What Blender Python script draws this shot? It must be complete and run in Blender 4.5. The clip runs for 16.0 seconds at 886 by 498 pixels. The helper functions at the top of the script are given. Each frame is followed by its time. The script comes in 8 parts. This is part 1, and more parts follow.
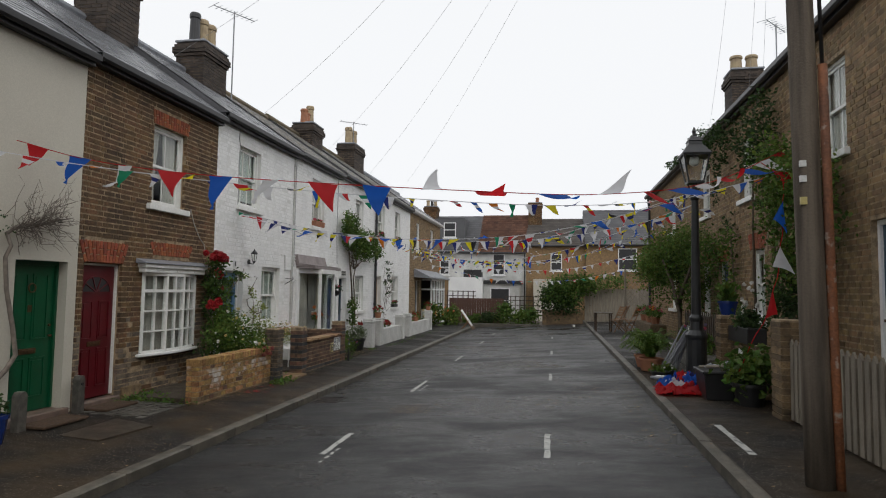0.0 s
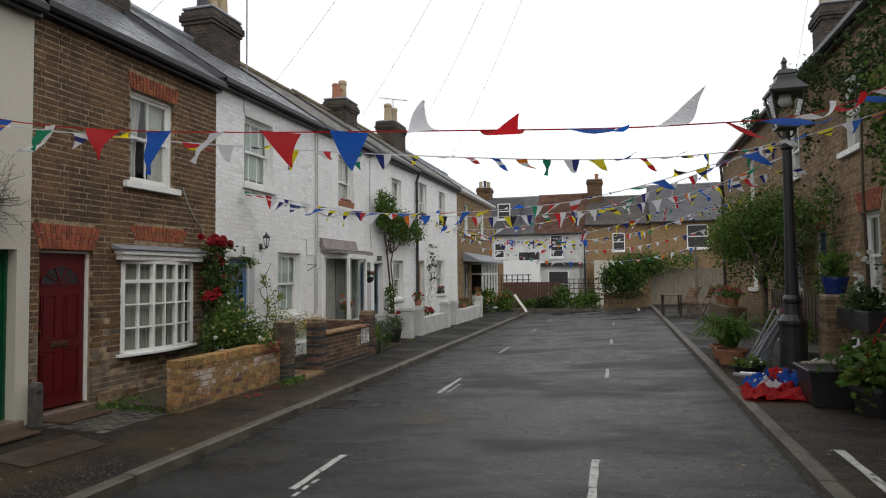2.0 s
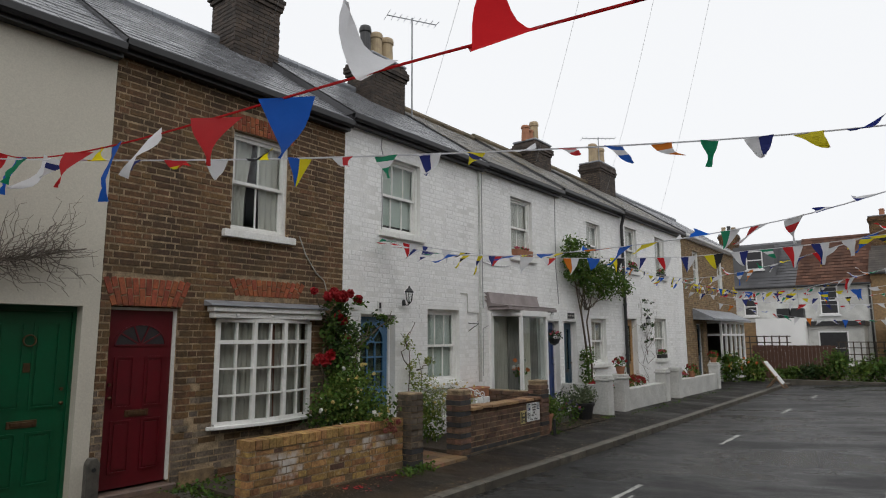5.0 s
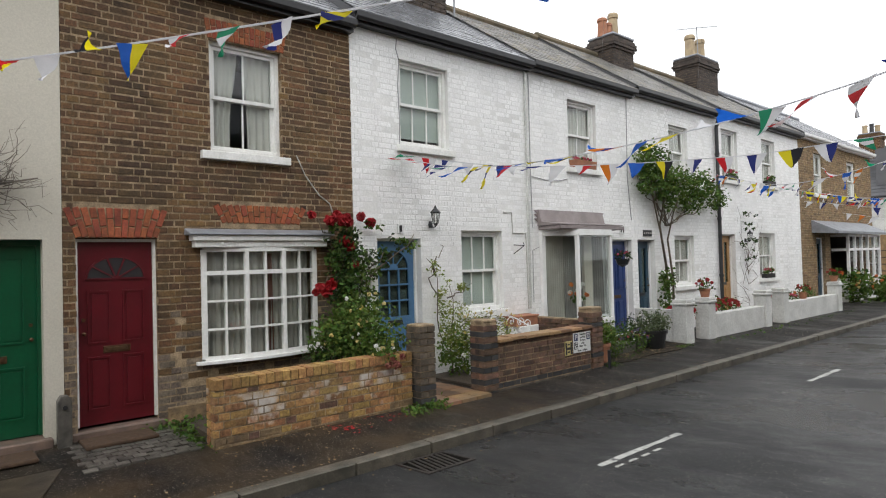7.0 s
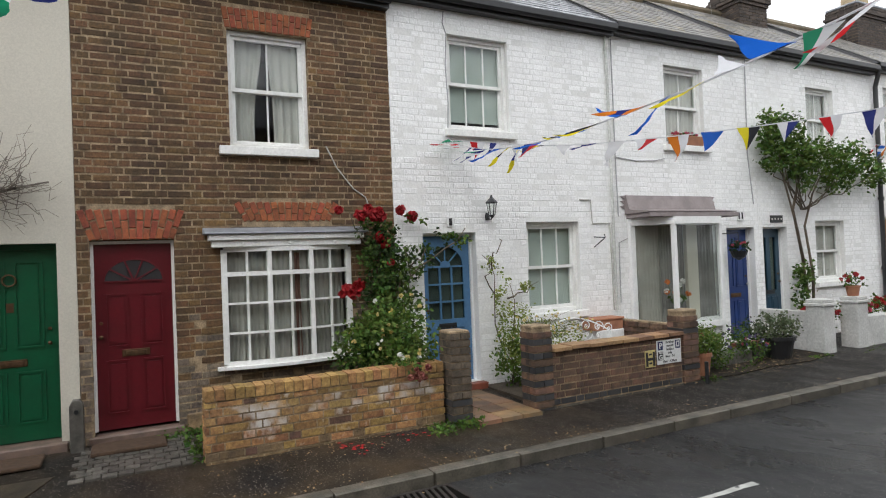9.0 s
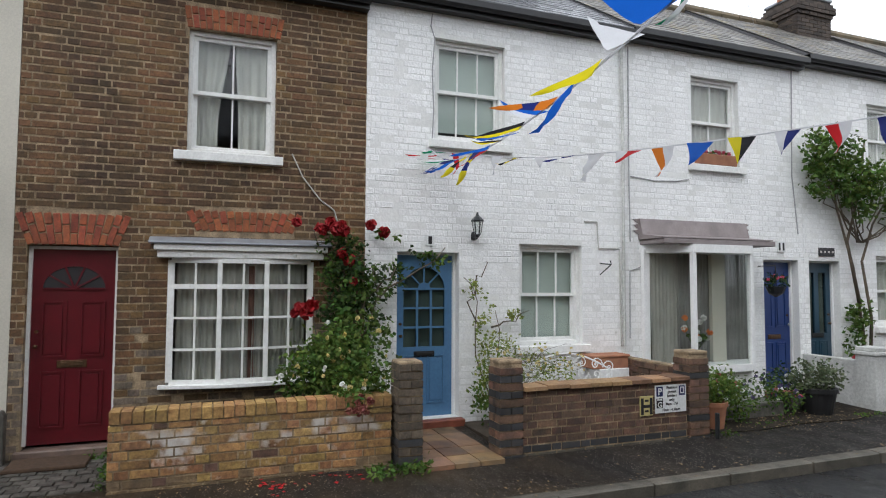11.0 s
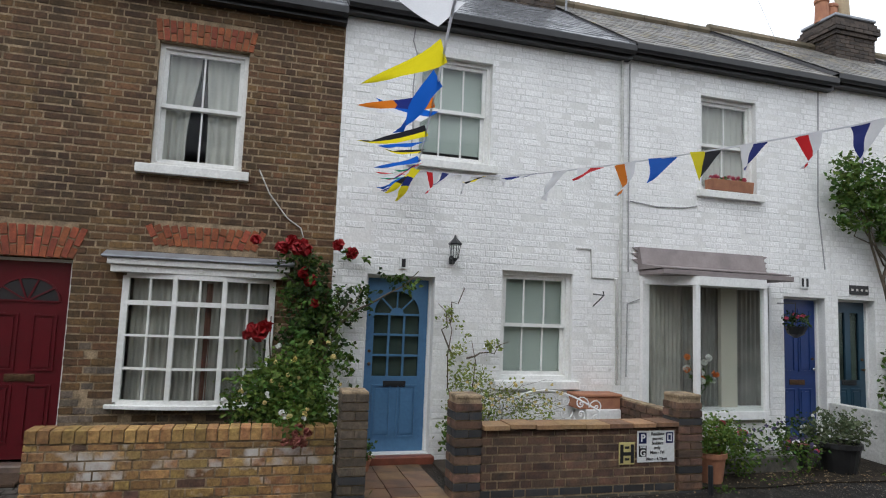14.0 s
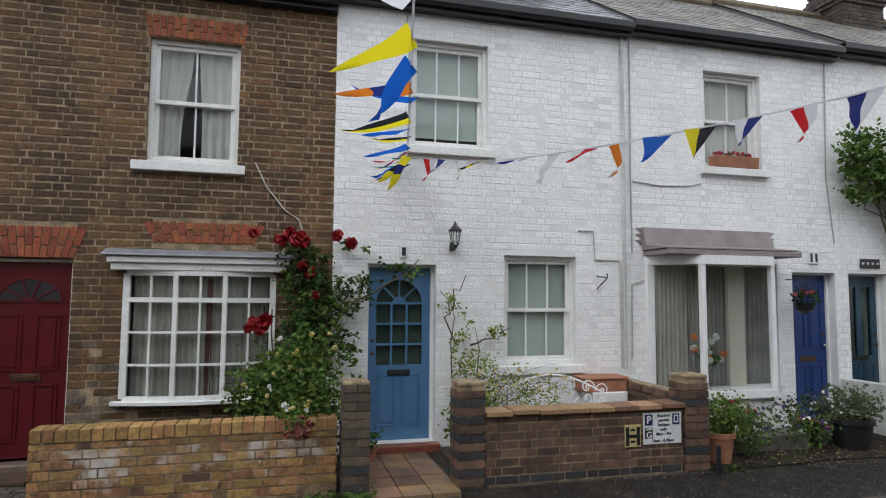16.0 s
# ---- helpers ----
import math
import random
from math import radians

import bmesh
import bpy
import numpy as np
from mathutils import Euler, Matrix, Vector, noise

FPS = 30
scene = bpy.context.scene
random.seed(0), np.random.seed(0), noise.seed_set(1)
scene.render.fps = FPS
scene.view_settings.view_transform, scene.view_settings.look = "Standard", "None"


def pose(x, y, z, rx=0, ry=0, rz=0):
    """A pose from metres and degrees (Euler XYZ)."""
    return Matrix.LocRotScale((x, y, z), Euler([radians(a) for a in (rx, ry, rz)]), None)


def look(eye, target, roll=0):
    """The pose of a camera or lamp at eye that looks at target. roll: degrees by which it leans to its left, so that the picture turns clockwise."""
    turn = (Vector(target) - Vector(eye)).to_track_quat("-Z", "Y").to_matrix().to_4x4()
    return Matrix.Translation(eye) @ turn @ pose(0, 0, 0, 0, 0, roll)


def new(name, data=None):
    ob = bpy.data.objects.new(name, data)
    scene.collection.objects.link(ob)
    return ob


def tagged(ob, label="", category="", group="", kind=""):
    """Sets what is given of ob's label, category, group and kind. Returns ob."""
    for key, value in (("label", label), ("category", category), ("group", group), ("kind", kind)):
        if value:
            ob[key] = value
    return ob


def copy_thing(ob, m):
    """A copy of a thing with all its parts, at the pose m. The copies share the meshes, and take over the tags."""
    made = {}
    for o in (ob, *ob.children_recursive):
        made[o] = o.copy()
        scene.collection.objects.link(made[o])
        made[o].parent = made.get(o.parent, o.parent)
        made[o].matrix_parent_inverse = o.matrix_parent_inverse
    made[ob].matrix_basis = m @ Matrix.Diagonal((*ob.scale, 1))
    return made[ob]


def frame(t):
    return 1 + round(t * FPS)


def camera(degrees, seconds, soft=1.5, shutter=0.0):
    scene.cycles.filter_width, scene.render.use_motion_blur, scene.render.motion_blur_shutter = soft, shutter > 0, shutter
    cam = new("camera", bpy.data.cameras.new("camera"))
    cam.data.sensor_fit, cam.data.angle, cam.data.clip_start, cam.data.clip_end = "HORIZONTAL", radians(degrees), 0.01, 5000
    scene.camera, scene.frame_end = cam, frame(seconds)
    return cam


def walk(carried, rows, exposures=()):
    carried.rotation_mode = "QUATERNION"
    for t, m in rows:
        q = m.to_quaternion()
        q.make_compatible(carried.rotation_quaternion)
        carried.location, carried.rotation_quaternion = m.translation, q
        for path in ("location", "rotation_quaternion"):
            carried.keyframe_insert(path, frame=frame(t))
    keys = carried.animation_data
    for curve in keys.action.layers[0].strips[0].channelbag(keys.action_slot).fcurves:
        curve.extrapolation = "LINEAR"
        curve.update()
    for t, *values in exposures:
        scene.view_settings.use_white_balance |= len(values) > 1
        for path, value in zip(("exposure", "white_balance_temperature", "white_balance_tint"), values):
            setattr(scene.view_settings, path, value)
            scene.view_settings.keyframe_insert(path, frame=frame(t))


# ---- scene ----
cam = camera(71.5, 16.0, soft=1.1)
METRES, EYE, TILT, LEAN, TURN = 10.5, 1.77, 0.0, 0.0, 10.3
ROWS = [
    (0.0, 0.0, 0.0, 0.0, -0.06, 3.81, -0.84),
    (0.5, 0.0103, 0.0428, -0.0023, 2.75, 3.6, -0.63),
    (1.0, 0.0216, 0.086, -0.0031, 3.79, 0.65, -1.27),
    (1.5, 0.0309, 0.1287, -0.0041, 2.05, 1.46, 1.7),
    (2.0, 0.0467, 0.1703, -0.0048, 5.74, 2.49, 0.6),
    (2.5, 0.0581, 0.2112, -0.0057, 8.96, 4.33, -1.08),
    (3.0, 0.0699, 0.2536, -0.0058, 10.11, 2.31, 0.69),
    (3.5, 0.0836, 0.2971, -0.0039, 15.26, 4.61, -0.93),
    (4.0, 0.0918, 0.3386, -0.0054, 19.54, 5.92, 0.4),
    (4.5, 0.1057, 0.3783, -0.0046, 24.67, 8.48, -0.15),
    (7.0, 0.1694, 0.5756, -0.0026, 38.85, 1.21, 1.57),
    (7.5, 0.1833, 0.6117, 0.0012, 44.31, -1.31, -1.27),
    (8.0, 0.1854, 0.6506, -0.0043, 45.93, 0.41, -2.86),
    (8.5, 0.1895, 0.6879, -0.0012, 50.0, 0.3, 1.03),
    (11.0, 0.1999, 0.8502, -0.0033, 58.95, 3.14, -0.22),
    (11.5, 0.2018, 0.8686, -0.003, 59.19, 3.71, -0.81),
    (12.0, 0.2085, 0.8823, -0.0014, 61.16, 3.9, -1.67),
    (12.5, 0.2069, 0.8953, -0.0019, 60.04, 3.51, -1.18),
    (13.0, 0.2014, 0.9104, -0.0051, 60.57, 4.68, -2.23),
    (13.5, 0.2008, 0.9248, -0.0034, 61.92, 6.06, -0.39),
    (14.0, 0.2056, 0.9439, -0.0046, 63.66, 5.74, -2.22),
    (14.5, 0.2084, 0.9558, -0.0022, 64.46, 4.87, -2.84),
    (15.0, 0.2054, 0.9579, -0.0037, 63.35, 3.93, -0.98),
    (15.5, 0.2049, 0.9575, -0.0033, 64.24, 3.74, -0.1),
    (16.0, 0.207, 0.957, -0.0027, 64.92, 4.41, -0.42),
]
walk(cam, [(t, pose(0, 0, EYE, TILT, LEAN, TURN) @ pose(METRES * x, METRES * y, METRES * z, 90 + pitch, roll, yaw)) for t, x, y, z, yaw, pitch, roll in ROWS],
     exposures=[(0.0, -0.25, 6550, 10), (1.5, -0.07, 6550, 10), (2.5, -0.19, 6550, 10), (3.0, -0.28, 6550, 10), (3.5, -0.17, 6550, 10), (4.5, -0.32, 6550, 10), (7.0, 0.47, 6500, 10), (8.5, 0.6, 6450, 10), (11.0, 0.47, 6150, 10), (16.0, 0.28, 6150, 10)])

# ---- daylight: overcast sky and a very soft sun ----
world = bpy.data.worlds.new("overcast")
scene.world = world
world.use_nodes = True
wn, wl = world.node_tree.nodes, world.node_tree.links
sky = wn.new("ShaderNodeTexSky")
sky.sky_type, sky.sun_disc = "NISHITA", False
sky.sun_elevation, sky.sun_rotation = radians(50), radians(120)
sky.air_density, sky.dust_density, sky.ozone_density = 1.0, 6.0, 1.0
grey = wn.new("ShaderNodeHueSaturation")
grey.inputs["Saturation"].default_value = 0.12
cloud = wn.new("ShaderNodeMix")
cloud.data_type = "RGBA"
cloud.inputs[0].default_value = 0.8
cloud.inputs[7].default_value = (13.0, 13.3, 13.7, 1)
wl.new(sky.outputs[0], grey.inputs["Color"])
wl.new(grey.outputs[0], cloud.inputs[6])
wl.new(cloud.outputs[2], wn["Background"].inputs[0])
wn["Background"].inputs[1].default_value = 0.1
sun = new("sun", bpy.data.lights.new("sun", "SUN"))
sun.data.energy, sun.data.angle, sun.data.color = 0.5, radians(25), (1, 0.97, 0.92)
sun.matrix_world = look((6, 0, 12), (0, 9, 0))


# ---- materials ----
def mat(name, c1, c2=None, scale=6.0, rough=(0.6, 0.8), bump=0.15, bscale=60.0, rnd="", amt=0.25, metal=0.0, streak=0.0, dirt=None, hue=0.0, spec=0.5, sub=0.0, coarse=0.0):
    """A surface of two colours mixed by a coarse noise, with a fine grain, relief, and a shade of its own for each piece."""
    m = bpy.data.materials.new(name)
    m.use_nodes = True
    n, l = m.node_tree.nodes, m.node_tree.links
    b = n["Principled BSDF"]
    c2 = c2 or tuple(v * 0.75 for v in c1)
    geo = n.new("ShaderNodeNewGeometry")
    mp = n.new("ShaderNodeMapping")
    mp.inputs["Scale"].default_value = (1, 1, 1 - streak)
    l.new(geo.outputs["Position"], mp.inputs["Vector"])
    big, fine = n.new("ShaderNodeTexNoise"), n.new("ShaderNodeTexNoise")
    big.inputs["Scale"].default_value, big.inputs["Detail"].default_value = scale, 5
    fine.inputs["Scale"].default_value, fine.inputs["Detail"].default_value = bscale, 4
    l.new(mp.outputs[0], big.inputs["Vector"])
    l.new(geo.outputs["Position"], fine.inputs["Vector"])
    ramp = n.new("ShaderNodeValToRGB")
    ramp.color_ramp.elements[0].position, ramp.color_ramp.elements[1].position = 0.32, 0.68
    ramp.color_ramp.elements[0].color, ramp.color_ramp.elements[1].color = (*c1, 1), (*c2, 1)
    l.new(big.outputs["Fac"], ramp.inputs[0])
    col = ramp.outputs[0]
    grain = n.new("ShaderNodeMapRange")
    grain.inputs[3].default_value, grain.inputs[4].default_value = 0.8 - coarse, 1.2 + coarse
    if coarse:
        grain.inputs[1].default_value, grain.inputs[2].default_value = 0.28, 0.72
        fine.inputs["Detail"].default_value, fine.inputs["Roughness"].default_value = 7, 0.68
    l.new(fine.outputs["Fac"], grain.inputs[0])
    hsv = n.new("ShaderNodeHueSaturation")
    l.new(col, hsv.inputs["Color"])
    if rnd:
        src = n.new("ShaderNodeObjectInfo").outputs["Random"] if rnd == "object" else geo.outputs["Random Per Island"]
        rr = n.new("ShaderNodeMapRange")
        rr.inputs[3].default_value, rr.inputs[4].default_value = 1 - amt, 1 + amt
        l.new(src, rr.inputs[0])
        mul = n.new("ShaderNodeMath")
        mul.operation = "MULTIPLY"
        l.new(rr.outputs[0], mul.inputs[0])
        l.new(grain.outputs[0], mul.inputs[1])
        l.new(mul.outputs[0], hsv.inputs["Value"])
        if hue:
            wrap = n.new("ShaderNodeMath")
            wrap.operation = "MULTIPLY"
            wrap.inputs[1].default_value = 7.31
            fr = n.new("ShaderNodeMath")
            fr.operation = "FRACT"
            hr = n.new("ShaderNodeMapRange")
            hr.inputs[3].default_value, hr.inputs[4].default_value = 0.5 - hue, 0.5 + hue
            l.new(src, wrap.inputs[0])
            l.new(wrap.outputs[0], fr.inputs[0])
            l.new(fr.outputs[0], hr.inputs[0])
            l.new(hr.outputs[0], hsv.inputs["Hue"])
    else:
        l.new(grain.outputs[0], hsv.inputs["Value"])
    col = hsv.outputs[0]
    if dirt:
        dn = n.new("ShaderNodeTexNoise")
        dn.inputs["Scale"].default_value, dn.inputs["Detail"].default_value = dirt[1], 6
        l.new(geo.outputs["Position"], dn.inputs["Vector"])
        dr = n.new("ShaderNodeValToRGB")
        dr.color_ramp.elements[0].position, dr.color_ramp.elements[1].position = dirt[2], dirt[2] + 0.12
        l.new(dn.outputs["Fac"], dr.inputs[0])
        mx = n.new("ShaderNodeMix")
        mx.data_type = "RGBA"
        l.new(dr.outputs[0], mx.inputs[0])
        l.new(col, mx.inputs[6])
        mx.inputs[7].default_value = (*dirt[0], 1)
        col = mx.outputs[2]
    l.new(col, b.inputs["Base Color"])
    ro = n.new("ShaderNodeMapRange")
    ro.inputs[3].default_value, ro.inputs[4].default_value = rough
    l.new(big.outputs["Fac"], ro.inputs[0])
    l.new(ro.outputs[0], b.inputs["Roughness"])
    b.inputs["Metallic"].default_value = metal
    b.inputs["Specular IOR Level"].default_value = spec
    if sub:
        b.inputs["Subsurface Weight"].default_value = sub
        b.inputs["Subsurface Radius"].default_value = (0.01, 0.01, 0.01)
    bp = n.new("ShaderNodeBump")
    bp.inputs["Strength"].default_value, bp.inputs["Distance"].default_value = bump, 0.01
    l.new(fine.outputs["Fac"], bp.inputs["Height"])
    l.new(bp.outputs[0], b.inputs["Normal"])
    return m


def glass_mat(name, tint, gloss=0.06):
    m = bpy.data.materials.new(name)
    m.use_nodes = True
    n, l = m.node_tree.nodes, m.node_tree.links
    out = n["Material Output"]
    n.remove(n["Principled BSDF"])
    tr, gl, mx, fr = n.new("ShaderNodeBsdfTransparent"), n.new("ShaderNodeBsdfGlossy"), n.new("ShaderNodeMixShader"), n.new("ShaderNodeMapRange")
    lw, pw = n.new("ShaderNodeLayerWeight"), n.new("ShaderNodeMath")
    pw.operation = "POWER"
    pw.inputs[1].default_value = 4.0
    lw.inputs[0].default_value = 0.5
    fr.inputs[3].default_value, fr.inputs[4].default_value = 0.03, 0.6
    l.new(lw.outputs["Facing"], pw.inputs[0])
    l.new(pw.outputs[0], fr.inputs[0])
    tr.inputs[0].default_value = (*tint, 1)
    gl.inputs["Roughness"].default_value = gloss
    l.new(fr.outputs[0], mx.inputs[0])
    l.new(tr.outputs[0], mx.inputs[1])
    l.new(gl.outputs[0], mx.inputs[2])
    l.new(mx.outputs[0], out.inputs[0])
    return m


def asphalt_mat(name, c1, c2, wet, chips, grit=38, stain=None):
    """Wet asphalt: dark, with chippings, smoother where water stands."""
    m = mat(name, c1, c2, scale=0.9, rough=wet, bump=0.5, bscale=110)
    n, l = m.node_tree.nodes, m.node_tree.links
    b = n["Principled BSDF"]
    geo = n["Geometry"]
    old = b.inputs["Base Color"].links[0].from_socket
    sp = n.new("ShaderNodeTexVoronoi")
    sp.inputs["Scale"].default_value = grit
    l.new(geo.outputs["Position"], sp.inputs["Vector"])
    lt = n.new("ShaderNodeMath")
    lt.operation = "LESS_THAN"
    lt.inputs[1].default_value = chips
    l.new(sp.outputs["Distance"], lt.inputs[0])
    mx = n.new("ShaderNodeMix")
    mx.data_type = "RGBA"
    l.new(lt.outputs[0], mx.inputs[0])
    l.new(old, mx.inputs[6])
    mx.inputs[7].default_value = (0.3, 0.27, 0.23, 1)
    top = mx.outputs[2]
    if stain:
        sn, sr, sm = n.new("ShaderNodeTexNoise"), n.new("ShaderNodeMapRange"), n.new("ShaderNodeMix")
        sn.inputs["Scale"].default_value, sn.inputs["Detail"].default_value = 1.3, 8
        sr.inputs[1].default_value, sr.inputs[2].default_value = 0.38, 0.72
        sm.data_type = "RGBA"
        l.new(geo.outputs["Position"], sn.inputs["Vector"])
        l.new(sn.outputs["Fac"], sr.inputs[0])
        # the film of soil lies on the stretch before the brick houses
        xyz, ends, both = n.new("ShaderNodeSeparateXYZ"), n.new("ShaderNodeMapRange"), n.new("ShaderNodeMath")
        ends.inputs[1].default_value, ends.inputs[2].default_value = 14.5, 10.5
        both.operation = "MULTIPLY"
        l.new(geo.outputs["Position"], xyz.inputs[0])
        l.new(xyz.outputs["Y"], ends.inputs[0])
        l.new(sr.outputs[0], both.inputs[0])
        l.new(ends.outputs[0], both.inputs[1])
        l.new(both.outputs[0], sm.inputs[0])
        l.new(top, sm.inputs[6])
        sm.inputs[7].default_value = (*stain, 1)
        top = sm.outputs[2]
    l.new(top, b.inputs["Base Color"])
    # puddled tracks along the street and patches
    mp, pn, pr = n.new("ShaderNodeMapping"), n.new("ShaderNodeTexNoise"), n.new("ShaderNodeMapRange")
    mp.inputs["Scale"].default_value = (0.42, 0.85, 1)
    pn.inputs["Scale"].default_value, pn.inputs["Detail"].default_value, pn.inputs["Distortion"].default_value = 0.7, 10, 0.15
    pn.inputs["Roughness"].default_value = 0.7
    pr.inputs[1].default_value, pr.inputs[2].default_value = 0.36, 0.6
    pr.inputs[3].default_value, pr.inputs[4].default_value = wet[0], wet[1]
    l.new(geo.outputs["Position"], mp.inputs["Vector"])
    l.new(mp.outputs[0], pn.inputs["Vector"])
    l.new(pn.outputs["Fac"], pr.inputs[0])
    l.new(pr.outputs[0], b.inputs["Roughness"])
    return m


M = {}
M["brown_brick_p"] = mat("brown_stock_brick", (0.136, 0.07, 0.026), (0.06, 0.035, 0.018), 2.4, (0.75, 0.9), 0.9, 34, "object", 0.34, hue=0.012, coarse=0.35)
M["brown_brick"] = mat("brown_stock_brick_far", (0.136, 0.07, 0.026), (0.06, 0.035, 0.018), 2.4, (0.75, 0.9), 0.9, 34, "island", 0.34, hue=0.012, coarse=0.35)
M["worn_brick"] = mat("eroded_grey_brick", (0.19, 0.145, 0.105), (0.095, 0.075, 0.058), 5, (0.8, 0.95), 1.0, 30, "object", 0.3, hue=0.01, coarse=0.4)
M["worn_brick_far"] = mat("eroded_grey_brick_rest", (0.19, 0.145, 0.105), (0.095, 0.075, 0.058), 5, (0.8, 0.95), 1.0, 30, "island", 0.3, hue=0.01, coarse=0.4)
M["sooty_brick"] = mat("sooty_chimney_brick", (0.062, 0.045, 0.034), (0.035, 0.028, 0.024), 9, (0.75, 0.9), 0.35, 90, "island", 0.35)
M["mortar"] = mat("lime_mortar", (0.39, 0.29, 0.18), (0.15, 0.11, 0.068), 9, (0.85, 0.95), 0.7, 60, coarse=0.25)
M["red_brick"] = mat("red_rubbed_brick", (0.32, 0.085, 0.032), (0.2, 0.055, 0.026), 12, (0.75, 0.9), 0.7, 40, "object", 0.24, hue=0.01, coarse=0.25)
M["yellow_brick"] = mat("yellow_stock_brick", (0.37, 0.215, 0.075), (0.22, 0.115, 0.05), 14, (0.7, 0.9), 0.9, 36, "object", 0.4, dirt=((0.56, 0.53, 0.49), 4.5, 0.58), hue=0.02, coarse=0.3)
M["pale_brick"] = mat("effloresced_brick", (0.37, 0.225, 0.09), (0.23, 0.125, 0.06), 14, (0.8, 0.95), 0.9, 36, "object", 0.35, dirt=((0.56, 0.52, 0.48), 3.2, 0.5), hue=0.02, coarse=0.3)
M["yellow_coping"] = mat("clean_yellow_brick", (0.4, 0.235, 0.085), (0.25, 0.125, 0.05), 12, (0.7, 0.9), 0.8, 36, "object", 0.32, hue=0.02, coarse=0.25)
M["dark_brick"] = mat("dark_red_brick", (0.155, 0.082, 0.05), (0.072, 0.048, 0.036), 9, (0.65, 0.85), 0.9, 36, "object", 0.42, hue=0.01, coarse=0.35)
M["black_brick"] = mat("blue_black_engineering_brick", (0.03, 0.033, 0.038), (0.05, 0.045, 0.042), 14, (0.45, 0.65), 0.3, 80, "object", 0.25)
M["grey_brick"] = mat("weathered_stock_brick", (0.21, 0.14, 0.07), (0.095, 0.066, 0.04), 9, (0.75, 0.9), 0.9, 36, "object", 0.4, coarse=0.4)
M["pier_brick"] = mat("grimy_stock_brick", (0.13, 0.098, 0.066), (0.05, 0.042, 0.034), 10, (0.7, 0.9), 0.9, 36, "object", 0.4, coarse=0.35)
M["white_paint_brick"] = mat("white_painted_brick", (0.86, 0.86, 0.85), (0.78, 0.78, 0.77), 1.6, (0.45, 0.65), 0.9, 38, "island", 0.045, streak=0.5, dirt=((0.5, 0.49, 0.46), 7.0, 0.7))
M["white_render"] = mat("white_painted_render", (0.8, 0.8, 0.78), (0.68, 0.68, 0.66), 1.6, (0.5, 0.7), 0.25, 45)
M["garden_white"] = mat("weathered_white_masonry_paint", (0.6, 0.6, 0.575), (0.44, 0.44, 0.42), 2.2, (0.55, 0.75), 0.6, 30, dirt=((0.3, 0.3, 0.25), 5.0, 0.66), coarse=0.05)
M["cream_render"] = mat("cream_painted_render", (0.54, 0.51, 0.43), (0.48, 0.45, 0.38), 1.2, (0.5, 0.7), 0.12, 70, streak=0.6)
M["white_wood"] = mat("white_gloss_woodwork", (0.8, 0.8, 0.78), (0.7, 0.7, 0.67), 7, (0.3, 0.5), 0.08, 40, dirt=((0.42, 0.4, 0.37), 26, 0.7))
M["white_trim"] = mat("white_smooth_trim", (0.82, 0.82, 0.81), (0.74, 0.74, 0.73), 5, (0.3, 0.45), 0.05, 40)
M["slate"] = mat("grey_roof_slate", (0.15, 0.155, 0.17), (0.085, 0.088, 0.095), 3, (0.16, 0.42), 0.25, 50, "island", 0.3)
M["lichen_slate"] = mat("lichened_brown_slate", (0.16, 0.145, 0.12), (0.085, 0.082, 0.078), 3, (0.3, 0.6), 0.3, 50, "island", 0.3, dirt=((0.2, 0.16, 0.075), 3.5, 0.56))
M["far_slate"] = mat("plain_dark_slate", (0.1, 0.1, 0.106), (0.078, 0.078, 0.083), 1.5, (0.4, 0.6), 0.2, 40, "island", 0.12)
M["brown_slate"] = mat("dull_brown_slate", (0.115, 0.1, 0.088), (0.08, 0.072, 0.066), 1.5, (0.6, 0.8), 0.2, 40, "island", 0.15, spec=0.25)
M["mossy_tile"] = mat("mossy_clay_tile", (0.16, 0.12, 0.075), (0.09, 0.08, 0.05), 3, (0.7, 0.9), 0.4, 50, "island", 0.3)
M["red_tile"] = mat("red_clay_roof_tile", (0.125, 0.062, 0.042), (0.085, 0.048, 0.036), 2, (0.75, 0.95), 0.4, 40, "island", 0.3, spec=0.15)
M["lead"] = mat("lead_flashing", (0.3, 0.32, 0.35), (0.22, 0.23, 0.25), 6, (0.35, 0.55), 0.15, 40, metal=0.3)
M["black_gutter"] = mat("black_gutter_plastic", (0.02, 0.02, 0.022), (0.03, 0.03, 0.032), 6, (0.3, 0.5), 0.05)
M["black_iron"] = mat("black_painted_iron", (0.012, 0.013, 0.015), (0.022, 0.023, 0.025), 6, (0.25, 0.45), 0.12, 50)
M["clay"] = mat("terracotta_clay", (0.38, 0.17, 0.09), (0.28, 0.12, 0.07), 8, (0.7, 0.85), 0.15, 60)
M["pot_buff"] = mat("buff_clay_pot", (0.42, 0.33, 0.2), (0.3, 0.23, 0.15), 6, (0.7, 0.85), 0.2, 50)
M["glass"] = glass_mat("window_glass", (0.94, 0.96, 0.95), 0.02)
M["dark_glass"] = glass_mat("leaded_door_glass", (0.55, 0.62, 0.6), 0.12)
M["curtain"] = mat("net_curtain_cloth", (0.56, 0.54, 0.5), (0.46, 0.44, 0.41), 5, (0.85, 0.95), 0.1, 90)
M["blind"] = mat("pale_roller_blind", (0.455, 0.5, 0.46), (0.41, 0.455, 0.42), 2, (0.7, 0.85), 0.05, 90)
M["bow_curtain"] = mat("grey_beige_curtain_cloth", (0.4, 0.38, 0.345), (0.31, 0.295, 0.27), 5, (0.85, 0.95), 0.1, 90)
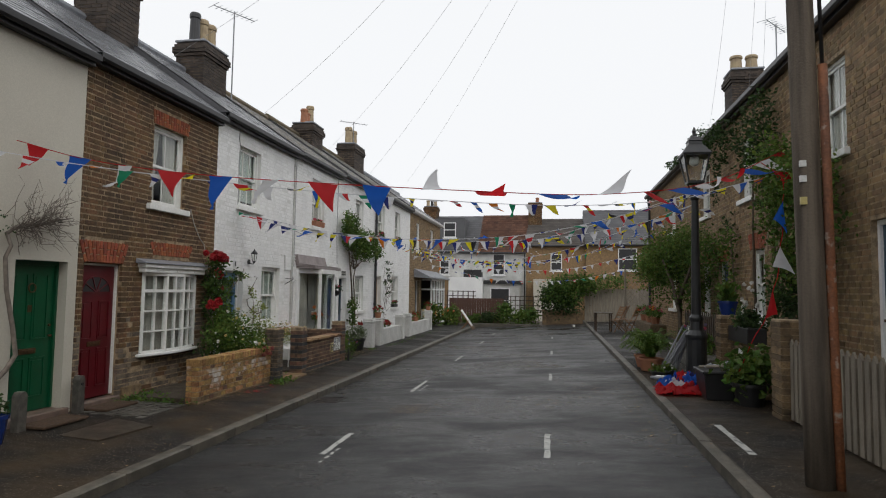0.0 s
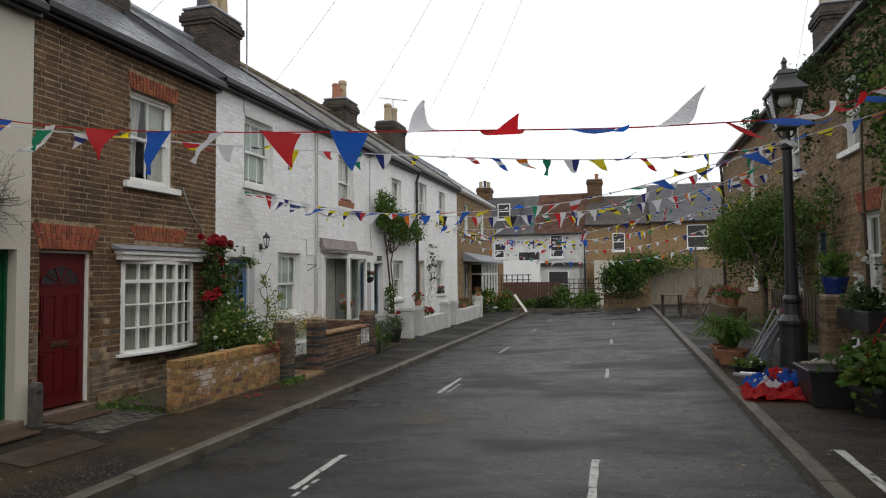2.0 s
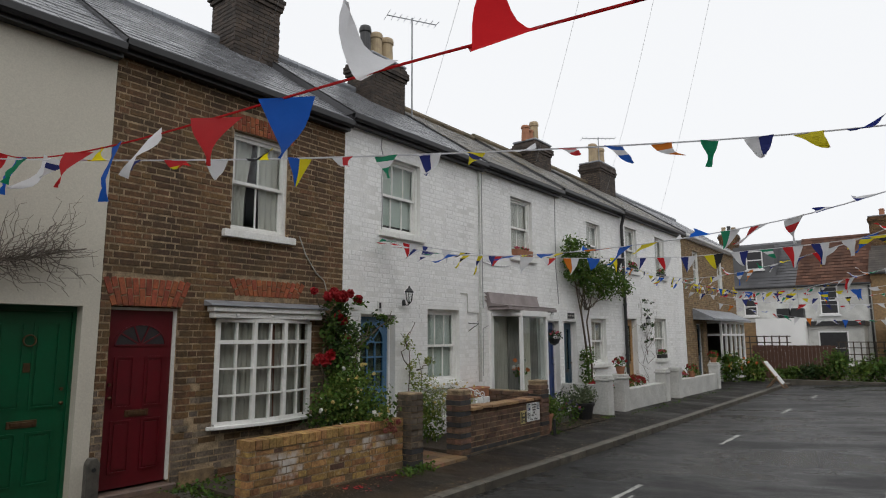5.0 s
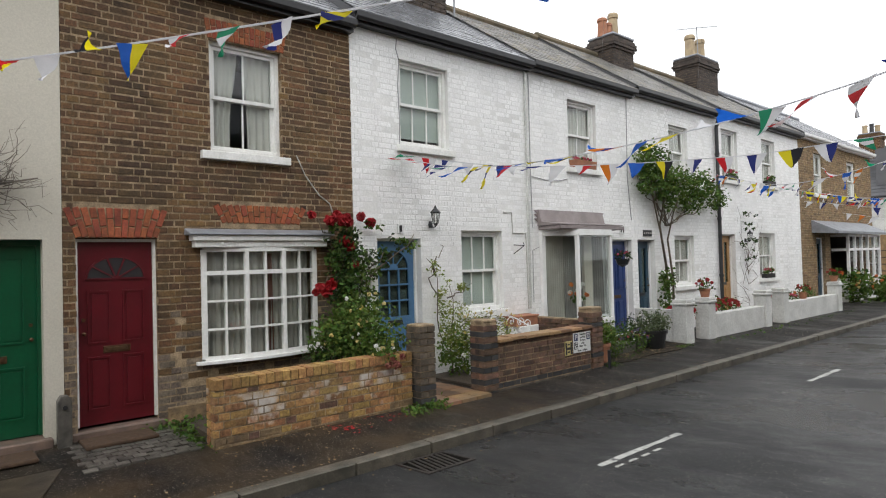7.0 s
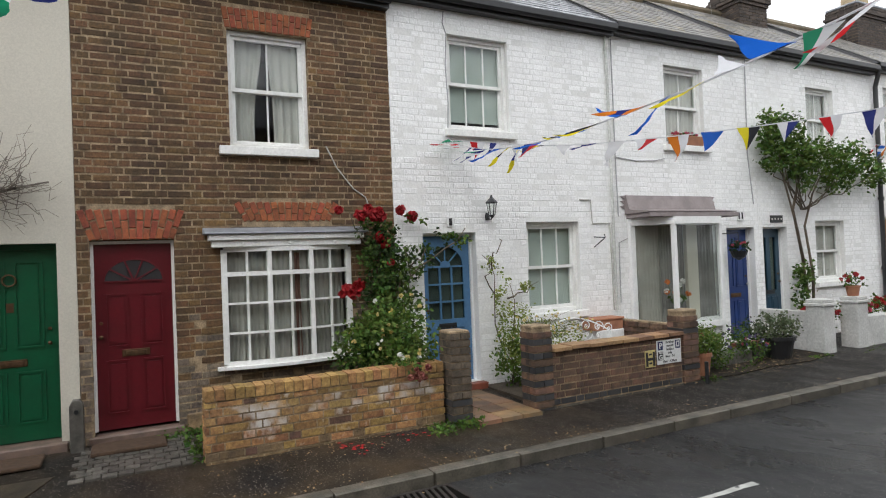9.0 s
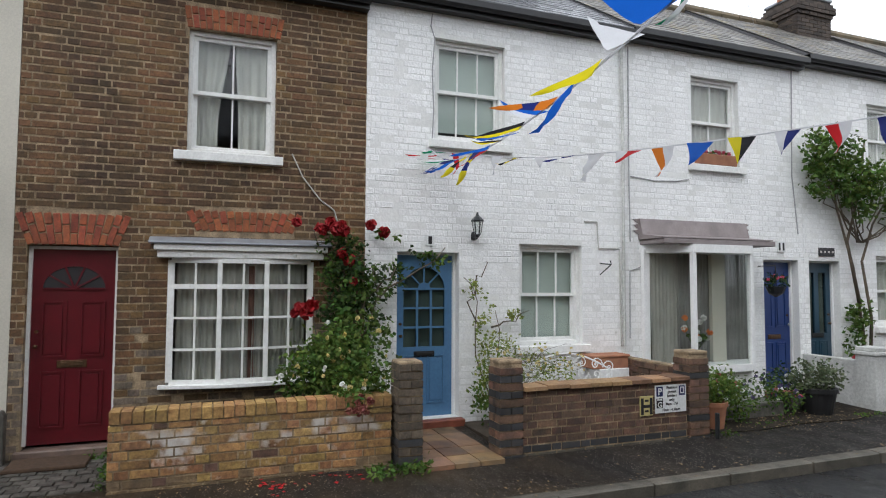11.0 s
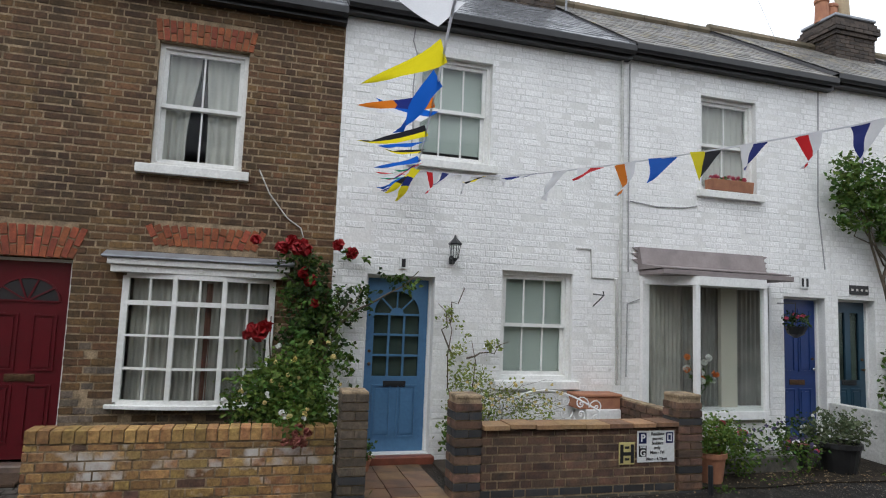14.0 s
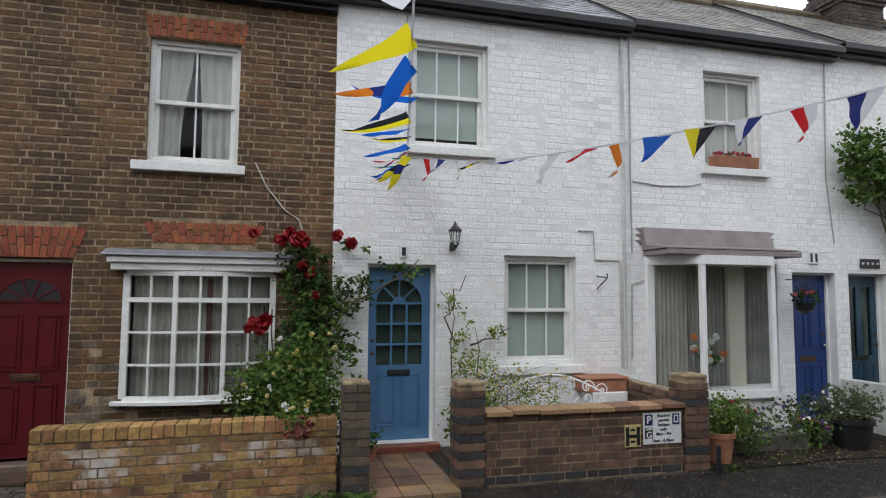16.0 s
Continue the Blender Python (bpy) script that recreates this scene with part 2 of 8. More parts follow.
M["grey_curtain"] = mat("grey_pleated_curtain", (0.26, 0.255, 0.24), (0.18, 0.175, 0.165), 5, (0.85, 0.95), 0.1, 90)
M["red_curtain"] = mat("rust_red_curtain", (0.17, 0.075, 0.055), (0.11, 0.05, 0.04), 6, (0.85, 0.95), 0.1, 90)
# plaster coloured dark to paint in the dimness of unlit rooms
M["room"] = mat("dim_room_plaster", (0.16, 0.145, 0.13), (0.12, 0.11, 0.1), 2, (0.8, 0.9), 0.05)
M["maroon"] = mat("maroon_door_paint", (0.105, 0.006, 0.011), (0.085, 0.005, 0.009), 4, (0.3, 0.42), 0.05, 30)
M["green"] = mat("green_door_paint", (0.002, 0.078, 0.031), (0.002, 0.062, 0.025), 4, (0.3, 0.42), 0.05, 30)
M["blue"] = mat("pale_blue_door_paint", (0.082, 0.19, 0.34), (0.07, 0.165, 0.3), 4, (0.35, 0.5), 0.05, 30)
M["royal"] = mat("royal_blue_door_paint", (0.012, 0.04, 0.165), (0.01, 0.034, 0.14), 4, (0.3, 0.45), 0.05, 30)
M["slateblue"] = mat("slate_blue_door_paint", (0.022, 0.06, 0.095), (0.018, 0.05, 0.08), 4, (0.3, 0.45), 0.05, 30)
M["oak"] = mat("varnished_oak_door", (0.42, 0.24, 0.085), (0.3, 0.16, 0.06), 12, (0.35, 0.5), 0.1, 60)
M["brass"] = mat("tarnished_brass", (0.16, 0.095, 0.05), (0.1, 0.06, 0.035), 20, (0.35, 0.55), 0.1, 60, metal=0.8)
M["chrome"] = mat("chrome", (0.7, 0.7, 0.7), (0.6, 0.6, 0.6), 8, (0.12, 0.25), 0.02, metal=1.0)
M["asphalt"] = asphalt_mat("wet_asphalt_road", (0.031, 0.031, 0.031), (0.012, 0.012, 0.013), (0.07, 0.62), 0.14, 30)
M["pavement"] = asphalt_mat("wet_asphalt_pavement", (0.017, 0.015, 0.014), (0.011, 0.01, 0.009), (0.28, 0.75), 0.2, 34, stain=(0.052, 0.036, 0.021))
for nm, sp in (("asphalt", 0.3), ("pavement", 0.17)):
    M[nm].node_tree.nodes["Principled BSDF"].inputs["Specular IOR Level"].default_value = sp
M["kerb"] = mat("granite_kerb", (0.125, 0.108, 0.085), (0.055, 0.052, 0.04), 5, (0.35, 0.65), 0.5, 70, "object", 0.12, coarse=0.2)
M["brown_flag"] = mat("wet_brown_paving_stone", (0.06, 0.043, 0.028), (0.032, 0.025, 0.019), 5, (0.3, 0.6), 0.4, 50, coarse=0.2)
M["iron_cover"] = mat("rusted_cast_iron_cover", (0.04, 0.03, 0.026), (0.022, 0.02, 0.019), 12, (0.4, 0.7), 0.6, 40, coarse=0.3)
M["setts"] = mat("granite_setts", (0.125, 0.115, 0.1), (0.055, 0.052, 0.046), 12, (0.22, 0.55), 0.35, 70, "object", 0.3)
M["soil"] = mat("damp_soil_and_gravel", (0.07, 0.052, 0.035), (0.04, 0.03, 0.02), 6, (0.7, 0.9), 0.8, 60)
M["littered_soil"] = mat("earth_with_leaf_litter", (0.034, 0.025, 0.016), (0.013, 0.011, 0.008), 7, (0.75, 0.95), 1.0, 45, dirt=((0.06, 0.045, 0.025), 16, 0.62), coarse=0.35, spec=0.2)
M["road_paint"] = mat("worn_white_road_paint", (0.5, 0.5, 0.47), (0.34, 0.34, 0.32), 9, (0.45, 0.65), 0.3, 110, dirt=((0.05, 0.05, 0.05), 14, 0.56))
M["sandstone"] = mat("buff_sandstone_flag", (0.26, 0.145, 0.07), (0.14, 0.095, 0.065), 5, (0.35, 0.6), 0.25, 60, "object", 0.35, hue=0.015)
M["coping_stone"] = mat("yellow_sandstone_coping", (0.34, 0.2, 0.095), (0.22, 0.135, 0.075), 6, (0.5, 0.75), 0.5, 40, "object", 0.35, hue=0.018, coarse=0.15)
M["doorstep"] = mat("red_tiled_step", (0.24, 0.07, 0.04), (0.16, 0.05, 0.03), 8, (0.4, 0.6), 0.15, 60)
M["pink_step"] = mat("pinkish_stone_step", (0.2, 0.135, 0.105), (0.12, 0.09, 0.075), 8, (0.4, 0.6), 0.2, 60)
M["coir"] = mat("brown_coir_mat", (0.085, 0.048, 0.026), (0.05, 0.03, 0.018), 30, (0.9, 1.0), 0.9, 150)
M["pole_wood"] = mat("weathered_pole_wood", (0.15, 0.12, 0.09), (0.06, 0.047, 0.036), 16, (0.7, 0.9), 0.6, 60, streak=0.93)
M["rust"] = mat("rusty_painted_conduit", (0.27, 0.095, 0.035), (0.11, 0.05, 0.03), 7, (0.6, 0.85), 0.7, 40, dirt=((0.4, 0.36, 0.31), 11, 0.6), streak=0.75, coarse=0.2)
M["fence_wood"] = mat("silvered_fence_wood", (0.24, 0.21, 0.165), (0.15, 0.13, 0.1), 14, (0.7, 0.9), 0.4, 60, "island", 0.2, streak=0.85)
M["brown_fence"] = mat("red_brown_stained_fence", (0.095, 0.042, 0.026), (0.07, 0.033, 0.022), 8, (0.6, 0.8), 0.3, 40, "island", 0.15)
M["teak"] = mat("teak_furniture_wood", (0.28, 0.15, 0.07), (0.2, 0.11, 0.055), 14, (0.5, 0.7), 0.2, 60)
M["dark_teak"] = mat("dark_oiled_wood", (0.085, 0.055, 0.035), (0.055, 0.038, 0.026), 14, (0.5, 0.7), 0.2, 60)
M["trellis"] = mat("dark_trellis_wood", (0.07, 0.05, 0.035), (0.05, 0.036, 0.026), 8, (0.6, 0.8), 0.2, 40)
M["leaf"] = mat("green_leaf", (0.1, 0.165, 0.03), (0.056, 0.105, 0.022), 3, (0.55, 0.75), 0.05, 40, "island", 0.5, hue=0.03, spec=0.25)
# colour of ivy, also painted in as shade within other foliage
M["leaf_dark"] = mat("dark_ivy_and_shade_leaf", (0.046, 0.08, 0.024), (0.03, 0.056, 0.018), 3, (0.55, 0.75), 0.05, 40, "island", 0.45, hue=0.025, spec=0.25)
# colour of fresh leaves, also painted in as light on foliage tops
M["leaf_light"] = mat("fresh_and_lit_leaf", (0.125, 0.19, 0.034), (0.08, 0.135, 0.027), 3, (0.55, 0.75), 0.05, 40, "island", 0.4, hue=0.03, spec=0.25)
M["grey_leaf"] = mat("grey_green_leaf", (0.13, 0.16, 0.085), (0.08, 0.105, 0.055), 3, (0.55, 0.75), 0.05, 40, "island", 0.4, hue=0.03, spec=0.25)
M["pale_leaf"] = mat("pale_yellow_green_leaf", (0.26, 0.3, 0.075), (0.17, 0.22, 0.05), 3, (0.55, 0.75), 0.05, 40, "island", 0.35, hue=0.03, spec=0.25)
M["stem"] = mat("woody_stem", (0.12, 0.09, 0.06), (0.07, 0.055, 0.038), 14, (0.7, 0.9), 0.3, 60)
M["twig"] = mat("dry_grey_twig", (0.21, 0.175, 0.145), (0.13, 0.11, 0.09), 14, (0.7, 0.9), 0.3, 60)
M["rose"] = mat("crimson_rose_petal", (0.42, 0.006, 0.012), (0.28, 0.004, 0.008), 30, (0.5, 0.7), 0.1, 60, "island", 0.3)
M["cream_flower"] = mat("cream_yellow_flower", (0.62, 0.48, 0.12), (0.68, 0.58, 0.28), 8, (0.5, 0.7), 0.1, 60, "island", 0.2)
M["white_flower"] = mat("white_flower", (0.75, 0.75, 0.72), (0.65, 0.65, 0.6), 8, (0.5, 0.7), 0.1, 60, "island", 0.15)
M["orange_flower"] = mat("orange_flower", (0.7, 0.2, 0.03), (0.6, 0.14, 0.03), 8, (0.5, 0.7), 0.1, 60, "island", 0.2)
M["pink_flower"] = mat("pink_flower", (0.55, 0.08, 0.14), (0.45, 0.06, 0.1), 8, (0.5, 0.7), 0.1, 60, "island", 0.2)
M["faded_flower"] = mat("faded_red_flower", (0.2, 0.03, 0.03), (0.3, 0.12, 0.08), 20, (0.6, 0.8), 0.1, 60, "island", 0.3)
M["lavender"] = mat("lavender_flower", (0.13, 0.1, 0.22), (0.1, 0.08, 0.17), 8, (0.5, 0.7), 0.1, 60, "island", 0.2)
M["black_plastic"] = mat("black_plastic", (0.012, 0.012, 0.013), (0.02, 0.02, 0.021), 6, (0.35, 0.5), 0.08, 40)
M["blue_glaze"] = mat("blue_glazed_pot", (0.01, 0.03, 0.16), (0.01, 0.025, 0.12), 6, (0.15, 0.3), 0.05, 40)
M["grey_plastic"] = mat("grey_plastic", (0.3, 0.31, 0.33), (0.22, 0.23, 0.25), 6, (0.4, 0.6), 0.08, 40)
M["sign_white"] = mat("white_enamel_sign", (0.72, 0.73, 0.72), (0.66, 0.67, 0.66), 5, (0.3, 0.45), 0.03, 40)
M["sign_yellow"] = mat("pale_yellow_sign", (0.55, 0.47, 0.2), (0.5, 0.42, 0.17), 5, (0.3, 0.45), 0.03, 40)
M["sign_black"] = mat("black_sign_print", (0.012, 0.012, 0.014), (0.016, 0.016, 0.018), 5, (0.4, 0.5), 0.03, 40)
M["sign_blue"] = mat("dark_blue_sign_print", (0.012, 0.02, 0.09), (0.01, 0.017, 0.08), 5, (0.4, 0.5), 0.03, 40)
M["canopy_paint"] = mat("faded_mauve_canopy_paint", (0.27, 0.23, 0.225), (0.2, 0.17, 0.168), 5, (0.5, 0.7), 0.12, 40, dirt=((0.16, 0.13, 0.12), 9, 0.66))
M["cable"] = mat("pale_cable", (0.55, 0.54, 0.5), (0.4, 0.39, 0.36), 9, (0.5, 0.6), 0.05, 40)
M["wire"] = mat("overhead_wire", (0.4, 0.4, 0.4), (0.3, 0.3, 0.3), 9, (0.5, 0.6), 0.02, 40)
for nm, c in (("red", (0.56, 0.02, 0.025)), ("blue", (0.015, 0.11, 0.5)), ("navy", (0.02, 0.03, 0.17)), ("white", (0.72, 0.72, 0.74)), ("yellow", (0.74, 0.63, 0.015)), ("green", (0.01, 0.24, 0.12)), ("orange", (0.62, 0.18, 0.02)), ("black", (0.02, 0.02, 0.025))):
    M["flag_" + nm] = mat(nm + "_flag_cloth", c, tuple(v * 0.85 for v in c), 14, (0.7, 0.9), 0.15, 150, sub=0.05)
    fn, fl = M["flag_" + nm].node_tree.nodes, M["flag_" + nm].node_tree.links
    thin, both = fn.new("ShaderNodeBsdfTranslucent"), fn.new("ShaderNodeMixShader")
    both.inputs[0].default_value = 0.62
    thin.inputs["Color"].default_value = (*c, 1)
    fl.new(fn["Principled BSDF"].outputs[0], both.inputs[1])
    fl.new(thin.outputs[0], both.inputs[2])
    fl.new(both.outputs[0], fn["Material Output"].inputs["Surface"])


for nm in ("leaf", "leaf_light", "leaf_dark", "grey_leaf", "pale_leaf"):
    fn, fl = M[nm].node_tree.nodes, M[nm].node_tree.links
    thin, both = fn.new("ShaderNodeBsdfTranslucent"), fn.new("ShaderNodeMixShader")
    both.inputs[0].default_value = 0.3
    fl.new(fn["Principled BSDF"].inputs["Base Color"].links[0].from_socket, thin.inputs["Color"])
    fl.new(fn["Principled BSDF"].outputs[0], both.inputs[1])
    fl.new(thin.outputs[0], both.inputs[2])
    fl.new(both.outputs[0], fn["Material Output"].inputs["Surface"])


# ---- mesh helpers ----
def bx(bm, x0, x1, y0, y1, z0, z1):
    x0, x1, y0, y1, z0, z1 = min(x0, x1), max(x0, x1), min(y0, y1), max(y0, y1), min(z0, z1), max(z0, z1)
    v = [bm.verts.new((x, y, z)) for x in (x0, x1) for y in (y0, y1) for z in (z0, z1)]
    for f in ((0, 1, 3, 2), (4, 6, 7, 5), (0, 4, 5, 1), (2, 3, 7, 6), (0, 2, 6, 4), (1, 5, 7, 3)):
        bm.faces.new([v[i] for i in f])


def tube(bm, pts, r, sides=6, r2=None):
    """A round bar along the points, tapering from r to r2."""
    r2 = r if r2 is None else r2
    rings, k = [], len(pts)
    pts = [Vector(p) for p in pts]
    for i, p in enumerate(pts):
        d = (pts[min(i + 1, k - 1)] - pts[max(i - 1, 0)]).normalized()
        a = d.orthogonal().normalized() if i == 0 else (a - d * a.dot(d)).normalized()
        c = d.cross(a)
        rr = r + (r2 - r) * i / max(k - 1, 1)
        rings.append([bm.verts.new(p + (a * math.cos(6.2832 * j / sides) + c * math.sin(6.2832 * j / sides)) * rr) for j in range(sides)])
    for q, w in zip(rings, rings[1:]):
        for j in range(sides):
            bm.faces.new((q[j], q[(j + 1) % sides], w[(j + 1) % sides], w[j]))
    bm.faces.new(rings[0][::-1])
    bm.faces.new(rings[-1])


def lathe(bm, cx, cy, prof, sides=20):
    """A turned body round a vertical axis: prof is a row of (radius, z)."""
    rings = [[bm.verts.new((cx + r * math.cos(6.2832 * j / sides), cy + r * math.sin(6.2832 * j / sides), z)) for j in range(sides)] for r, z in prof]
    for q, w in zip(rings, rings[1:]):
        for j in range(sides):
            bm.faces.new((q[j], q[(j + 1) % sides], w[(j + 1) % sides], w[j]))
    bm.faces.new(rings[0][::-1])
    bm.faces.new(rings[-1])


def poly(bm, pts):
    bm.faces.new([bm.verts.new(p) for p in pts])


def prism(bm, pts, off):
    """A flat outline given thickness along off."""
    a, b = [bm.verts.new(p) for p in pts], [bm.verts.new(Vector(p) + Vector(off)) for p in pts]
    bm.faces.new(a)
    bm.faces.new(b[::-1])
    for i in range(len(a)):
        j = (i + 1) % len(a)
        bm.faces.new((a[j], a[i], b[i], b[j]))


WORLD = {}


def thing(name, x, y, z, label, category, group="", kind=""):
    ob = new(name)
    ob.location = (x, y, z)
    ob.empty_display_size = 0.1
    WORLD[ob.name] = Matrix.Translation((x, y, z))
    return tagged(ob, label, category, group, kind)


def part(name, bm, material, parent=None, label="", smooth=False, kind="", bevel=0.0):
    me = bpy.data.meshes.new(name)
    if name in ("window", "upper_sash", "lower_sash", "door"):
        bmesh.ops.remove_doubles(bm, verts=bm.verts[:], dist=0.0002)
    bmesh.ops.recalc_face_normals(bm, faces=bm.faces[:]) if len(bm.faces) < 30000 else None
    if bevel:
        bmesh.ops.bevel(bm, geom=bm.edges[:], offset=bevel, segments=1, affect="EDGES", clamp_overlap=True)
    bm.to_mesh(me)
    bm.free()
    if smooth:
        me.polygons.foreach_set("use_smooth", [True] * len(me.polygons))
    me.materials.append(M[material] if isinstance(material, str) else material)
    ob = new(name, me)
    WORLD[ob.name] = Matrix.Identity(4)
    if parent:
        ob.parent = parent
        ob.matrix_parent_inverse = WORLD[parent.name].inverted()
    if label:
        ob["label"] = label
    if kind:
        ob["kind"] = kind
    return ob


def solo(name, bm, material, label, category, group="", kind="", smooth=False, bevel=0.0):
    return tagged(part(name, bm, material, None, "", smooth, "", bevel), label, category, group, kind)


def unit_mesh(name, material, cham=0.04):
    """A brick of size 1 whose outer face (towards +x) is slightly drawn in, to be scaled by its object."""
    bm = bmesh.new()
    v = [bm.verts.new((-0.5, y, z)) for y, z in ((-0.5, -0.5), (0.5, -0.5), (0.5, 0.5), (-0.5, 0.5))]
    m = [bm.verts.new((0.3, y, z)) for y, z in ((-0.5, -0.5), (0.5, -0.5), (0.5, 0.5), (-0.5, 0.5))]
    w = [bm.verts.new((0.5, y * (1 - cham * 0.6), z * (1 - cham * 2))) for y, z in ((-0.5, -0.5), (0.5, -0.5), (0.5, 0.5), (-0.5, 0.5))]
    for q, r in ((v, m), (m, w)):
        for i in range(4):
            j = (i + 1) % 4
            bm.faces.new((q[i], q[j], r[j], r[i]))
    bm.faces.new(w)
    bm.faces.new(v[::-1])
    me = bpy.data.meshes.new(name)
    bm.to_mesh(me)
    bm.free()
    me.materials.append(M[material])
    return me


UNITS = {}


def brick(parent, material, loc, size, rot=0.0, name="brick", rx=0.0):
    """One brick as a part: size along x (through the wall), y (along it), z; rot turns it about z, rx within the wall's plane."""
    if material not in UNITS:
        UNITS[material] = unit_mesh("brick_" + material, material)
    ob = new(name, UNITS[material])
    ob.parent = parent
    ob.matrix_parent_inverse = WORLD[parent.name].inverted()
    ob.matrix_basis = Matrix.LocRotScale(loc, Euler((rx, 0, rot)), size)
    return ob


class Side:
    """A row of house fronts: x of the fronts and the way they face. d counts outwards from the front."""

    def __init__(self, x, s):
        self.x, self.s = x, s

    def X(self, d):
        return self.x + self.s * d

    def box(self, bm, u0, u1, d0, d1, z0, z1):
        bx(bm, self.X(d0), self.X(d1), u0, u1, z0, z1)

    def P(self, u, d, z):
        return (self.X(d), u, z)


LEFT, RIGHT = Side(-6.43, 1), Side(3.75, -1)
COURSE, STR, HEAD, JOINT = 0.0775, 0.215, 0.1025, 0.012


def wall_cells(u0, u1, z0, z1, holes):
    """The wall's rectangle less its openings, as boxes."""
    zs = sorted({z0, z1, *[v for h in holes for v in h[2:4] if z0 < v < z1]})
    out = []
    for a, b in zip(zs, zs[1:]):
        cut = sorted((h[0], h[1]) for h in holes if h[2] < (a + b) / 2 < h[3])
        x = u0
        for c, d in cut:
            if c > x:
                out.append((x, c, a, b))
            x = max(x, d)
        if x < u1:
            out.append((x, u1, a, b))
    return out


def bond(u0, u1, z0, z1, holes, seed=1, flemish=True):
    """Bricks of a wall in courses, cut at the openings: (u0, u1, z0, z1)."""
    out, rng = [], random.Random(seed)
    k = 0
    z = z0
    while z + 0.03 < z1:
        top = min(z + COURSE - JOINT, z1)
        x = u0 - (0.0 if k % 2 else (STR + HEAD + 2 * JOINT) / 2) - rng.random() * 0.02
        i = k % 2
        while x < u1:
            w = (HEAD if (i % 2) else STR) if flemish else STR
            a, b = max(x, u0), min(x + w, u1)
            segs = [(a, b)]
            for h in holes:
                if h[2] < top - 0.01 and h[3] > z + 0.01:
                    nxt = []
                    for c, d in segs:
                        if h[0] >= d or h[1] <= c:
                            nxt.append((c, d))
                        else:
                            if h[0] > c:
                                nxt.append((c, h[0]))
                            if h[1] < d:
                                nxt.append((h[1], d))
                    segs = nxt
            out += [(c, d, z, top) for c, d in segs if d - c > 0.025]
            x += w + JOINT
            i += 1
        z += COURSE
        k += 1
    return out


def brick_stuff(bm, side, bricks, depth, proud=0.004, seed=3, soft=0.004):
    """Many bricks in one mesh, each with a drawn-in outer face."""
    rng = random.Random(seed)
    for a, b, c, d in bricks:
        o = rng.uniform(-proud, proud)
        back = [bm.verts.new(side.P(u, -depth, z)) for u, z in ((a, c), (b, c), (b, d), (a, d))]
        front = [bm.verts.new(side.P(u, o, z)) for u, z in ((a + soft, c + soft), (b - soft, c + soft), (b - soft, d - soft), (a + soft, d - soft))]
        for i in range(4):
            j = (i + 1) % 4
            bm.faces.new((back[i], back[j], front[j], front[i]))
        bm.faces.new(front)


# ---- the setting: ground, road, pavements ----
def ground_z(x):
    """Height of the street across its width: it rises gently from the left kerb to the right one."""
    return -0.1 + (min(max(x, -3.95), 1.43) + 3.95) * 0.3 / 5.38


bm = bmesh.new()
poly(bm, [(-400, -300, -0.16), (400, -300, -0.16), (400, 500, -0.16), (-400, 500, -0.16)])
solo("ground", bm, "soil", "dark damp earth under and around the street", "ground", kind="structure")
bm = bmesh.new()
xs = [-3.95 + 5.38 * i / 12 for i in range(13)]
for i in range(12):
    for j in range(30):
        y0, y1 = -30 + j * 2.05, -30 + (j + 1) * 2.05
        poly(bm, [(xs[i], y0, ground_z(xs[i])), (xs[i + 1], y0, ground_z(xs[i + 1])), (xs[i + 1], y1, ground_z(xs[i + 1])), (xs[i], y1, ground_z(xs[i]))])
bmesh.ops.remove_doubles(bm, verts=bm.verts[:], dist=0.001)
solo("road", bm, "asphalt", "wet dark grey asphalt road with worn patches", "road", kind="structure")
bm = bmesh.new()
prism(bm, [(-6.6, -30, 0.06), (-4.09, -30, 0.0), (-4.09, 31.5, 0.0), (-6.6, 31.5, 0.06)], (0, 0, -0.2))
solo("pavement", bm, "pavement", "wet black asphalt footway with pale chippings", "pavement", kind="structure")
bm = bmesh.new()
prism(bm, [(1.57, -30, 0.29), (3.9, -30, 0.33), (3.9, 33, 0.33), (1.57, 33, 0.29)], (0, 0, -0.4))
solo("pavement", bm, "pavement", "wet black asphalt footway beside brick piers", "pavement", kind="structure")


def kerb_row(x0, x1, z, y0, y1, label):
    t = thing("kerb", (x0 + x1) / 2, y0, z - 0.1, label, "kerb", kind="structure")
    y, rng = y0, random.Random(int(x0 * 10))
    while y < y1:
        w = rng.choice((0.85, 0.95, 1.05)) if y > -3 else 3.0
        brick(t, "kerb", ((x0 + x1) / 2, y + w / 2, z - 0.12 + rng.uniform(-0.004, 0.004)), (x1 - x0, w - 0.007, 0.24), name="kerb_stone")
        y += w


kerb_row(-4.09, -3.95, 0.006, -20, 31, "worn grey granite kerb stones along the footway")
kerb_row(1.43, 1.57, 0.3, -20, 33, "worn grey granite kerb stones by the lamp post")


def dash(x, y0, y1, w=0.09, z=None, name="road_marking"):
    bm = bmesh.new()
    zz = (ground_z(x) if z is None else z) + 0.004
    n = 8
    rng = random.Random(int(y0 * 7))
    lft = [(x - w / 2 + rng.uniform(-0.008, 0.008), y0 + (y1 - y0) * i / n, zz) for i in range(n + 1)]
    rgt = [(x + w / 2 + rng.uniform(-0.008, 0.008), y0 + (y1 - y0) * i / n, zz) for i in range(n + 1)]
    for i in range(n):
        poly(bm, [lft[i], rgt[i], rgt[i + 1], lft[i + 1]])
    return solo(name, bm, "road_paint", "worn white painted line on wet asphalt", "road marking", "parking bay lines", "structure")


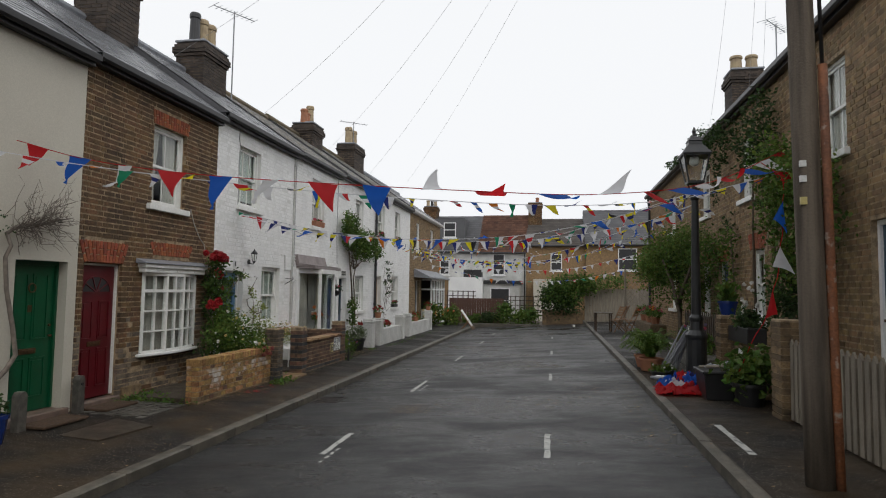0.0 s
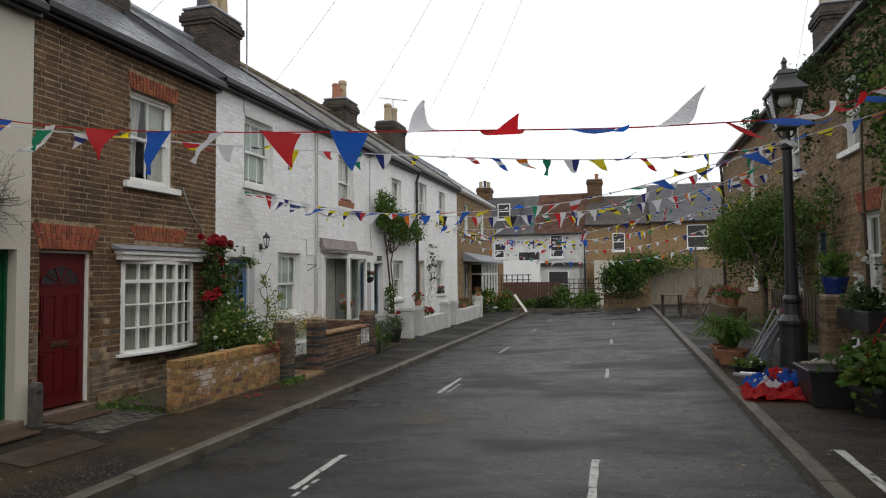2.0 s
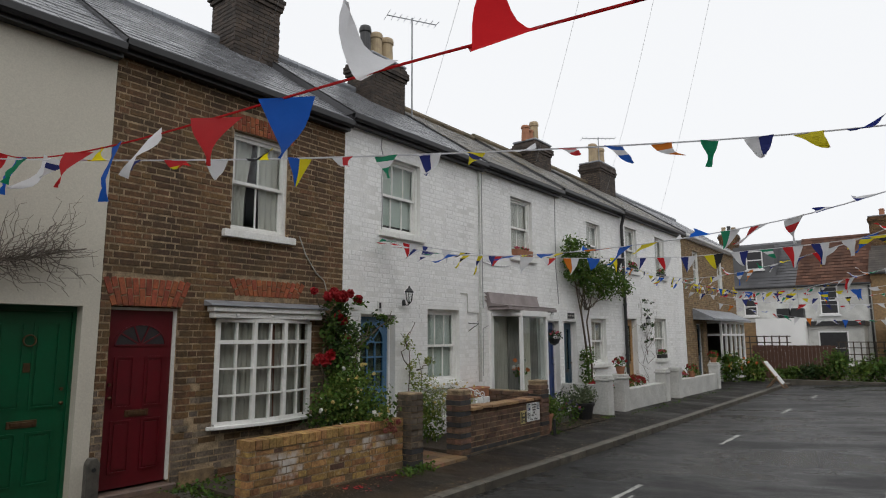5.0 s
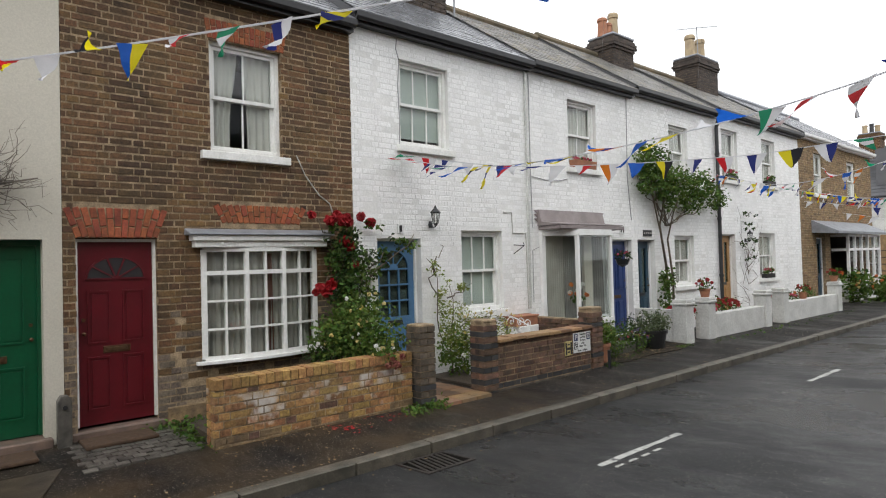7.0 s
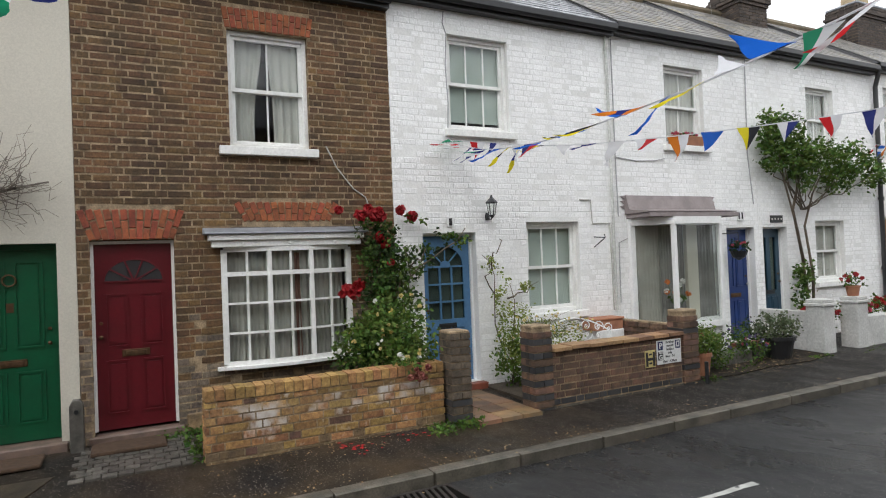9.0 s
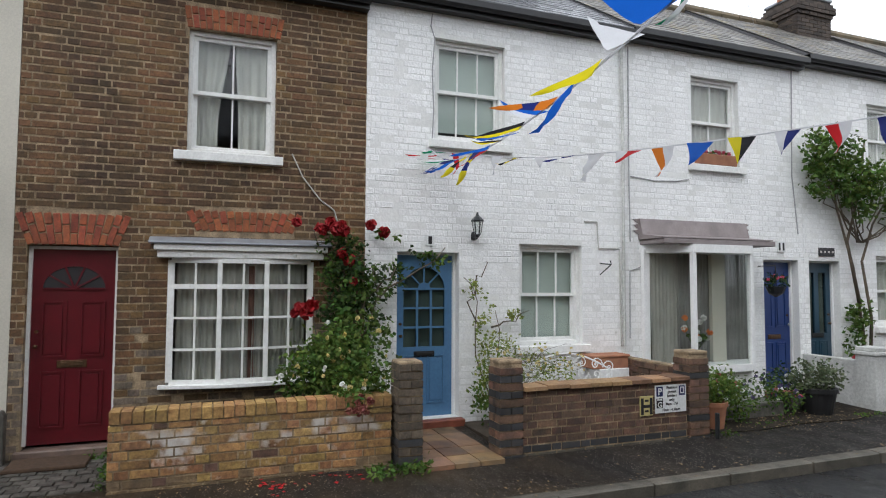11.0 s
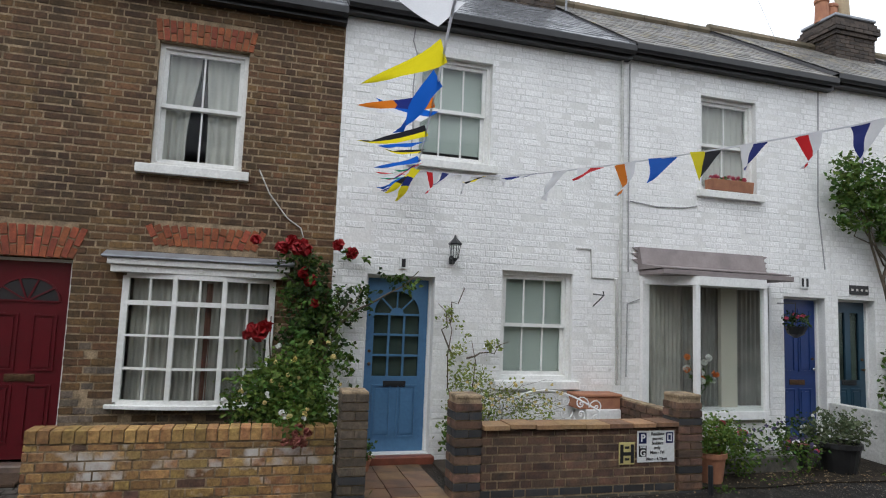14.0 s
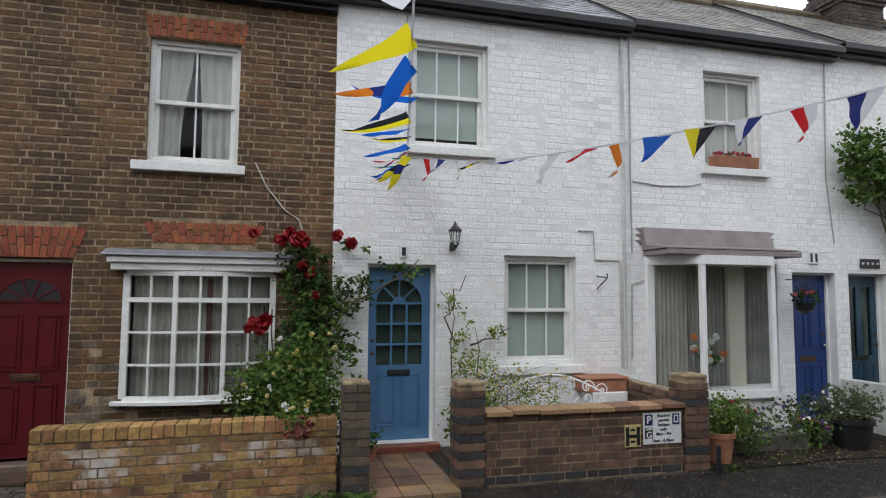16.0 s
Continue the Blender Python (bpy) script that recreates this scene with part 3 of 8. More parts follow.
for y0, y1 in ((2.2, 3.2), (6.42, 7.42), (10.65, 12.0), (15.5, 16.7), (20.6, 21.8), (25, 26.1)):
    dash(-2.46, y0, y1, 0.062)
for k in range(4):
    dash(-2.36, 6.1 + k * 0.16, 6.2 + k * 0.16, 0.032)
    dash(-2.33, 10.7 + k * 0.2, 10.82 + k * 0.2, 0.032)
for y0, y1 in ((1.6, 2.6), (6.33, 7.39), (11.75, 12.7), (16.6, 17.6), (22, 23)):
    dash(-0.07, y0, y1, 0.06)
dash(1.81, 6.2, 7.5, 0.07, 0.294)


# ---- windows and doors ----
NUM = {"window": 0, "door": 0}


def frame_bars(bm, side, u0, u1, z0, z1, d0, d1, w):
    """A rectangular frame, mitred at its corners, in one piece."""
    ring = []
    for d in (d0, d1):
        for e in (0.0, w):
            ring.append([bm.verts.new(side.P(u, d, z)) for u, z in ((u0 + e, z0 + e), (u1 - e, z0 + e), (u1 - e, z1 - e), (u0 + e, z1 - e))])
    for a, b in ((0, 1), (1, 3), (3, 2), (2, 0)):
        for k in range(4):
            m = (k + 1) % 4
            bm.faces.new((ring[a][k], ring[a][m], ring[b][m], ring[b][k]))
    bmesh.ops.recalc_face_normals(bm, faces=bm.faces[:])


def curtain(parent, side, u0, u1, z0, z1, d, material="curtain", folds=6, tie=0.0, label="", name="curtain", bow=0.0):
    """A hanging cloth with folds, drawn aside towards u1 (tie > 0) at mid height."""
    bm = bmesh.new()
    n, k = folds * 6, 8
    rows = []
    for j in range(k + 1):
        z = z1 + (z0 - z1) * j / k
        pull = tie * math.sin(min(1, j / k * 1.3) * 1.57) ** 2
        row = []
        for i in range(n + 1):
            f = i / n
            u = u0 + (u1 - u0) * (f + pull * (1 - f))
            row.append(bm.verts.new(side.P(u, d + bow * (1 - (2 * f - 1) ** 2) + 0.022 * math.sin(f * folds * 6.28 + j * 0.15) * (0.6 + 0.4 * j / k), z)))
        rows.append(row)
    for a, b in zip(rows, rows[1:]):
        for i in range(n):
            bm.faces.new((a[i], a[i + 1], b[i + 1], b[i]))
    return part(name, bm, material, parent, label, smooth=True)


def sash(house, side, u0, u1, z0, z1, cols, inner="blind", sill=True, setback=0.075, sill_box=None):
    """A sash window set back in its opening: frame, two sashes with bars, panes, sill, and what hangs behind."""
    NUM["window"] += 1
    bm = bmesh.new()
    d0, d1 = -setback - 0.09, -setback
    frame_bars(bm, side, u0, u1, z0, z1, d0, d1, 0.05)
    win = part("window", bm, "white_wood", house, bevel=0.004)
    mid = (z0 + z1) / 2
    for k, (a, b, dd) in enumerate(((mid - 0.02, z1 - 0.05, -setback - 0.03), (z0 + 0.05, mid + 0.02, -setback - 0.065))):
        bm = bmesh.new()
        frame_bars(bm, side, u0 + 0.05, u1 - 0.05, a, b, dd - 0.03, dd, 0.042)
        for c in range(1, cols):
            u = u0 + 0.06 + (u1 - u0 - 0.12) * c / cols
            side.box(bm, u - 0.009, u + 0.009, dd - 0.027, dd - 0.003, a + 0.042, b - 0.042)
        part("upper_sash" if k == 0 else "lower_sash", bm, "white_wood", win)
        for c in range(cols):
            bm = bmesh.new()
            e = u0 + 0.06 + (u1 - u0 - 0.12) * c / cols
            f = u0 + 0.06 + (u1 - u0 - 0.12) * (c + 1) / cols
            side.box(bm, e, f, dd - 0.017, dd - 0.013, a + 0.03, b - 0.03)
            part("pane", bm, "glass", win).visible_shadow = False
    if sill:
        bm = bmesh.new()
        e = sill_box or (u0 - 0.08, u1 + 0.08)
        side.box(bm, e[0], e[1], -setback - 0.02, 0.07, z0 - 0.1, z0 - 0.004)
        part("window_sill", bm, "white_wood", win, bevel=0.006)
    db = -setback - 0.115
    if inner == "blind":
        bm = bmesh.new()
        side.box(bm, u0 + 0.03, u1 - 0.03, db - 0.004, db, z0 + (0.14 if z0 > 3 else 0.03), z1 - 0.03)
        part("roller_blind", bm, "blind", win)
    elif inner == "curtains":
        curtain(win, side, u0 + (u1 - u0) * 0.52, u1 - 0.02, z0, z1, db, tie=0.12, folds=4)
        curtain(win, side, u0 + (u1 - u0) * 0.46, u0 + 0.02, z0, z1, db - 0.02, tie=0.28, folds=4)
    elif inner == "nets":
        curtain(win, side, u0 + 0.02, u1 - 0.02, z0, z1, db, folds=9)
    return win


def panel_relief(bm, side, u0, u1, z0, z1, d, w=0.018, h=0.012):
    """A raised field with a moulded edge on a door."""
    frame_bars(bm, side, u0, u1, z0, z1, d, d + h, w)
    side.box(bm, u0 + w * 2.2, u1 - w * 2.2, d, d + h * 0.8, z0 + w * 2.2, z1 - w * 2.2)


def door(house, side, u0, u1, z0, z1, paint, style, setback=0.12, frame_mat="white_wood", fw=0.04):
    """A front door in its opening, in one of the styles seen in the street."""
    NUM["door"] += 1
    bm = bmesh.new()
    side.box(bm, u0, u0 + fw, -setback - 0.06, -setback + 0.02, z0, z1)
    side.box(bm, u1 - fw, u1, -setback - 0.06, -setback + 0.02, z0, z1)
    side.box(bm, u0 + fw, u1 - fw, -setback - 0.06, -setback + 0.02, z1 - fw, z1)
    if frame_mat == paint:
        side.box(bm, u0 + fw, u1 - fw, -setback - 0.06, -setback + 0.02, z1 - fw - 0.02, z1 - fw)
    dr = part("door", bm, frame_mat, house)
    a, b, d = u0 + fw, u1 - fw, -setback - 0.015
    w, cz = b - a, z0
    H = z1 - fw - z0
    bm = bmesh.new()
    pane_cells, knob_z = [], z0 + H * 0.5
    if style == "fan":
        side.box(bm, a, b, d - 0.04, d, z0, z1 - fw)
        for i in (0, 1):
            e, f = a + w * (0.12 + 0.46 * i), a + w * (0.42 + 0.46 * i)
            panel_relief(bm, side, e, f, z0 + H * 0.08, z0 + H * 0.37, d)
            panel_relief(bm, side, e, f, z0 + H * 0.44, z0 + H * 0.73, d)
    elif style == "four":
        side.box(bm, a, b, d - 0.04, d, z0, z1 - fw)
        for i in (0, 1):
            e, f = a + w * (0.13 + 0.42 * i), a + w * (0.45 + 0.42 * i)
            panel_relief(bm, side, e, f, z0 + H * 0.09, z0 + H * 0.36, d)
            panel_relief(bm, side, e, f, z0 + H * 0.48, z0 + H * 0.93, d)
    elif style == "glazed":
        # lower panels, nine lights and an arched head
        side.box(bm, a, b, d - 0.04, d, z0, z0 + H * 0.43)
        side.box(bm, a, a + w * 0.13, d - 0.04, d, z0 + H * 0.43, z1 - fw)
        side.box(bm, b - w * 0.13, b, d - 0.04, d, z0 + H * 0.43, z1 - fw)
        panel_relief(bm, side, a + w * 0.14, a + w * 0.45, z0 + H * 0.08, z0 + H * 0.38, d)
        panel_relief(bm, side, a + w * 0.55, a + w * 0.86, z0 + H * 0.08, z0 + H * 0.38, d)
        top = z0 + H * 0.79
        for c in (1, 2):
            u = a + w * (0.13 + 0.74 * c / 3)
            side.box(bm, u - 0.012, u + 0.012, d - 0.035, d - 0.003, z0 + H * 0.43, top)
        for r in (1, 2, 3):
            z = z0 + H * (0.43 + 0.36 * r / 3)
            side.box(bm, a + w * 0.13, b - w * 0.13, d - 0.035, d - 0.002, z - 0.012, z + 0.012)
        cu, rad = (a + b) / 2, w * 0.37
        n = 14
        arc = [(cu - rad * math.cos(math.pi * i / n), top + rad * math.sin(math.pi * i / n)) for i in range(n + 1)]
        roof = z1 - fw
        for (p, q), (r, s) in zip(arc, arc[1:]):
            prism(bm, [side.P(p, d - 0.04, q), side.P(r, d - 0.04, s), side.P(r, d - 0.04, roof), side.P(p, d - 0.04, roof)], (side.s * 0.04, 0, 0))
        for ang in (45, 90, 135):
            t = radians(ang)
            tube(bm, [side.P(cu + rad * 0.3 * math.cos(t), d - 0.02, top + rad * 0.3 * math.sin(t)), side.P(cu + rad * math.cos(t), d - 0.02, top + rad * math.sin(t))], 0.012, 4)
        prism(bm, [side.P(cu - rad * 0.3 * math.cos(math.pi * i / 8), d - 0.03, top + rad * 0.3 * math.sin(math.pi * i / 8)) for i in range(9)], (side.s * 0.025, 0, 0))
        pane_cells = [(a + w * 0.13, b - w * 0.13, z0 + H * 0.43, roof - 0.02)]
    elif style == "slots":
        side.box(bm, a, b, d - 0.04, d, z0, z0 + H * 0.42)
        side.box(bm, a, b, d - 0.04, d, z1 - fw - H * 0.08, z1 - fw)
        for e, f in ((0, 0.16), (0.42, 0.58), (0.84, 1)):
            side.box(bm, a + w * e, a + w * f, d - 0.04, d, z0 + H * 0.42, z1 - fw - H * 0.08)
        panel_relief(bm, side, a + w * 0.14, a + w * 0.45, z0 + H * 0.08, z0 + H * 0.36, d)
        panel_relief(bm, side, a + w * 0.55, a + w * 0.86, z0 + H * 0.08, z0 + H * 0.36, d)
        pane_cells = [(a + w * 0.16, b - w * 0.16, z0 + H * 0.42, z1 - fw - H * 0.08)]
    leaf = part("door_leaf", bm, paint, dr, bevel=0.0)
    for c in pane_cells:
        bm = bmesh.new()
        side.box(bm, c[0], c[1], d - 0.026, d - 0.02, c[2], c[3])
        part("door_glass", bm, "dark_glass", dr).visible_shadow = False
        bm = bmesh.new()
        side.box(bm, c[0], c[1], d - 0.06, d - 0.055, c[2], c[3])
        part("door_net", bm, "curtain", dr)
    if style == "fan":
        bm = bmesh.new()
        cu, cz2, rad = (a + b) / 2, z0 + H * 0.795, w * 0.38
        prism(bm, [side.P(cu - rad * math.cos(math.pi * i / 16), d, cz2 + rad * 0.82 * math.sin(math.pi * i / 16)) for i in range(17)], (side.s * 0.006, 0, 0))
        part("fanlight", bm, "black_gutter", dr)
        for t in (36, 72, 108, 144):
            t = radians(t)
            bm = bmesh.new()
            tube(bm, [side.P(cu, d + 0.008, cz2), side.P(cu + rad * math.cos(t), d + 0.008, cz2 + rad * 0.82 * math.sin(t))], 0.011, 4)
            part("glazing_bar", bm, paint, dr)
        bm = bmesh.new()
        pts = [side.P(cu - rad * 1.02 * math.cos(math.pi * i / 16), d + 0.006, cz2 + rad * 0.84 * math.sin(math.pi * i / 16)) for i in range(17)]
        tube(bm, pts, 0.012, 4)
        part("fanlight_rim", bm, paint, dr)
        bm = bmesh.new()
        tube(bm, [side.P(cu - rad, d + 0.006, cz2), side.P(cu + rad, d + 0.006, cz2)], 0.012, 4)
        part("glazing_bar", bm, paint, dr)
    # letter plate and latch
    bm = bmesh.new()
    zl = z0 + H * (0.405 if style != "glazed" else 0.385)
    side.box(bm, (a + b) / 2 - 0.13, (a + b) / 2 + 0.13, d, d + 0.012, zl - 0.035, zl + 0.035)
    side.box(bm, (a + b) / 2 - 0.1, (a + b) / 2 + 0.1, d + 0.012, d + 0.018, zl - 0.02, zl + 0.02)
    part("letter_plate", bm, "brass" if style in ("fan", "four") else "black_iron", dr, bevel=0.003)
    bm = bmesh.new()
    uk = b - 0.05 if paint == "green" else a + 0.05
    if paint in ("royal", "slateblue"):
        uk = b - 0.06
    tube(bm, [side.P(uk, d, knob_z), side.P(uk, d + 0.045, knob_z)], 0.014, 8, 0.02)
    part("door_lock", (lambda q: (tube(q, [side.P(uk, d, knob_z + 0.14), side.P(uk, d + 0.02, knob_z + 0.14)], 0.018, 8), q)[1])(bmesh.new()), "brass", dr)
    part("door_knob", bm, "brass" if paint != "royal" else "chrome", dr, smooth=True)
    return dr, d


# ---- terraced houses ----
def slates(parent, side, u0, u1, eave, ridge, depth, material="slate", over=0.2, name="slating", w=0.26, gauge=0.2):
    """Slates in rows from the eave to the ridge, each a thin plate lying on the one below."""
    bm = bmesh.new()
    rng = random.Random(int(u0 * 11))
    run, rise = depth + over, ridge - eave
    L = math.hypot(run, rise)
    n = int(L / gauge)
    for r in range(n + 1):
        s0, s1 = r * gauge / L, min(1.0, (r + 1) * gauge / L + 0.02)
        x = u0 - (w / 2 if r % 2 else 0)
        while x < u1:
            a, b = max(x, u0), min(x + w, u1)
            if b - a > 0.02:
                lift = 0.02 + rng.uniform(0, 0.008)
                p = [side.P(u, over - run * s, eave + rise * s + q) for u, s, q in ((a + 0.004, s0, lift), (b - 0.004, s0, lift + rng.uniform(0, 0.004)), (b - 0.004, s1, 0.012), (a + 0.004, s1, 0.012))]
                v = [bm.verts.new(q) for q in p]
                w2 = [bm.verts.new(Vector(q) - Vector((0, 0, 0.012))) for q in p[:2]]
                bm.faces.new(v)
                bm.faces.new((v[0], w2[0], w2[1], v[1]))
            x += w
    return part(name, bm, material, parent, kind="stuff")


def house_shell(side, u0, u1, z0, eave, ridge, holes, label, wall_mat, depth=2.5, thick=0.22, roof_mat="slate", gutter="black_gutter", floor=2.7, recess=0.005):
    """A house of the terrace: front wall with openings, back and floor that close it, roof and gutter."""
    h = thing("terraced_house", side.X(0), (u0 + u1) / 2, z0, label, "house", "houses of the terrace")
    bm = bmesh.new()
    us = sorted({u0, u1, *[v for o in holes for v in o[:2]]})
    for e, f in zip(us, us[1:]):
        for a, b, c, d in wall_cells(e, f, z0 - 0.2, eave, [o for o in holes if o[0] <= e and o[1] >= f]):
            zs = sorted({c, d, *[v for o in holes for v in o[2:4] if c < v < d]})
            for p, q in zip(zs, zs[1:]):
                side.box(bm, a, b, -thick, -recess, p, q)
    bmesh.ops.remove_doubles(bm, verts=bm.verts[:], dist=0.0005)
    wall = part("wall", bm, wall_mat, h)
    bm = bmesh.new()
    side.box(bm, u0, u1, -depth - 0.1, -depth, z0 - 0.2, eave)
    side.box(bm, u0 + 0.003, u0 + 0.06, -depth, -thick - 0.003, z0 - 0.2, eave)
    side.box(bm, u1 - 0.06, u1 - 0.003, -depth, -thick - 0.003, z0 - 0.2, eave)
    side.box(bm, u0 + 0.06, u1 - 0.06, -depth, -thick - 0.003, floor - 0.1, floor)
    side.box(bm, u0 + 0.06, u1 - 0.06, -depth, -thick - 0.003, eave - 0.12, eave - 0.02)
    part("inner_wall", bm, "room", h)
    bm = bmesh.new()
    prism(bm, [side.P(u0, 0.2, eave + 0.0), side.P(u0, -depth, ridge - 0.01), side.P(u0, -depth * 2 - 0.2, eave)], (0, u1 - u0, 0))
    roof = part("roof", bm, "far_slate", h)
    slates(roof, side, u0, u1, eave, ridge, depth, roof_mat)
    bm = bmesh.new()
    n = int((u1 - u0) / 0.45)
    for i in range(n):
        a = u0 + (u1 - u0) * i / n
        tube(bm, [side.P(a + 0.005, -depth, ridge + 0.02), side.P(a + (u1 - u0) / n - 0.005, -depth, ridge + 0.02)], 0.1, 8)
    part("ridge_tiles", bm, "mossy_tile" if roof_mat != "slate" else "lead", roof)
    bm = bmesh.new()
    prof = [(0.12, -0.01), (0.125, -0.07), (0.15, -0.1), (0.19, -0.1), (0.22, -0.07), (0.225, 0.0), (0.212, 0.0), (0.2, -0.06), (0.17, -0.08), (0.14, -0.06), (0.135, -0.01)]
    prism(bm, [side.P(u0, d, eave + z) for d, z in prof], (0, u1 - u0, 0))
    part("gutter", bm, gutter, h)
    bm = bmesh.new()
    side.box(bm, u0, u1, 0.004, 0.12, eave - 0.14, eave - 0.015)
    part("fascia_board", bm, gutter, h)
    return h, wall


def brick_face(h, wall, side, u0, u1, z0, eave, holes, near_z, mat_part, mat_stuff, seed):
    """Brick skin of a front: single bricks below near_z, the rest joined."""
    cells = bond(u0, u1, z0, eave, holes, seed)
    rng = random.Random(seed)
    rest, worn = [], []
    k = 0
    for a, b, c, d in cells:
        a, b, c, d = a - rng.uniform(-0.001, 0.005), b + rng.uniform(-0.001, 0.005), c + rng.uniform(-0.001, 0.003), d + rng.uniform(-0.003, 0.001)
        old = rng.random() < 0.85 * max(0.0, min(1.0, (1.55 + 0.25 * math.sin(a * 5.1) - c) / 0.9))
        if d < near_z and k < 300 and b - a > 0.04:
            o = rng.uniform(-0.003, 0.004) - (0.003 if old else 0.0)
            brick(wall, "worn_brick" if old else mat_part, side.P((a + b) / 2, -0.025 + o, (c + d) / 2), (0.05 * side.s, b - a, d - c))
            k += 1
        else:
            (worn if old else rest).append((a, b, c, d))
    for name, cells, m in (("brickwork", rest, mat_stuff), ("worn_brickwork", worn, "worn_brick_far")):
        if cells:
            bm = bmesh.new()
            brick_stuff(bm, side, cells, 0.05)
            part(name, bm, m, wall, kind="stuff")


def arch(parent, side, u0, u1, z0, z1, n, material="red_brick", splay=0.12):
    """A flat arch of bricks on end that fan out."""
    for i in range(n):
        f = (i + 0.5) / n
        ub, ut = u0 + splay + (u1 - u0 - 2 * splay) * f, u0 + (u1 - u0) * f
        w = (u1 - u0 - splay) / n - 0.009
        lean = math.atan2(ut - ub, z1 - z0)
        hh = z1 - z0
        for k, (s, e) in enumerate(((0, 0.62), (0.65, 1)) if i % 2 else ((0, 0.35), (0.38, 1))):
            m = (s + e) / 2
            brick(parent, material, side.P(ub + (ut - ub) * m, -0.024, z0 + hh * m), (0.06 * side.s, w * (0.9 + 0.1 * m), hh * (e - s)), rx=-lean, name="arch_brick")


def chimney(parent, x, u0, u1, z0, z1, depth, material, stuff_mat, pots, band=True):
    """A brick stack with oversailing courses, and its pots."""
    bm = bmesh.new()
    bx(bm, x - depth / 2 + 0.012, x + depth / 2 - 0.012, u0 + 0.012, u1 - 0.012, z0, z1 - 0.02)
    st = part("chimney_shaft", bm, "mortar", parent)
    bm = bmesh.new()
    z, k = z0, 0
    while z < z1 - 0.03:
        g = 0.0
        if band and z1 - 0.42 < z < z1 - 0.1:
            g = 0.035 if z < z1 - 0.33 or z > z1 - 0.2 else 0.07
        for s, (a, b) in (("y", (u0 - g, u1 + g)), ("x", (x - depth / 2 - g + 0.051, x + depth / 2 + g - 0.051))):
            p = a - (0.11 if k % 2 else 0)
            while p < b:
                q, r = max(p, a), min(p + 0.215, b)
                if r - q > 0.03:
                    if s == "y":
                        bx(bm, x + depth / 2 + g - 0.05, x + depth / 2 + g, q, r, z, z + 0.066)
                        bx(bm, x - depth / 2 - g, x - depth / 2 - g + 0.05, q, r, z, z + 0.066)
                    else:
                        bx(bm, q, r, u0 - g, u0 - g + 0.05, z, z + 0.066)
                        bx(bm, q, r, u1 + g - 0.05, u1 + g, z, z + 0.066)
                p += 0.225
        z += COURSE
        k += 1
    part("stack_brickwork", bm, stuff_mat, st, kind="stuff")
    bm = bmesh.new()
    bx(bm, x - depth / 2 - 0.03, x + depth / 2 + 0.03, u0 - 0.03, u1 + 0.03, z1 - 0.03, z1 + 0.03)
    part("stack_cap", bm, "lead", st, bevel=0.015)
    for (px, pu, r, hh, mt) in pots:
        bm = bmesh.new()
        lathe(bm, px, pu, [(r * 1.1, z1), (r, z1 + 0.08), (r * 0.88, z1 + hh * 0.8), (r * 1.05, z1 + hh * 0.83), (r * 1.05, z1 + hh * 0.93), (r * 0.9, z1 + hh), (r * 0.7, z1 + hh), (r * 0.7, z1 + hh - 0.1)], 14)
        part("chimney_pot", bm, mt, st, smooth=False)
    return st


GROUND_L = 0.05
# cream rendered house with the green door
H0 = [(6.42, 7.24, 0.1, 2.07)]
h0, w0 = house_shell(LEFT, -6.0, 7.405, GROUND_L, 4.95, 6.8, H0, "cream rendered terraced house with a green panelled door", "cream_render")
dr, dd = door(h0, LEFT, 6.42, 7.24, 0.15, 2.07, "green", "four", 0.16, "green", 0.035)
bm = bmesh.new()
uc, zc = 6.83, 1.72
tube(bm, [LEFT.P(uc + 0.055 * math.cos(6.2832 * i / 16), dd + 0.03, zc + 0.055 * math.sin(6.2832 * i / 16)) for i in range(17)], 0.009, 6)
part("knocker_ring", bm, "brass", dr)
bm = bmesh.new()
LEFT.box(bm, uc - 0.03, uc + 0.03, dd, dd + 0.01, 1.41, 1.5)
part("number_plate", bm, "brass", dr)
bm = bmesh.new()
LEFT.box(bm, 6.36, 7.3, -0.2, 0.08, -0.1, 0.14)
part("doorstep", bm, "pink_step", h0, bevel=0.01)

# brown brick house with the maroon door and the bow window
H1 = [(7.52, 8.3, 0.1, 2.09), (8.76, 10.22, 0.68, 2.0), (8.9, 9.8, 3.1, 4.42)]
h1, w1 = house_shell(LEFT, 7.41, 10.815, GROUND_L, 5.02, 6.87, H1, "brown brick terraced house with a maroon door", "mortar")
B1 = H1 + [(7.5, 8.32, 2.08, 2.41), (9.0, 10.02, 2.26, 2.49), (8.86, 9.84, 4.42, 4.66)]
brick_face(h1, w1, LEFT, 7.41, 10.815, GROUND_L, 5.02, B1, 2.75, "brown_brick_p", "brown_brick", 5)
arch(w1, LEFT, 7.4, 8.42, 2.09, 2.4, 13)
arch(w1, LEFT, 8.9, 10.12, 2.27, 2.485, 15)
arch(w1, LEFT, 8.84, 9.88, 4.425, 4.655, 15, splay=0.04)
door(h1, LEFT, 7.52, 8.3, 0.16, 2.08, "maroon", "fan", 0.1, "white_wood", 0.03)
bm = bmesh.new()
LEFT.box(bm, 7.47, 8.35, -0.2, 0.03, -0.1, 0.13)
part("doorstep", bm, "pink_step", h1, bevel=0.012)
bm = bmesh.new()
LEFT.box(bm, 8.37, 8.8, 0.004, 0.05, 0.0, 0.24)
part("rendered_plinth", bm, "grey_brick", h1, bevel=0.01)
sash(h1, LEFT, 8.9, 9.8, 3.1, 4.42, 2, "curtains", sill_box=(8.78, 9.88))


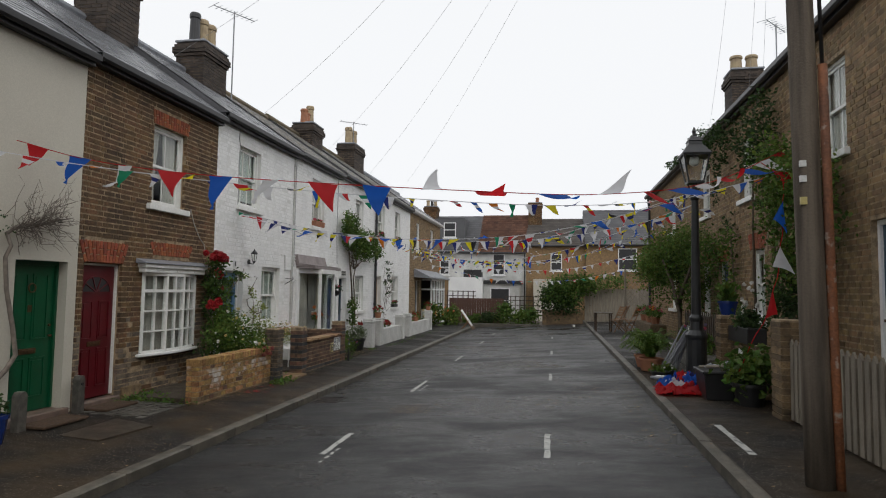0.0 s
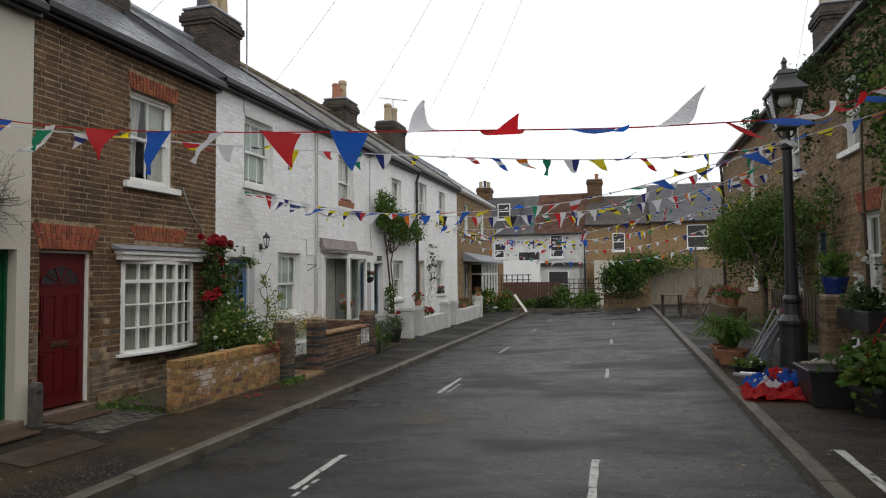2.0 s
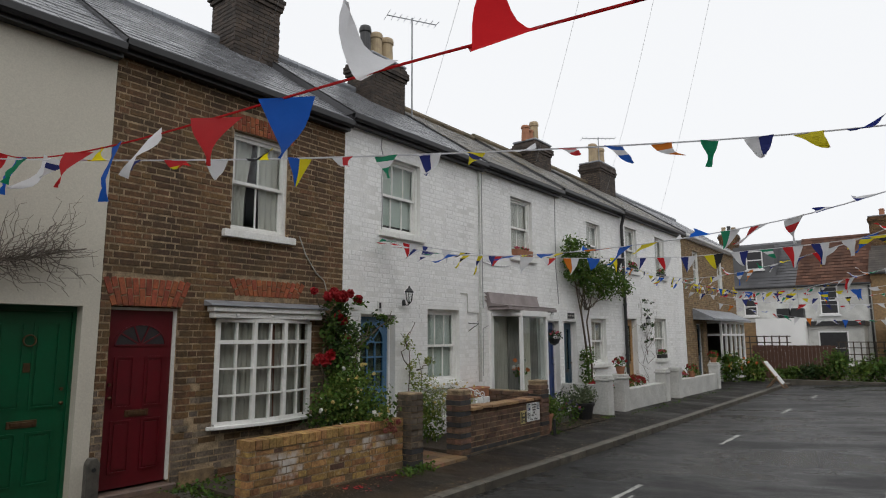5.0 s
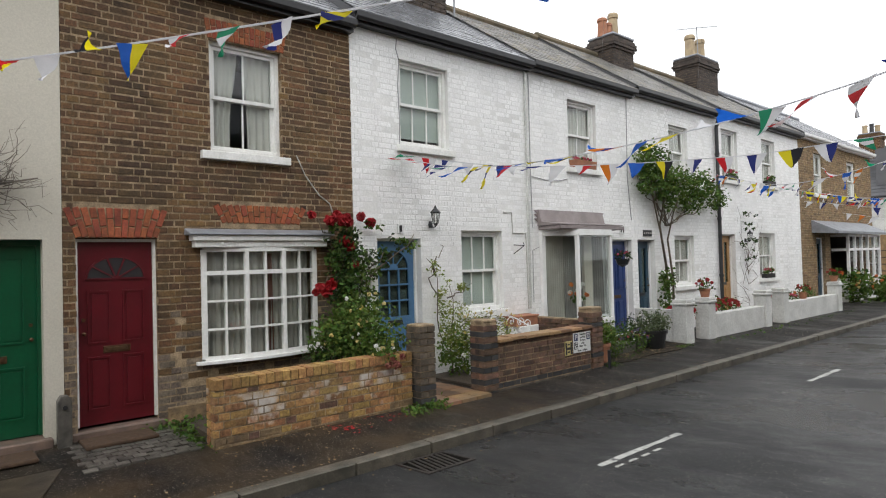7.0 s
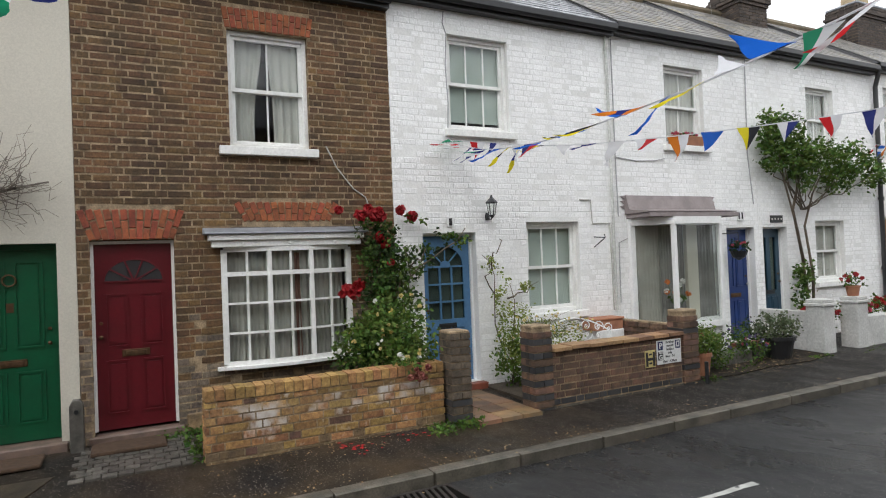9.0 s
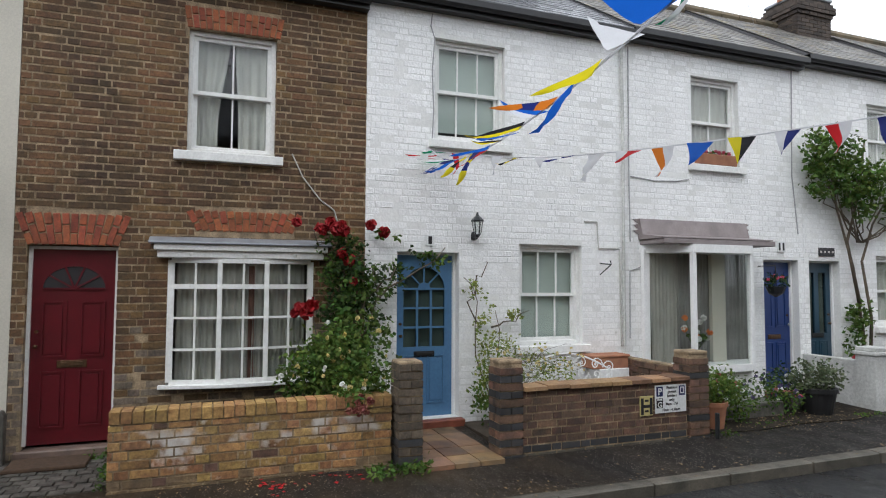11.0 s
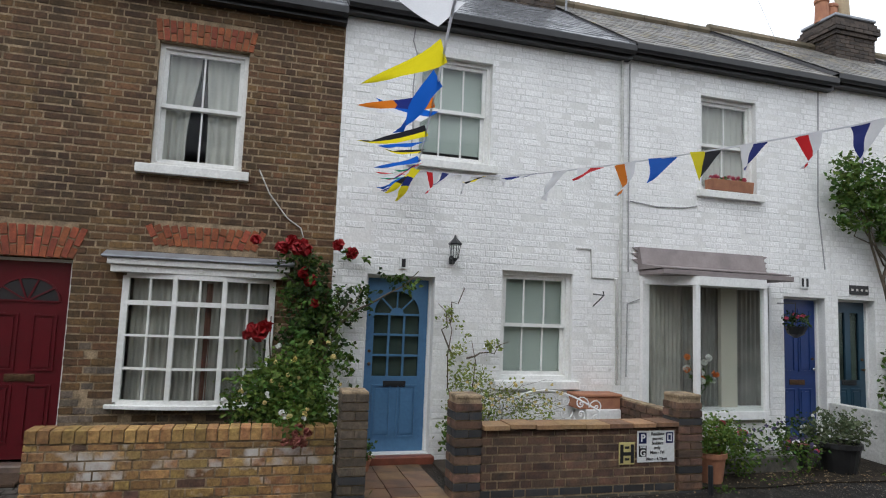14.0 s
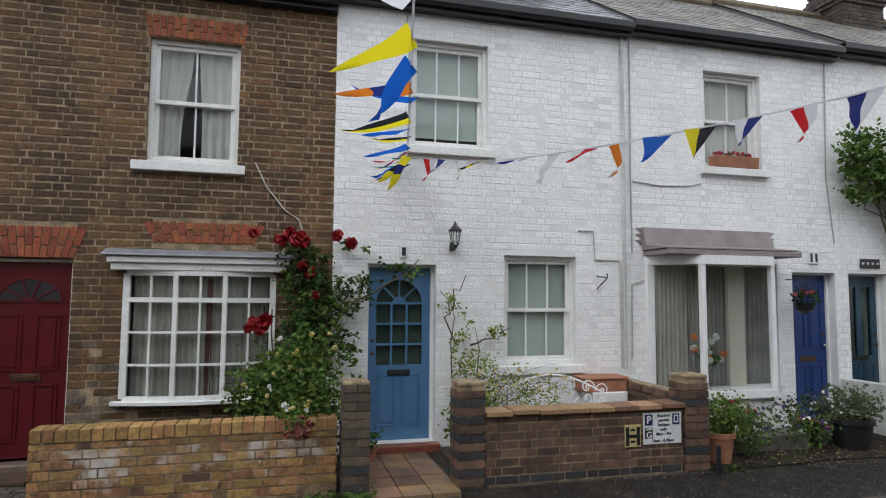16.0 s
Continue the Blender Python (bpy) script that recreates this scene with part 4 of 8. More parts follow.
def bow_window(h, side, u0, u1, z0, z1, bulge):
    """A shallow bow of six lights by four, with lead-topped cornice and curved sill."""
    NUM["window"] += 1
    n = 6

    def dep(f):
        return 0.02 + bulge * (1 - (2 * f - 1) ** 2)

    us = [u0 + (u1 - u0) * i / n for i in range(n + 1)]
    ds = [dep(i / n) for i in range(n + 1)]
    zr = [z0, z0 + (z1 - z0) * 0.265, z0 + (z1 - z0) * 0.525, z0 + (z1 - z0) * 0.785, z1]
    bm = bmesh.new()
    for i in range(n + 1):
        w = 0.024 if i % 2 == 0 else 0.011
        if i in (0, n):
            w = 0.032
        side.box(bm, us[i] - w, us[i] + w, ds[i] - 0.07, ds[i] - (0.0 if i % 2 == 0 else 0.012), z0, z1)
        if i == 0:
            win = part("window", bm, "white_wood", h, "white painted bow window of small panes", bevel=0.004)
        else:
            part("mullion", bm, "white_wood", win, bevel=0.004)
        bm = bmesh.new()
    bm.free()
    for k, z in enumerate(zr):
        hh = (0.022, 0.0105, 0.0105, 0.024, 0.024)[k]
        bm = bmesh.new()
        pts = [side.P(u, d - 0.005, z) for u, d in zip(us, ds)]
        for p, q in zip(pts, pts[1:]):
            prism(bm, [(p[0], p[1], z - hh), (q[0], q[1], z - hh), (q[0], q[1], z + hh), (p[0], p[1], z + hh)], (-side.s * 0.055, 0, 0))
        part("glazing_bar", bm, "white_wood", win)
    for i in range(n):
        for k in range(4):
            bm = bmesh.new()
            p, q = side.P(us[i], ds[i] - 0.035, 0), side.P(us[i + 1], ds[i + 1] - 0.035, 0)
            prism(bm, [(p[0], p[1], zr[k]), (q[0], q[1], zr[k]), (q[0], q[1], zr[k + 1]), (p[0], p[1], zr[k + 1])], (-side.s * 0.004, 0, 0))
            part("pane", bm, "glass", win).visible_shadow = False
    # sill and the boarding that closes it below and above
    bm = bmesh.new()
    out = [side.P(u, d + 0.05, z0 - 0.06) for u, d in zip([u0 - 0.1] + us[1:-1] + [u1 + 0.1], [0.0] + ds[1:-1] + [0.0])]
    prism(bm, out + [side.P(u1 + 0.1, -0.12, z0 - 0.06), side.P(u0 - 0.1, -0.12, z0 - 0.06)], (0, 0, 0.04))
    part("window_sill", bm, "white_wood", win, bevel=0.005)
    a, b = u0 - 0.16, u1 + 0.16
    for nm, dz0, dz1, dd, mt in (("cornice_board", 0.026, 0.1, 0.125, "white_wood"), ("cornice_moulding", 0.1, 0.165, 0.16, "white_wood"), ("lead_top", 0.165, 0.225, 0.19, "lead")):
        bm = bmesh.new()
        if nm == "lead_top":
            prism(bm, [side.P(a - 0.05, 0.005, z1 + dz1 + 0.02), side.P(a - 0.05, dd, z1 + dz0 + 0.02), side.P(a - 0.05, dd, z1 + dz0), side.P(a - 0.05, 0.005, z1 + dz0)], (0, b - a + 0.1, 0))
        else:
            side.box(bm, a + (0.03 if dz0 < 0.1 else 0), b - (0.03 if dz0 < 0.1 else 0), 0.004, dd, z1 + dz0, z1 + dz1)
        part(nm, bm, mt, win, bevel=0.006)
    for f in (0.2, 0.5, 0.8):
        bm = bmesh.new()
        lathe(bm, 0, 0, [(0.022, 0), (0.022, 0.008), (0.012, 0.014)], 10)
        bmesh.ops.transform(bm, matrix=Matrix.Translation(side.P(a + (b - a) * f, 0.125, z1 + 0.065)) @ Matrix.Rotation(radians(90 * side.s), 4, "Y"), verts=bm.verts[:])
        part("boss", bm, "white_wood", win)
    curtain(win, side, u0 + 0.05, u1 - 0.05, z0 - 0.02, z1 - 0.015, -0.1, "bow_curtain", folds=19, bow=bulge)
    curtain(win, side, u0 + 0.76, u0 + 0.82, z0 - 0.02, z1 - 0.05, 0.025, "red_curtain", folds=1, label="rust red curtain edge")
    return win


bow_window(h1, LEFT, 8.79, 10.2, 0.71, 1.955, 0.11)

# white painted houses
WHITE = [
    # u0, u1, eave, ridge, openings (u0, u1, z0, z1, kind)
    (10.82, 14.45, 5.16, 7.0, [(11.2, 11.98, 0.14, 2.1, "blue"), (12.8, 13.72, 0.95, 2.23, 3), (11.66, 12.6, 3.46, 4.72, 3)]),
    (14.455, 17.715, 5.2, 7.05, [(14.75, 16.05, 0.62, 2.2, "bay"), (16.89, 17.6, 0.16, 2.1, "royal"), (15.58, 16.47, 3.45, 4.74, "nets")]),
    (17.72, 21.4, 5.28, 7.12, [(17.83, 18.5, 0.16, 2.1, "slateblue"), (19.35, 20.25, 1.05, 2.2, 2), (19.25, 20.1, 3.55, 4.72, 2)]),
    (21.405, 27.0, 5.36, 7.2, [(21.65, 22.45, 0.16, 2.25, "oak"), (23.9, 25.0, 1.05, 2.3, 2), (21.85, 22.75, 3.65, 4.95, 2), (24.3, 25.2, 3.65, 4.95, 2)]),
]
HOUSES = []
for k, (u0, u1, eave, ridge, ops) in enumerate(WHITE):
    holes = [o[:4] for o in ops]
    lab = ("white painted brick house with a pale blue door", "white painted brick house with a glazed box bay", "white painted brick house with a slate blue door", "white painted brick house with an oak door")[k]
    h, w = house_shell(LEFT, u0, u1, GROUND_L, eave, ridge, holes, lab, "white_render", recess=0.002, roof_mat="lichen_slate" if k else "slate")
    HOUSES.append((h, w))
    bm = bmesh.new()
    soft = 0.009
    fill = random.Random(70 + k)
    brick_stuff(bm, LEFT, [(a - 0.006, b + 0.006, c - (0.006 if fill.random() < 0.8 else 0.003), d + 0.006) for a, b, c, d in bond(u0, u1, GROUND_L, eave - 0.1, [(o[0] - 0.004, o[1] + 0.004, o[2], o[3] + 0.02) for o in ops], 20 + k)], 0.007, 0.0026, 30 + k, soft)
    part("painted_brickwork", bm, "white_paint_brick", w, kind="stuff")
    for a, b, c, d, kind in ops:
        if kind in ("blue", "royal", "slateblue", "oak"):
            door(h, LEFT, a, b, c, d, kind, {"blue": "glazed", "royal": "four", "slateblue": "slots", "oak": "slots"}[kind], 0.14, "white_trim", 0.03 if kind != "blue" else 0.035)
            bm = bmesh.new()
            LEFT.box(bm, a - 0.04, b + 0.04, -0.2, 0.12, -0.08, c - 0.005)
            part("doorstep", bm, "doorstep", h, bevel=0.01)
        elif kind == "bay":
            pass
        elif kind == "nets":
            sash(h, LEFT, a, b, c, d, 2, "nets")
        else:
            sash(h, LEFT, a, b, c, d, kind, "blind" if k == 0 else "nets")

# brown house past the white ones
H6 = [(28.3, 29.1, 0.2, 2.2), (29.6, 33.2, 0.75, 2.3), (28.3, 29.2, 3.6, 4.95), (31.6, 32.6, 3.6, 4.95)]
h6, w6 = house_shell(LEFT, 27.01, 34.4, GROUND_L, 5.42, 7.25, H6, "yellow-brown brick house with a white bay window", "mortar", gutter="white_trim")
bm = bmesh.new()
brick_stuff(bm, LEFT, bond(27.01, 34.4, GROUND_L, 5.3, H6, 9), 0.05)
M["ochre_brick"] = mat("ochre_stock_brick", (0.25, 0.16, 0.075), (0.15, 0.1, 0.052), 9, (0.75, 0.9), 0.35, 90, "island", 0.3, hue=0.012)
part("brickwork", bm, "ochre_brick", w6, kind="stuff")
door(h6, LEFT, 28.3, 29.1, 0.2, 2.2, "slateblue", "slots", 0.12, "white_trim")
sash(h6, LEFT, 28.3, 29.2, 3.6, 4.95, 2, "nets")
sash(h6, LEFT, 31.6, 32.6, 3.6, 4.95, 2, "nets")
bm = bmesh.new()
prism(bm, [LEFT.P(27.9, 0.005, 2.75), LEFT.P(27.9, 0.75, 2.38), LEFT.P(27.9, 0.75, 2.3), LEFT.P(27.9, 0.005, 2.35)], (0, 5.6, 0))
part("porch_roof", bm, "lead", h6)
for u in (29.62, 30.3, 31.0, 31.7, 32.4, 33.1):
    bm = bmesh.new()
    LEFT.box(bm, u, u + 0.08, 0.45, 0.53, 0.75, 2.3)
    if u < 29.7:
        bay = part("window", bm, "white_trim", h6)
    else:
        part("mullion", bm, "white_trim", bay)
for z in (0.75, 1.75, 2.22):
    bm = bmesh.new()
    LEFT.box(bm, 29.62, 33.18, 0.46, 0.52, z, z + 0.08)
    part("transom", bm, "white_trim", bay)
    bm = bmesh.new()
    LEFT.box(bm, 29.63, 29.69, 0.0, 0.455, z, z + 0.08)
    part("side_rail", bm, "white_trim", bay)
bm = bmesh.new()
LEFT.box(bm, 29.66, 33.14, 0.485, 0.489, 0.8, 2.25)
part("pane", bm, "glass", bay).visible_shadow = False
bm = bmesh.new()
LEFT.box(bm, 29.62, 33.18, 0.0, 0.52, 0.05, 0.74)
part("bay_base", bm, "white_render", bay)


# ---- plants ----
def leaves(name, parent, material, pts, size, rng, droop=0.3, label=""):
    """Many small bent leaves at the points, in one mesh."""
    verts, faces = [], []
    for p in pts:
        p = Vector(p)
        d = Vector((rng.gauss(0, 1), rng.gauss(0, 1), rng.gauss(0, 0.7) - droop)).normalized()
        n = d.cross(Vector((rng.gauss(0, 1), rng.gauss(0, 1), rng.gauss(0, 1)))).normalized()
        b = d.cross(n)
        s = size * rng.uniform(0.6, 1.3)
        i = len(verts)
        verts += [p, p + d * s * 0.5 + n * s * 0.34 + b * s * 0.1, p + d * s, p + d * s * 0.5 - n * s * 0.34 + b * s * 0.1]
        faces += [(i, i + 1, i + 2), (i, i + 2, i + 3)]
    me = bpy.data.meshes.new(name)
    me.from_pydata([tuple(v) for v in verts], [], faces)
    me.materials.append(M[material])
    ob = new(name, me)
    WORLD[ob.name] = Matrix.Identity(4)
    ob.parent = parent
    ob.matrix_parent_inverse = WORLD[parent.name].inverted()
    ob["kind"] = "stuff"
    if label:
        ob["label"] = label
    return ob


def cloud_pts(rng, blobs, n):
    """Points in uneven clumps: blobs are (x, y, z, rx, ry, rz)."""
    out = []
    w = [b[3] * b[4] * b[5] for b in blobs]
    for b in rng.choices(blobs, [v ** 0.7 for v in w], k=max(1, n // 9)):
        d = Vector((rng.gauss(0, 1), rng.gauss(0, 1), rng.gauss(0, 1))).normalized() * rng.uniform(0.35, 1.0) ** 0.6
        c = (b[0] + d.x * b[3], b[1] + d.y * b[4], b[2] + d.z * b[5])
        k = min(b[3], b[4], b[5]) * 0.3
        out += [(c[0] + rng.gauss(0, k), c[1] + rng.gauss(0, k), c[2] + rng.gauss(0, k)) for _ in range(9)]
    return out


def bloom(parent, material, c, r, rng, name="flower", n=16, label=""):
    bm = bmesh.new()
    c = Vector(c)
    heart = bm.verts.new(c)
    for _ in range(n):
        d = Vector((rng.gauss(0, 1), rng.gauss(0, 1), rng.gauss(0, 1))).normalized()
        t = d.orthogonal().normalized()
        t.rotate(Matrix.Rotation(rng.uniform(0, 6.28), 3, d))
        q = d.cross(t)
        o = c + d * r * rng.uniform(0.3, 0.75)
        s = r * rng.uniform(0.5, 0.8)
        v = [bm.verts.new(o + t * s * a + q * s * b + d * s * e) for a, b, e in ((-0.9, 0, 0.1), (-0.4, -0.8, 0.25), (0.5, -0.7, 0.2), (0.95, 0.1, 0.1), (0.3, 0.85, 0.3), (-0.5, 0.75, 0.2))]
        bm.faces.new([heart] + v)
    return part(name, bm, material, parent, label)


def branch(parent, pts, r, r2, material="stem", name="stem", sides=5):
    bm = bmesh.new()
    tube(bm, pts, r, sides, r2)
    return part(name, bm, material, parent, smooth=True)


def wander(rng, a, b, n=6, k=0.05):
    a, b = Vector(a), Vector(b)
    return [a.lerp(b, i / n) + (Vector((rng.gauss(0, k), rng.gauss(0, k), rng.gauss(0, k))) if 0 < i < n else Vector()) for i in range(n + 1)]


# ---- left front gardens ----
def garden_wall(name, label, x, y0, y1, z0, z1, material, seed, thick=0.2, header_top=True, special=None, top_mat=None, end0=True, end1=True):
    """A low wall along the street of single bricks, with bricks on edge along its top."""
    t = thing(name, x - thick / 2, (y0 + y1) / 2, z0, label, "garden wall")
    bm = bmesh.new()
    bx(bm, x - thick + 0.01, x - 0.0065, y0 + 0.012, y1 - 0.012, z0, z1 - 0.02)
    core = part("mortar_core", bm, "mortar", t)
    rng = random.Random(seed)
    zt = z1 - (0.105 if header_top else 0.0)
    k = 0
    for a, b, c, d in bond(y0, y1, z0, zt - 0.01, [], seed):
        m = material
        if special:
            m = special(a, b, c, d, rng) or material
        o = rng.uniform(-0.003, 0.003)
        brick(core, m, (x - 0.05 + o, (a + b) / 2, (c + d) / 2), (0.1, b - a, d - c))
    z = z0
    while z < zt - 0.05:
        for e, yy, ok in ((-1, y0, end0), (1, y1, end1)):
            if ok:
                brick(core, material, (x - thick / 2 - 0.05, yy - e * 0.047, z + 0.034), (0.1, thick - 0.11, 0.0675), rot=e * math.pi / 2)
        z += COURSE
    if header_top:
        n = int((y1 - y0) / 0.085)
        for i in range(n):
            w = (y1 - y0) / n
            brick(core, top_mat or material, (x - thick / 2, y0 + w * (i + 0.5), z1 - 0.0525 + rng.uniform(-0.003, 0.004)), (thick + 0.012, w - 0.009, 0.103), name="coping_brick")
    return t


garden_wall("garden_wall", "low yellow stock brick wall with white efflorescence", -5.18, 8.42, 10.79, -0.02, 0.68, "yellow_brick", 41, special=lambda a, b, c, d, r: "grey_brick" if c < 0.05 or (c < 0.13 and r.random() < 0.5) else ("pale_brick" if 0.3 < c < 0.5 else ("dark_brick" if r.random() < 0.06 else None)), top_mat="yellow_coping")


def pier(name, label, x0, x1, y0, y1, z0, z1, pick, seed):
    """A square brick pier; pick(course) names the brick of each course."""
    t = thing(name, (x0 + x1) / 2, (y0 + y1) / 2, z0, label, "brick pier", "brick garden piers")
    bm = bmesh.new()
    bx(bm, x0 + 0.012, x1 - 0.012, y0 + 0.012, y1 - 0.012, z0, z1 - 0.01)
    core = part("mortar_core", bm, "mortar", t)
    n = int((z1 - z0) / COURSE)
    rng = random.Random(seed)
    for k in range(n):
        z = z0 + k * COURSE + (COURSE - JOINT) / 2
        m = pick(k, n)
        yc, xc, w, dp = (y0 + y1) / 2, (x0 + x1) / 2, y1 - y0, x1 - x0
        o = rng.uniform(-0.003, 0.004)
        if k % 2:
            brick(core, m, (x1 - 0.05 + o, yc, z), (0.1, w, 0.0675))
            brick(core, m, (x0 + 0.05, yc, z), (0.1, w, 0.0675), rot=math.pi)
        else:
            brick(core, m, (x1 - 0.05 + o, yc - w / 4, z), (0.1, w / 2 - 0.005, 0.0675))
            brick(core, m, (x1 - 0.05 + o, yc + w / 4, z), (0.1, w / 2 - 0.005, 0.0675))
            brick(core, m, (x0 + 0.05, yc, z), (0.1, w, 0.0675), rot=math.pi)
        brick(core, m, (xc - 0.0, y0 + 0.05, z), (0.1, dp - 0.204, 0.0675), rot=-math.pi / 2)
        brick(core, m, (xc - 0.0, y1 - 0.05, z), (0.1, dp - 0.204, 0.0675), rot=math.pi / 2)
    bm = bmesh.new()
    bx(bm, x0 + 0.005, x1 - 0.005, y0 + 0.005, y1 - 0.005, z1 - 0.03, z1 + 0.01)
    part("mortar_cap", bm, "mortar", t, bevel=0.01)
    return t


pier("brick_pier", "weathered brick pier with a dark engineering brick foot", -5.33, -5.06, 10.82, 11.06, -0.02, 0.99, lambda k, n: "black_brick" if k in (0, 1, 3) else "pier_brick", 3)
pier("brick_pier", "dark red and black banded brick pier", -5.27, -5.01, 11.83, 12.09, -0.02, 0.965, lambda k, n: "black_brick" if k in (0, 2, 4, 6, 8, 10) else "dark_brick", 4)
pier("brick_pier", "dark red brick pier beside the parking signs", -5.27, -5.01, 14.16, 14.44, -0.02, 0.97, lambda k, n: "black_brick" if k in (0, 3, 9) else "dark_brick", 5)
hw = garden_wall("garden_wall", "low dark red brick wall with a sandstone coping", -5.03, 12.095, 14.155, -0.02, 0.665, "dark_brick", 45, header_top=False, special=lambda a, b, c, d, r: ("kerb" if c < 0.05 else "black_brick") if c < 0.13 else None, end0=False, end1=False)
rng = random.Random(52)
for i in range(8):
    w = (14.155 - 12.095) / 8
    brick(hw, "coping_stone", (-5.12 + rng.uniform(-0.008, 0.008), 12.095 + w * (i + 0.5), 0.687 + rng.uniform(-0.004, 0.006)), (0.27, w - 0.007, 0.042), rot=rng.uniform(-0.02, 0.02), name="coping_slab")
rw = thing("garden_wall", -5.8, 14.3, 0, "dark brick side wall that runs back to the house", "garden wall")
bm = bmesh.new()
bx(bm, -6.42, -5.275, 14.24, 14.36, -0.05, 0.78)
core = part("mortar_core", bm, "mortar", rw)
rng = random.Random(8)
for k in range(10):
    x = -6.42 - (0.11 if k % 2 else 0)
    while x < -5.28:
        a, b = max(x, -6.42), min(x + 0.215, -5.28)
        if b - a > 0.03:
            brick(core, "dark_brick", ((a + b) / 2, 14.27, 0.0 + k * COURSE + 0.034), (0.1, b - a, 0.0675), rot=-math.pi / 2)
        x += 0.225

# parking signs on the dark wall
def sign_plate(name, label, y0, y1, z0, z1, material):
    t = thing(name, -5.01, (y0 + y1) / 2, z0, label, "sign", "parking signs")
    bm = bmesh.new()
    bx(bm, -5.03, -5.018, y0, y1, z0, z1)
    part("plate", bm, material, t, bevel=0.003)
    return t


def text_on(parent, body, x, y, z, size, material, bold=0.0, align="LEFT"):
    c = bpy.data.curves.new("lettering", "FONT")
    c.body, c.size, c.align_x, c.extrude, c.offset = body, size, align, 0.001, bold
    c.materials.append(M[material])
    ob = new("lettering", c)
    ob.parent = parent
    ob.matrix_parent_inverse = WORLD[parent.name].inverted()
    ob.matrix_basis = pose(x, y, z, 90, 0, 90)
    return ob


sg = sign_plate("parking_sign", "white parking permit sign with blue and black symbols", 13.7, 14.12, 0.3, 0.6, "sign_white")
for y0, y1, z0, z1, mt in ((13.715, 13.8, 0.48, 0.585, "sign_blue"), (13.715, 13.8, 0.355, 0.46, "sign_black"), (14.02, 14.1, 0.48, 0.585, "sign_blue")):
    bm = bmesh.new()
    bx(bm, -5.019, -5.0155, y0, y1, z0, z1)
    part("symbol_square", bm, mt, sg)
text_on(sg, "P", -5.0135, 13.733, 0.5, 0.1, "sign_white", 0.002)
text_on(sg, "G", -5.0135, 13.727, 0.362, 0.085, "sign_white", 0.002)
text_on(sg, "ZONE", -5.0135, 13.724, 0.438, 0.024, "sign_white", 0.001)
for i, wd in enumerate(("Resident", "permit", "holders", "only", "Mon - Fri")):
    text_on(sg, wd, -5.0155, 13.91 + (0.015 if i < 3 else 0.01), 0.557 - i * 0.044, 0.043, "sign_black", 0.0006, "CENTER")
text_on(sg, "10am - 4.30pm", -5.0155, 13.91, 0.32, 0.04, "sign_black", 0.0006, "CENTER")
bm = bmesh.new()
for y0, z0, y1, z1 in ((14.035, 0.5, 14.085, 0.512), (14.035, 0.512, 14.045, 0.56), (14.075, 0.512, 14.085, 0.56), (14.035, 0.56, 14.085, 0.572)):
    bx(bm, -5.0155, -5.0135, y0, y1, z0, z1)
part("permit_symbol", bm, "sign_white", sg)
sg.location.z += 0.03
sg = sign_plate("hydrant_sign", "pale yellow hydrant sign with a black letter", 13.5, 13.67, 0.29, 0.5, "sign_yellow")
text_on(sg, "H", -5.0165, 13.585, 0.31, 0.24, "sign_black", 0.006, "CENTER")
bm = bmesh.new()
for z in (0.44, 0.33):
    bx(bm, -5.018, -5.0155, 13.56, 13.61, z, z + 0.022)
part("number_bars", bm, "sign_black", sg)
sg.location.z += 0.025
for i, y in enumerate((14.47,)):
    bm = bmesh.new()
    tube(bm, [(-4.93, y, -0.02), (-4.93, y, 0.3)], 0.025, 8)
    solo("marker_post", bm, "black_iron", "short dark iron stub post in the footway", "post")

# sandstone path to the blue door
pth = thing("garden_path", -5.7, 11.45, 0.04, "wet multicoloured sandstone flag path to the blue door", "path", kind="structure")
rng = random.Random(4)
for i in range(5):
    for j in range(3):
        brick(pth, "sandstone", (-6.15 + i * 0.28, 11.19 + j * 0.26, 0.035 + rng.uniform(-0.003, 0.003)), (0.27, 0.25, 0.06), name="flagstone")
solo("garden_bed", (lambda b: (bx(b, -6.42, -5.24, 12.0, 14.23, 0.02, 0.075), b)[1])(bmesh.new()), "soil", "dark soil bed behind the low brick wall", "garden bed", kind="structure")
solo("garden_bed", (lambda b: (bx(b, -6.42, -5.39, 8.5, 10.82, 0.02, 0.09), b)[1])(bmesh.new()), "soil", "dark soil bed below the bow window", "garden bed", kind="structure")

bm = bmesh.new()
prism(bm, [(-6.42, 14.45, 0.062), (-5.12, 14.45, 0.03), (-5.02, 15.2, 0.028), (-5.1, 16.0, 0.03), (-5.04, 16.8, 0.028), (-5.2, 17.55, 0.03), (-6.42, 17.6, 0.062)], (0, 0, 0.012))
solo("garden_bed", bm, "littered_soil", "brown earth and leaf litter below the bay window", "garden bed", kind="structure")

# granite setts by the maroon door
st = thing("sett_paving", -5.8, 7.9, 0.03, "worn granite setts before the maroon door", "paving", kind="structure")
rng = random.Random(6)
for i in range(9):
    for j in range(8):
        brick(st, "setts", (-6.28 + i * 0.115 + rng.uniform(-0.004, 0.004), 7.42 + j * 0.125 + (0.05 if i % 2 else 0), 0.035 + rng.uniform(-0.006, 0.006) - i * 0.002), (0.1, 0.112, 0.05), rot=rng.uniform(-0.05, 0.05), name="sett")
for y0, y1, x0 in ((7.5, 8.15, -6.33), (6.4, 7.12, -6.27)):
    bm = bmesh.new()
    bx(bm, x0, x0 + 0.38, y0, y1, 0.055, 0.09)
    solo("doormat", bm, "coir", "sodden brown coir mat by the doorstep", "doormat", "doormats", bevel=0.008)
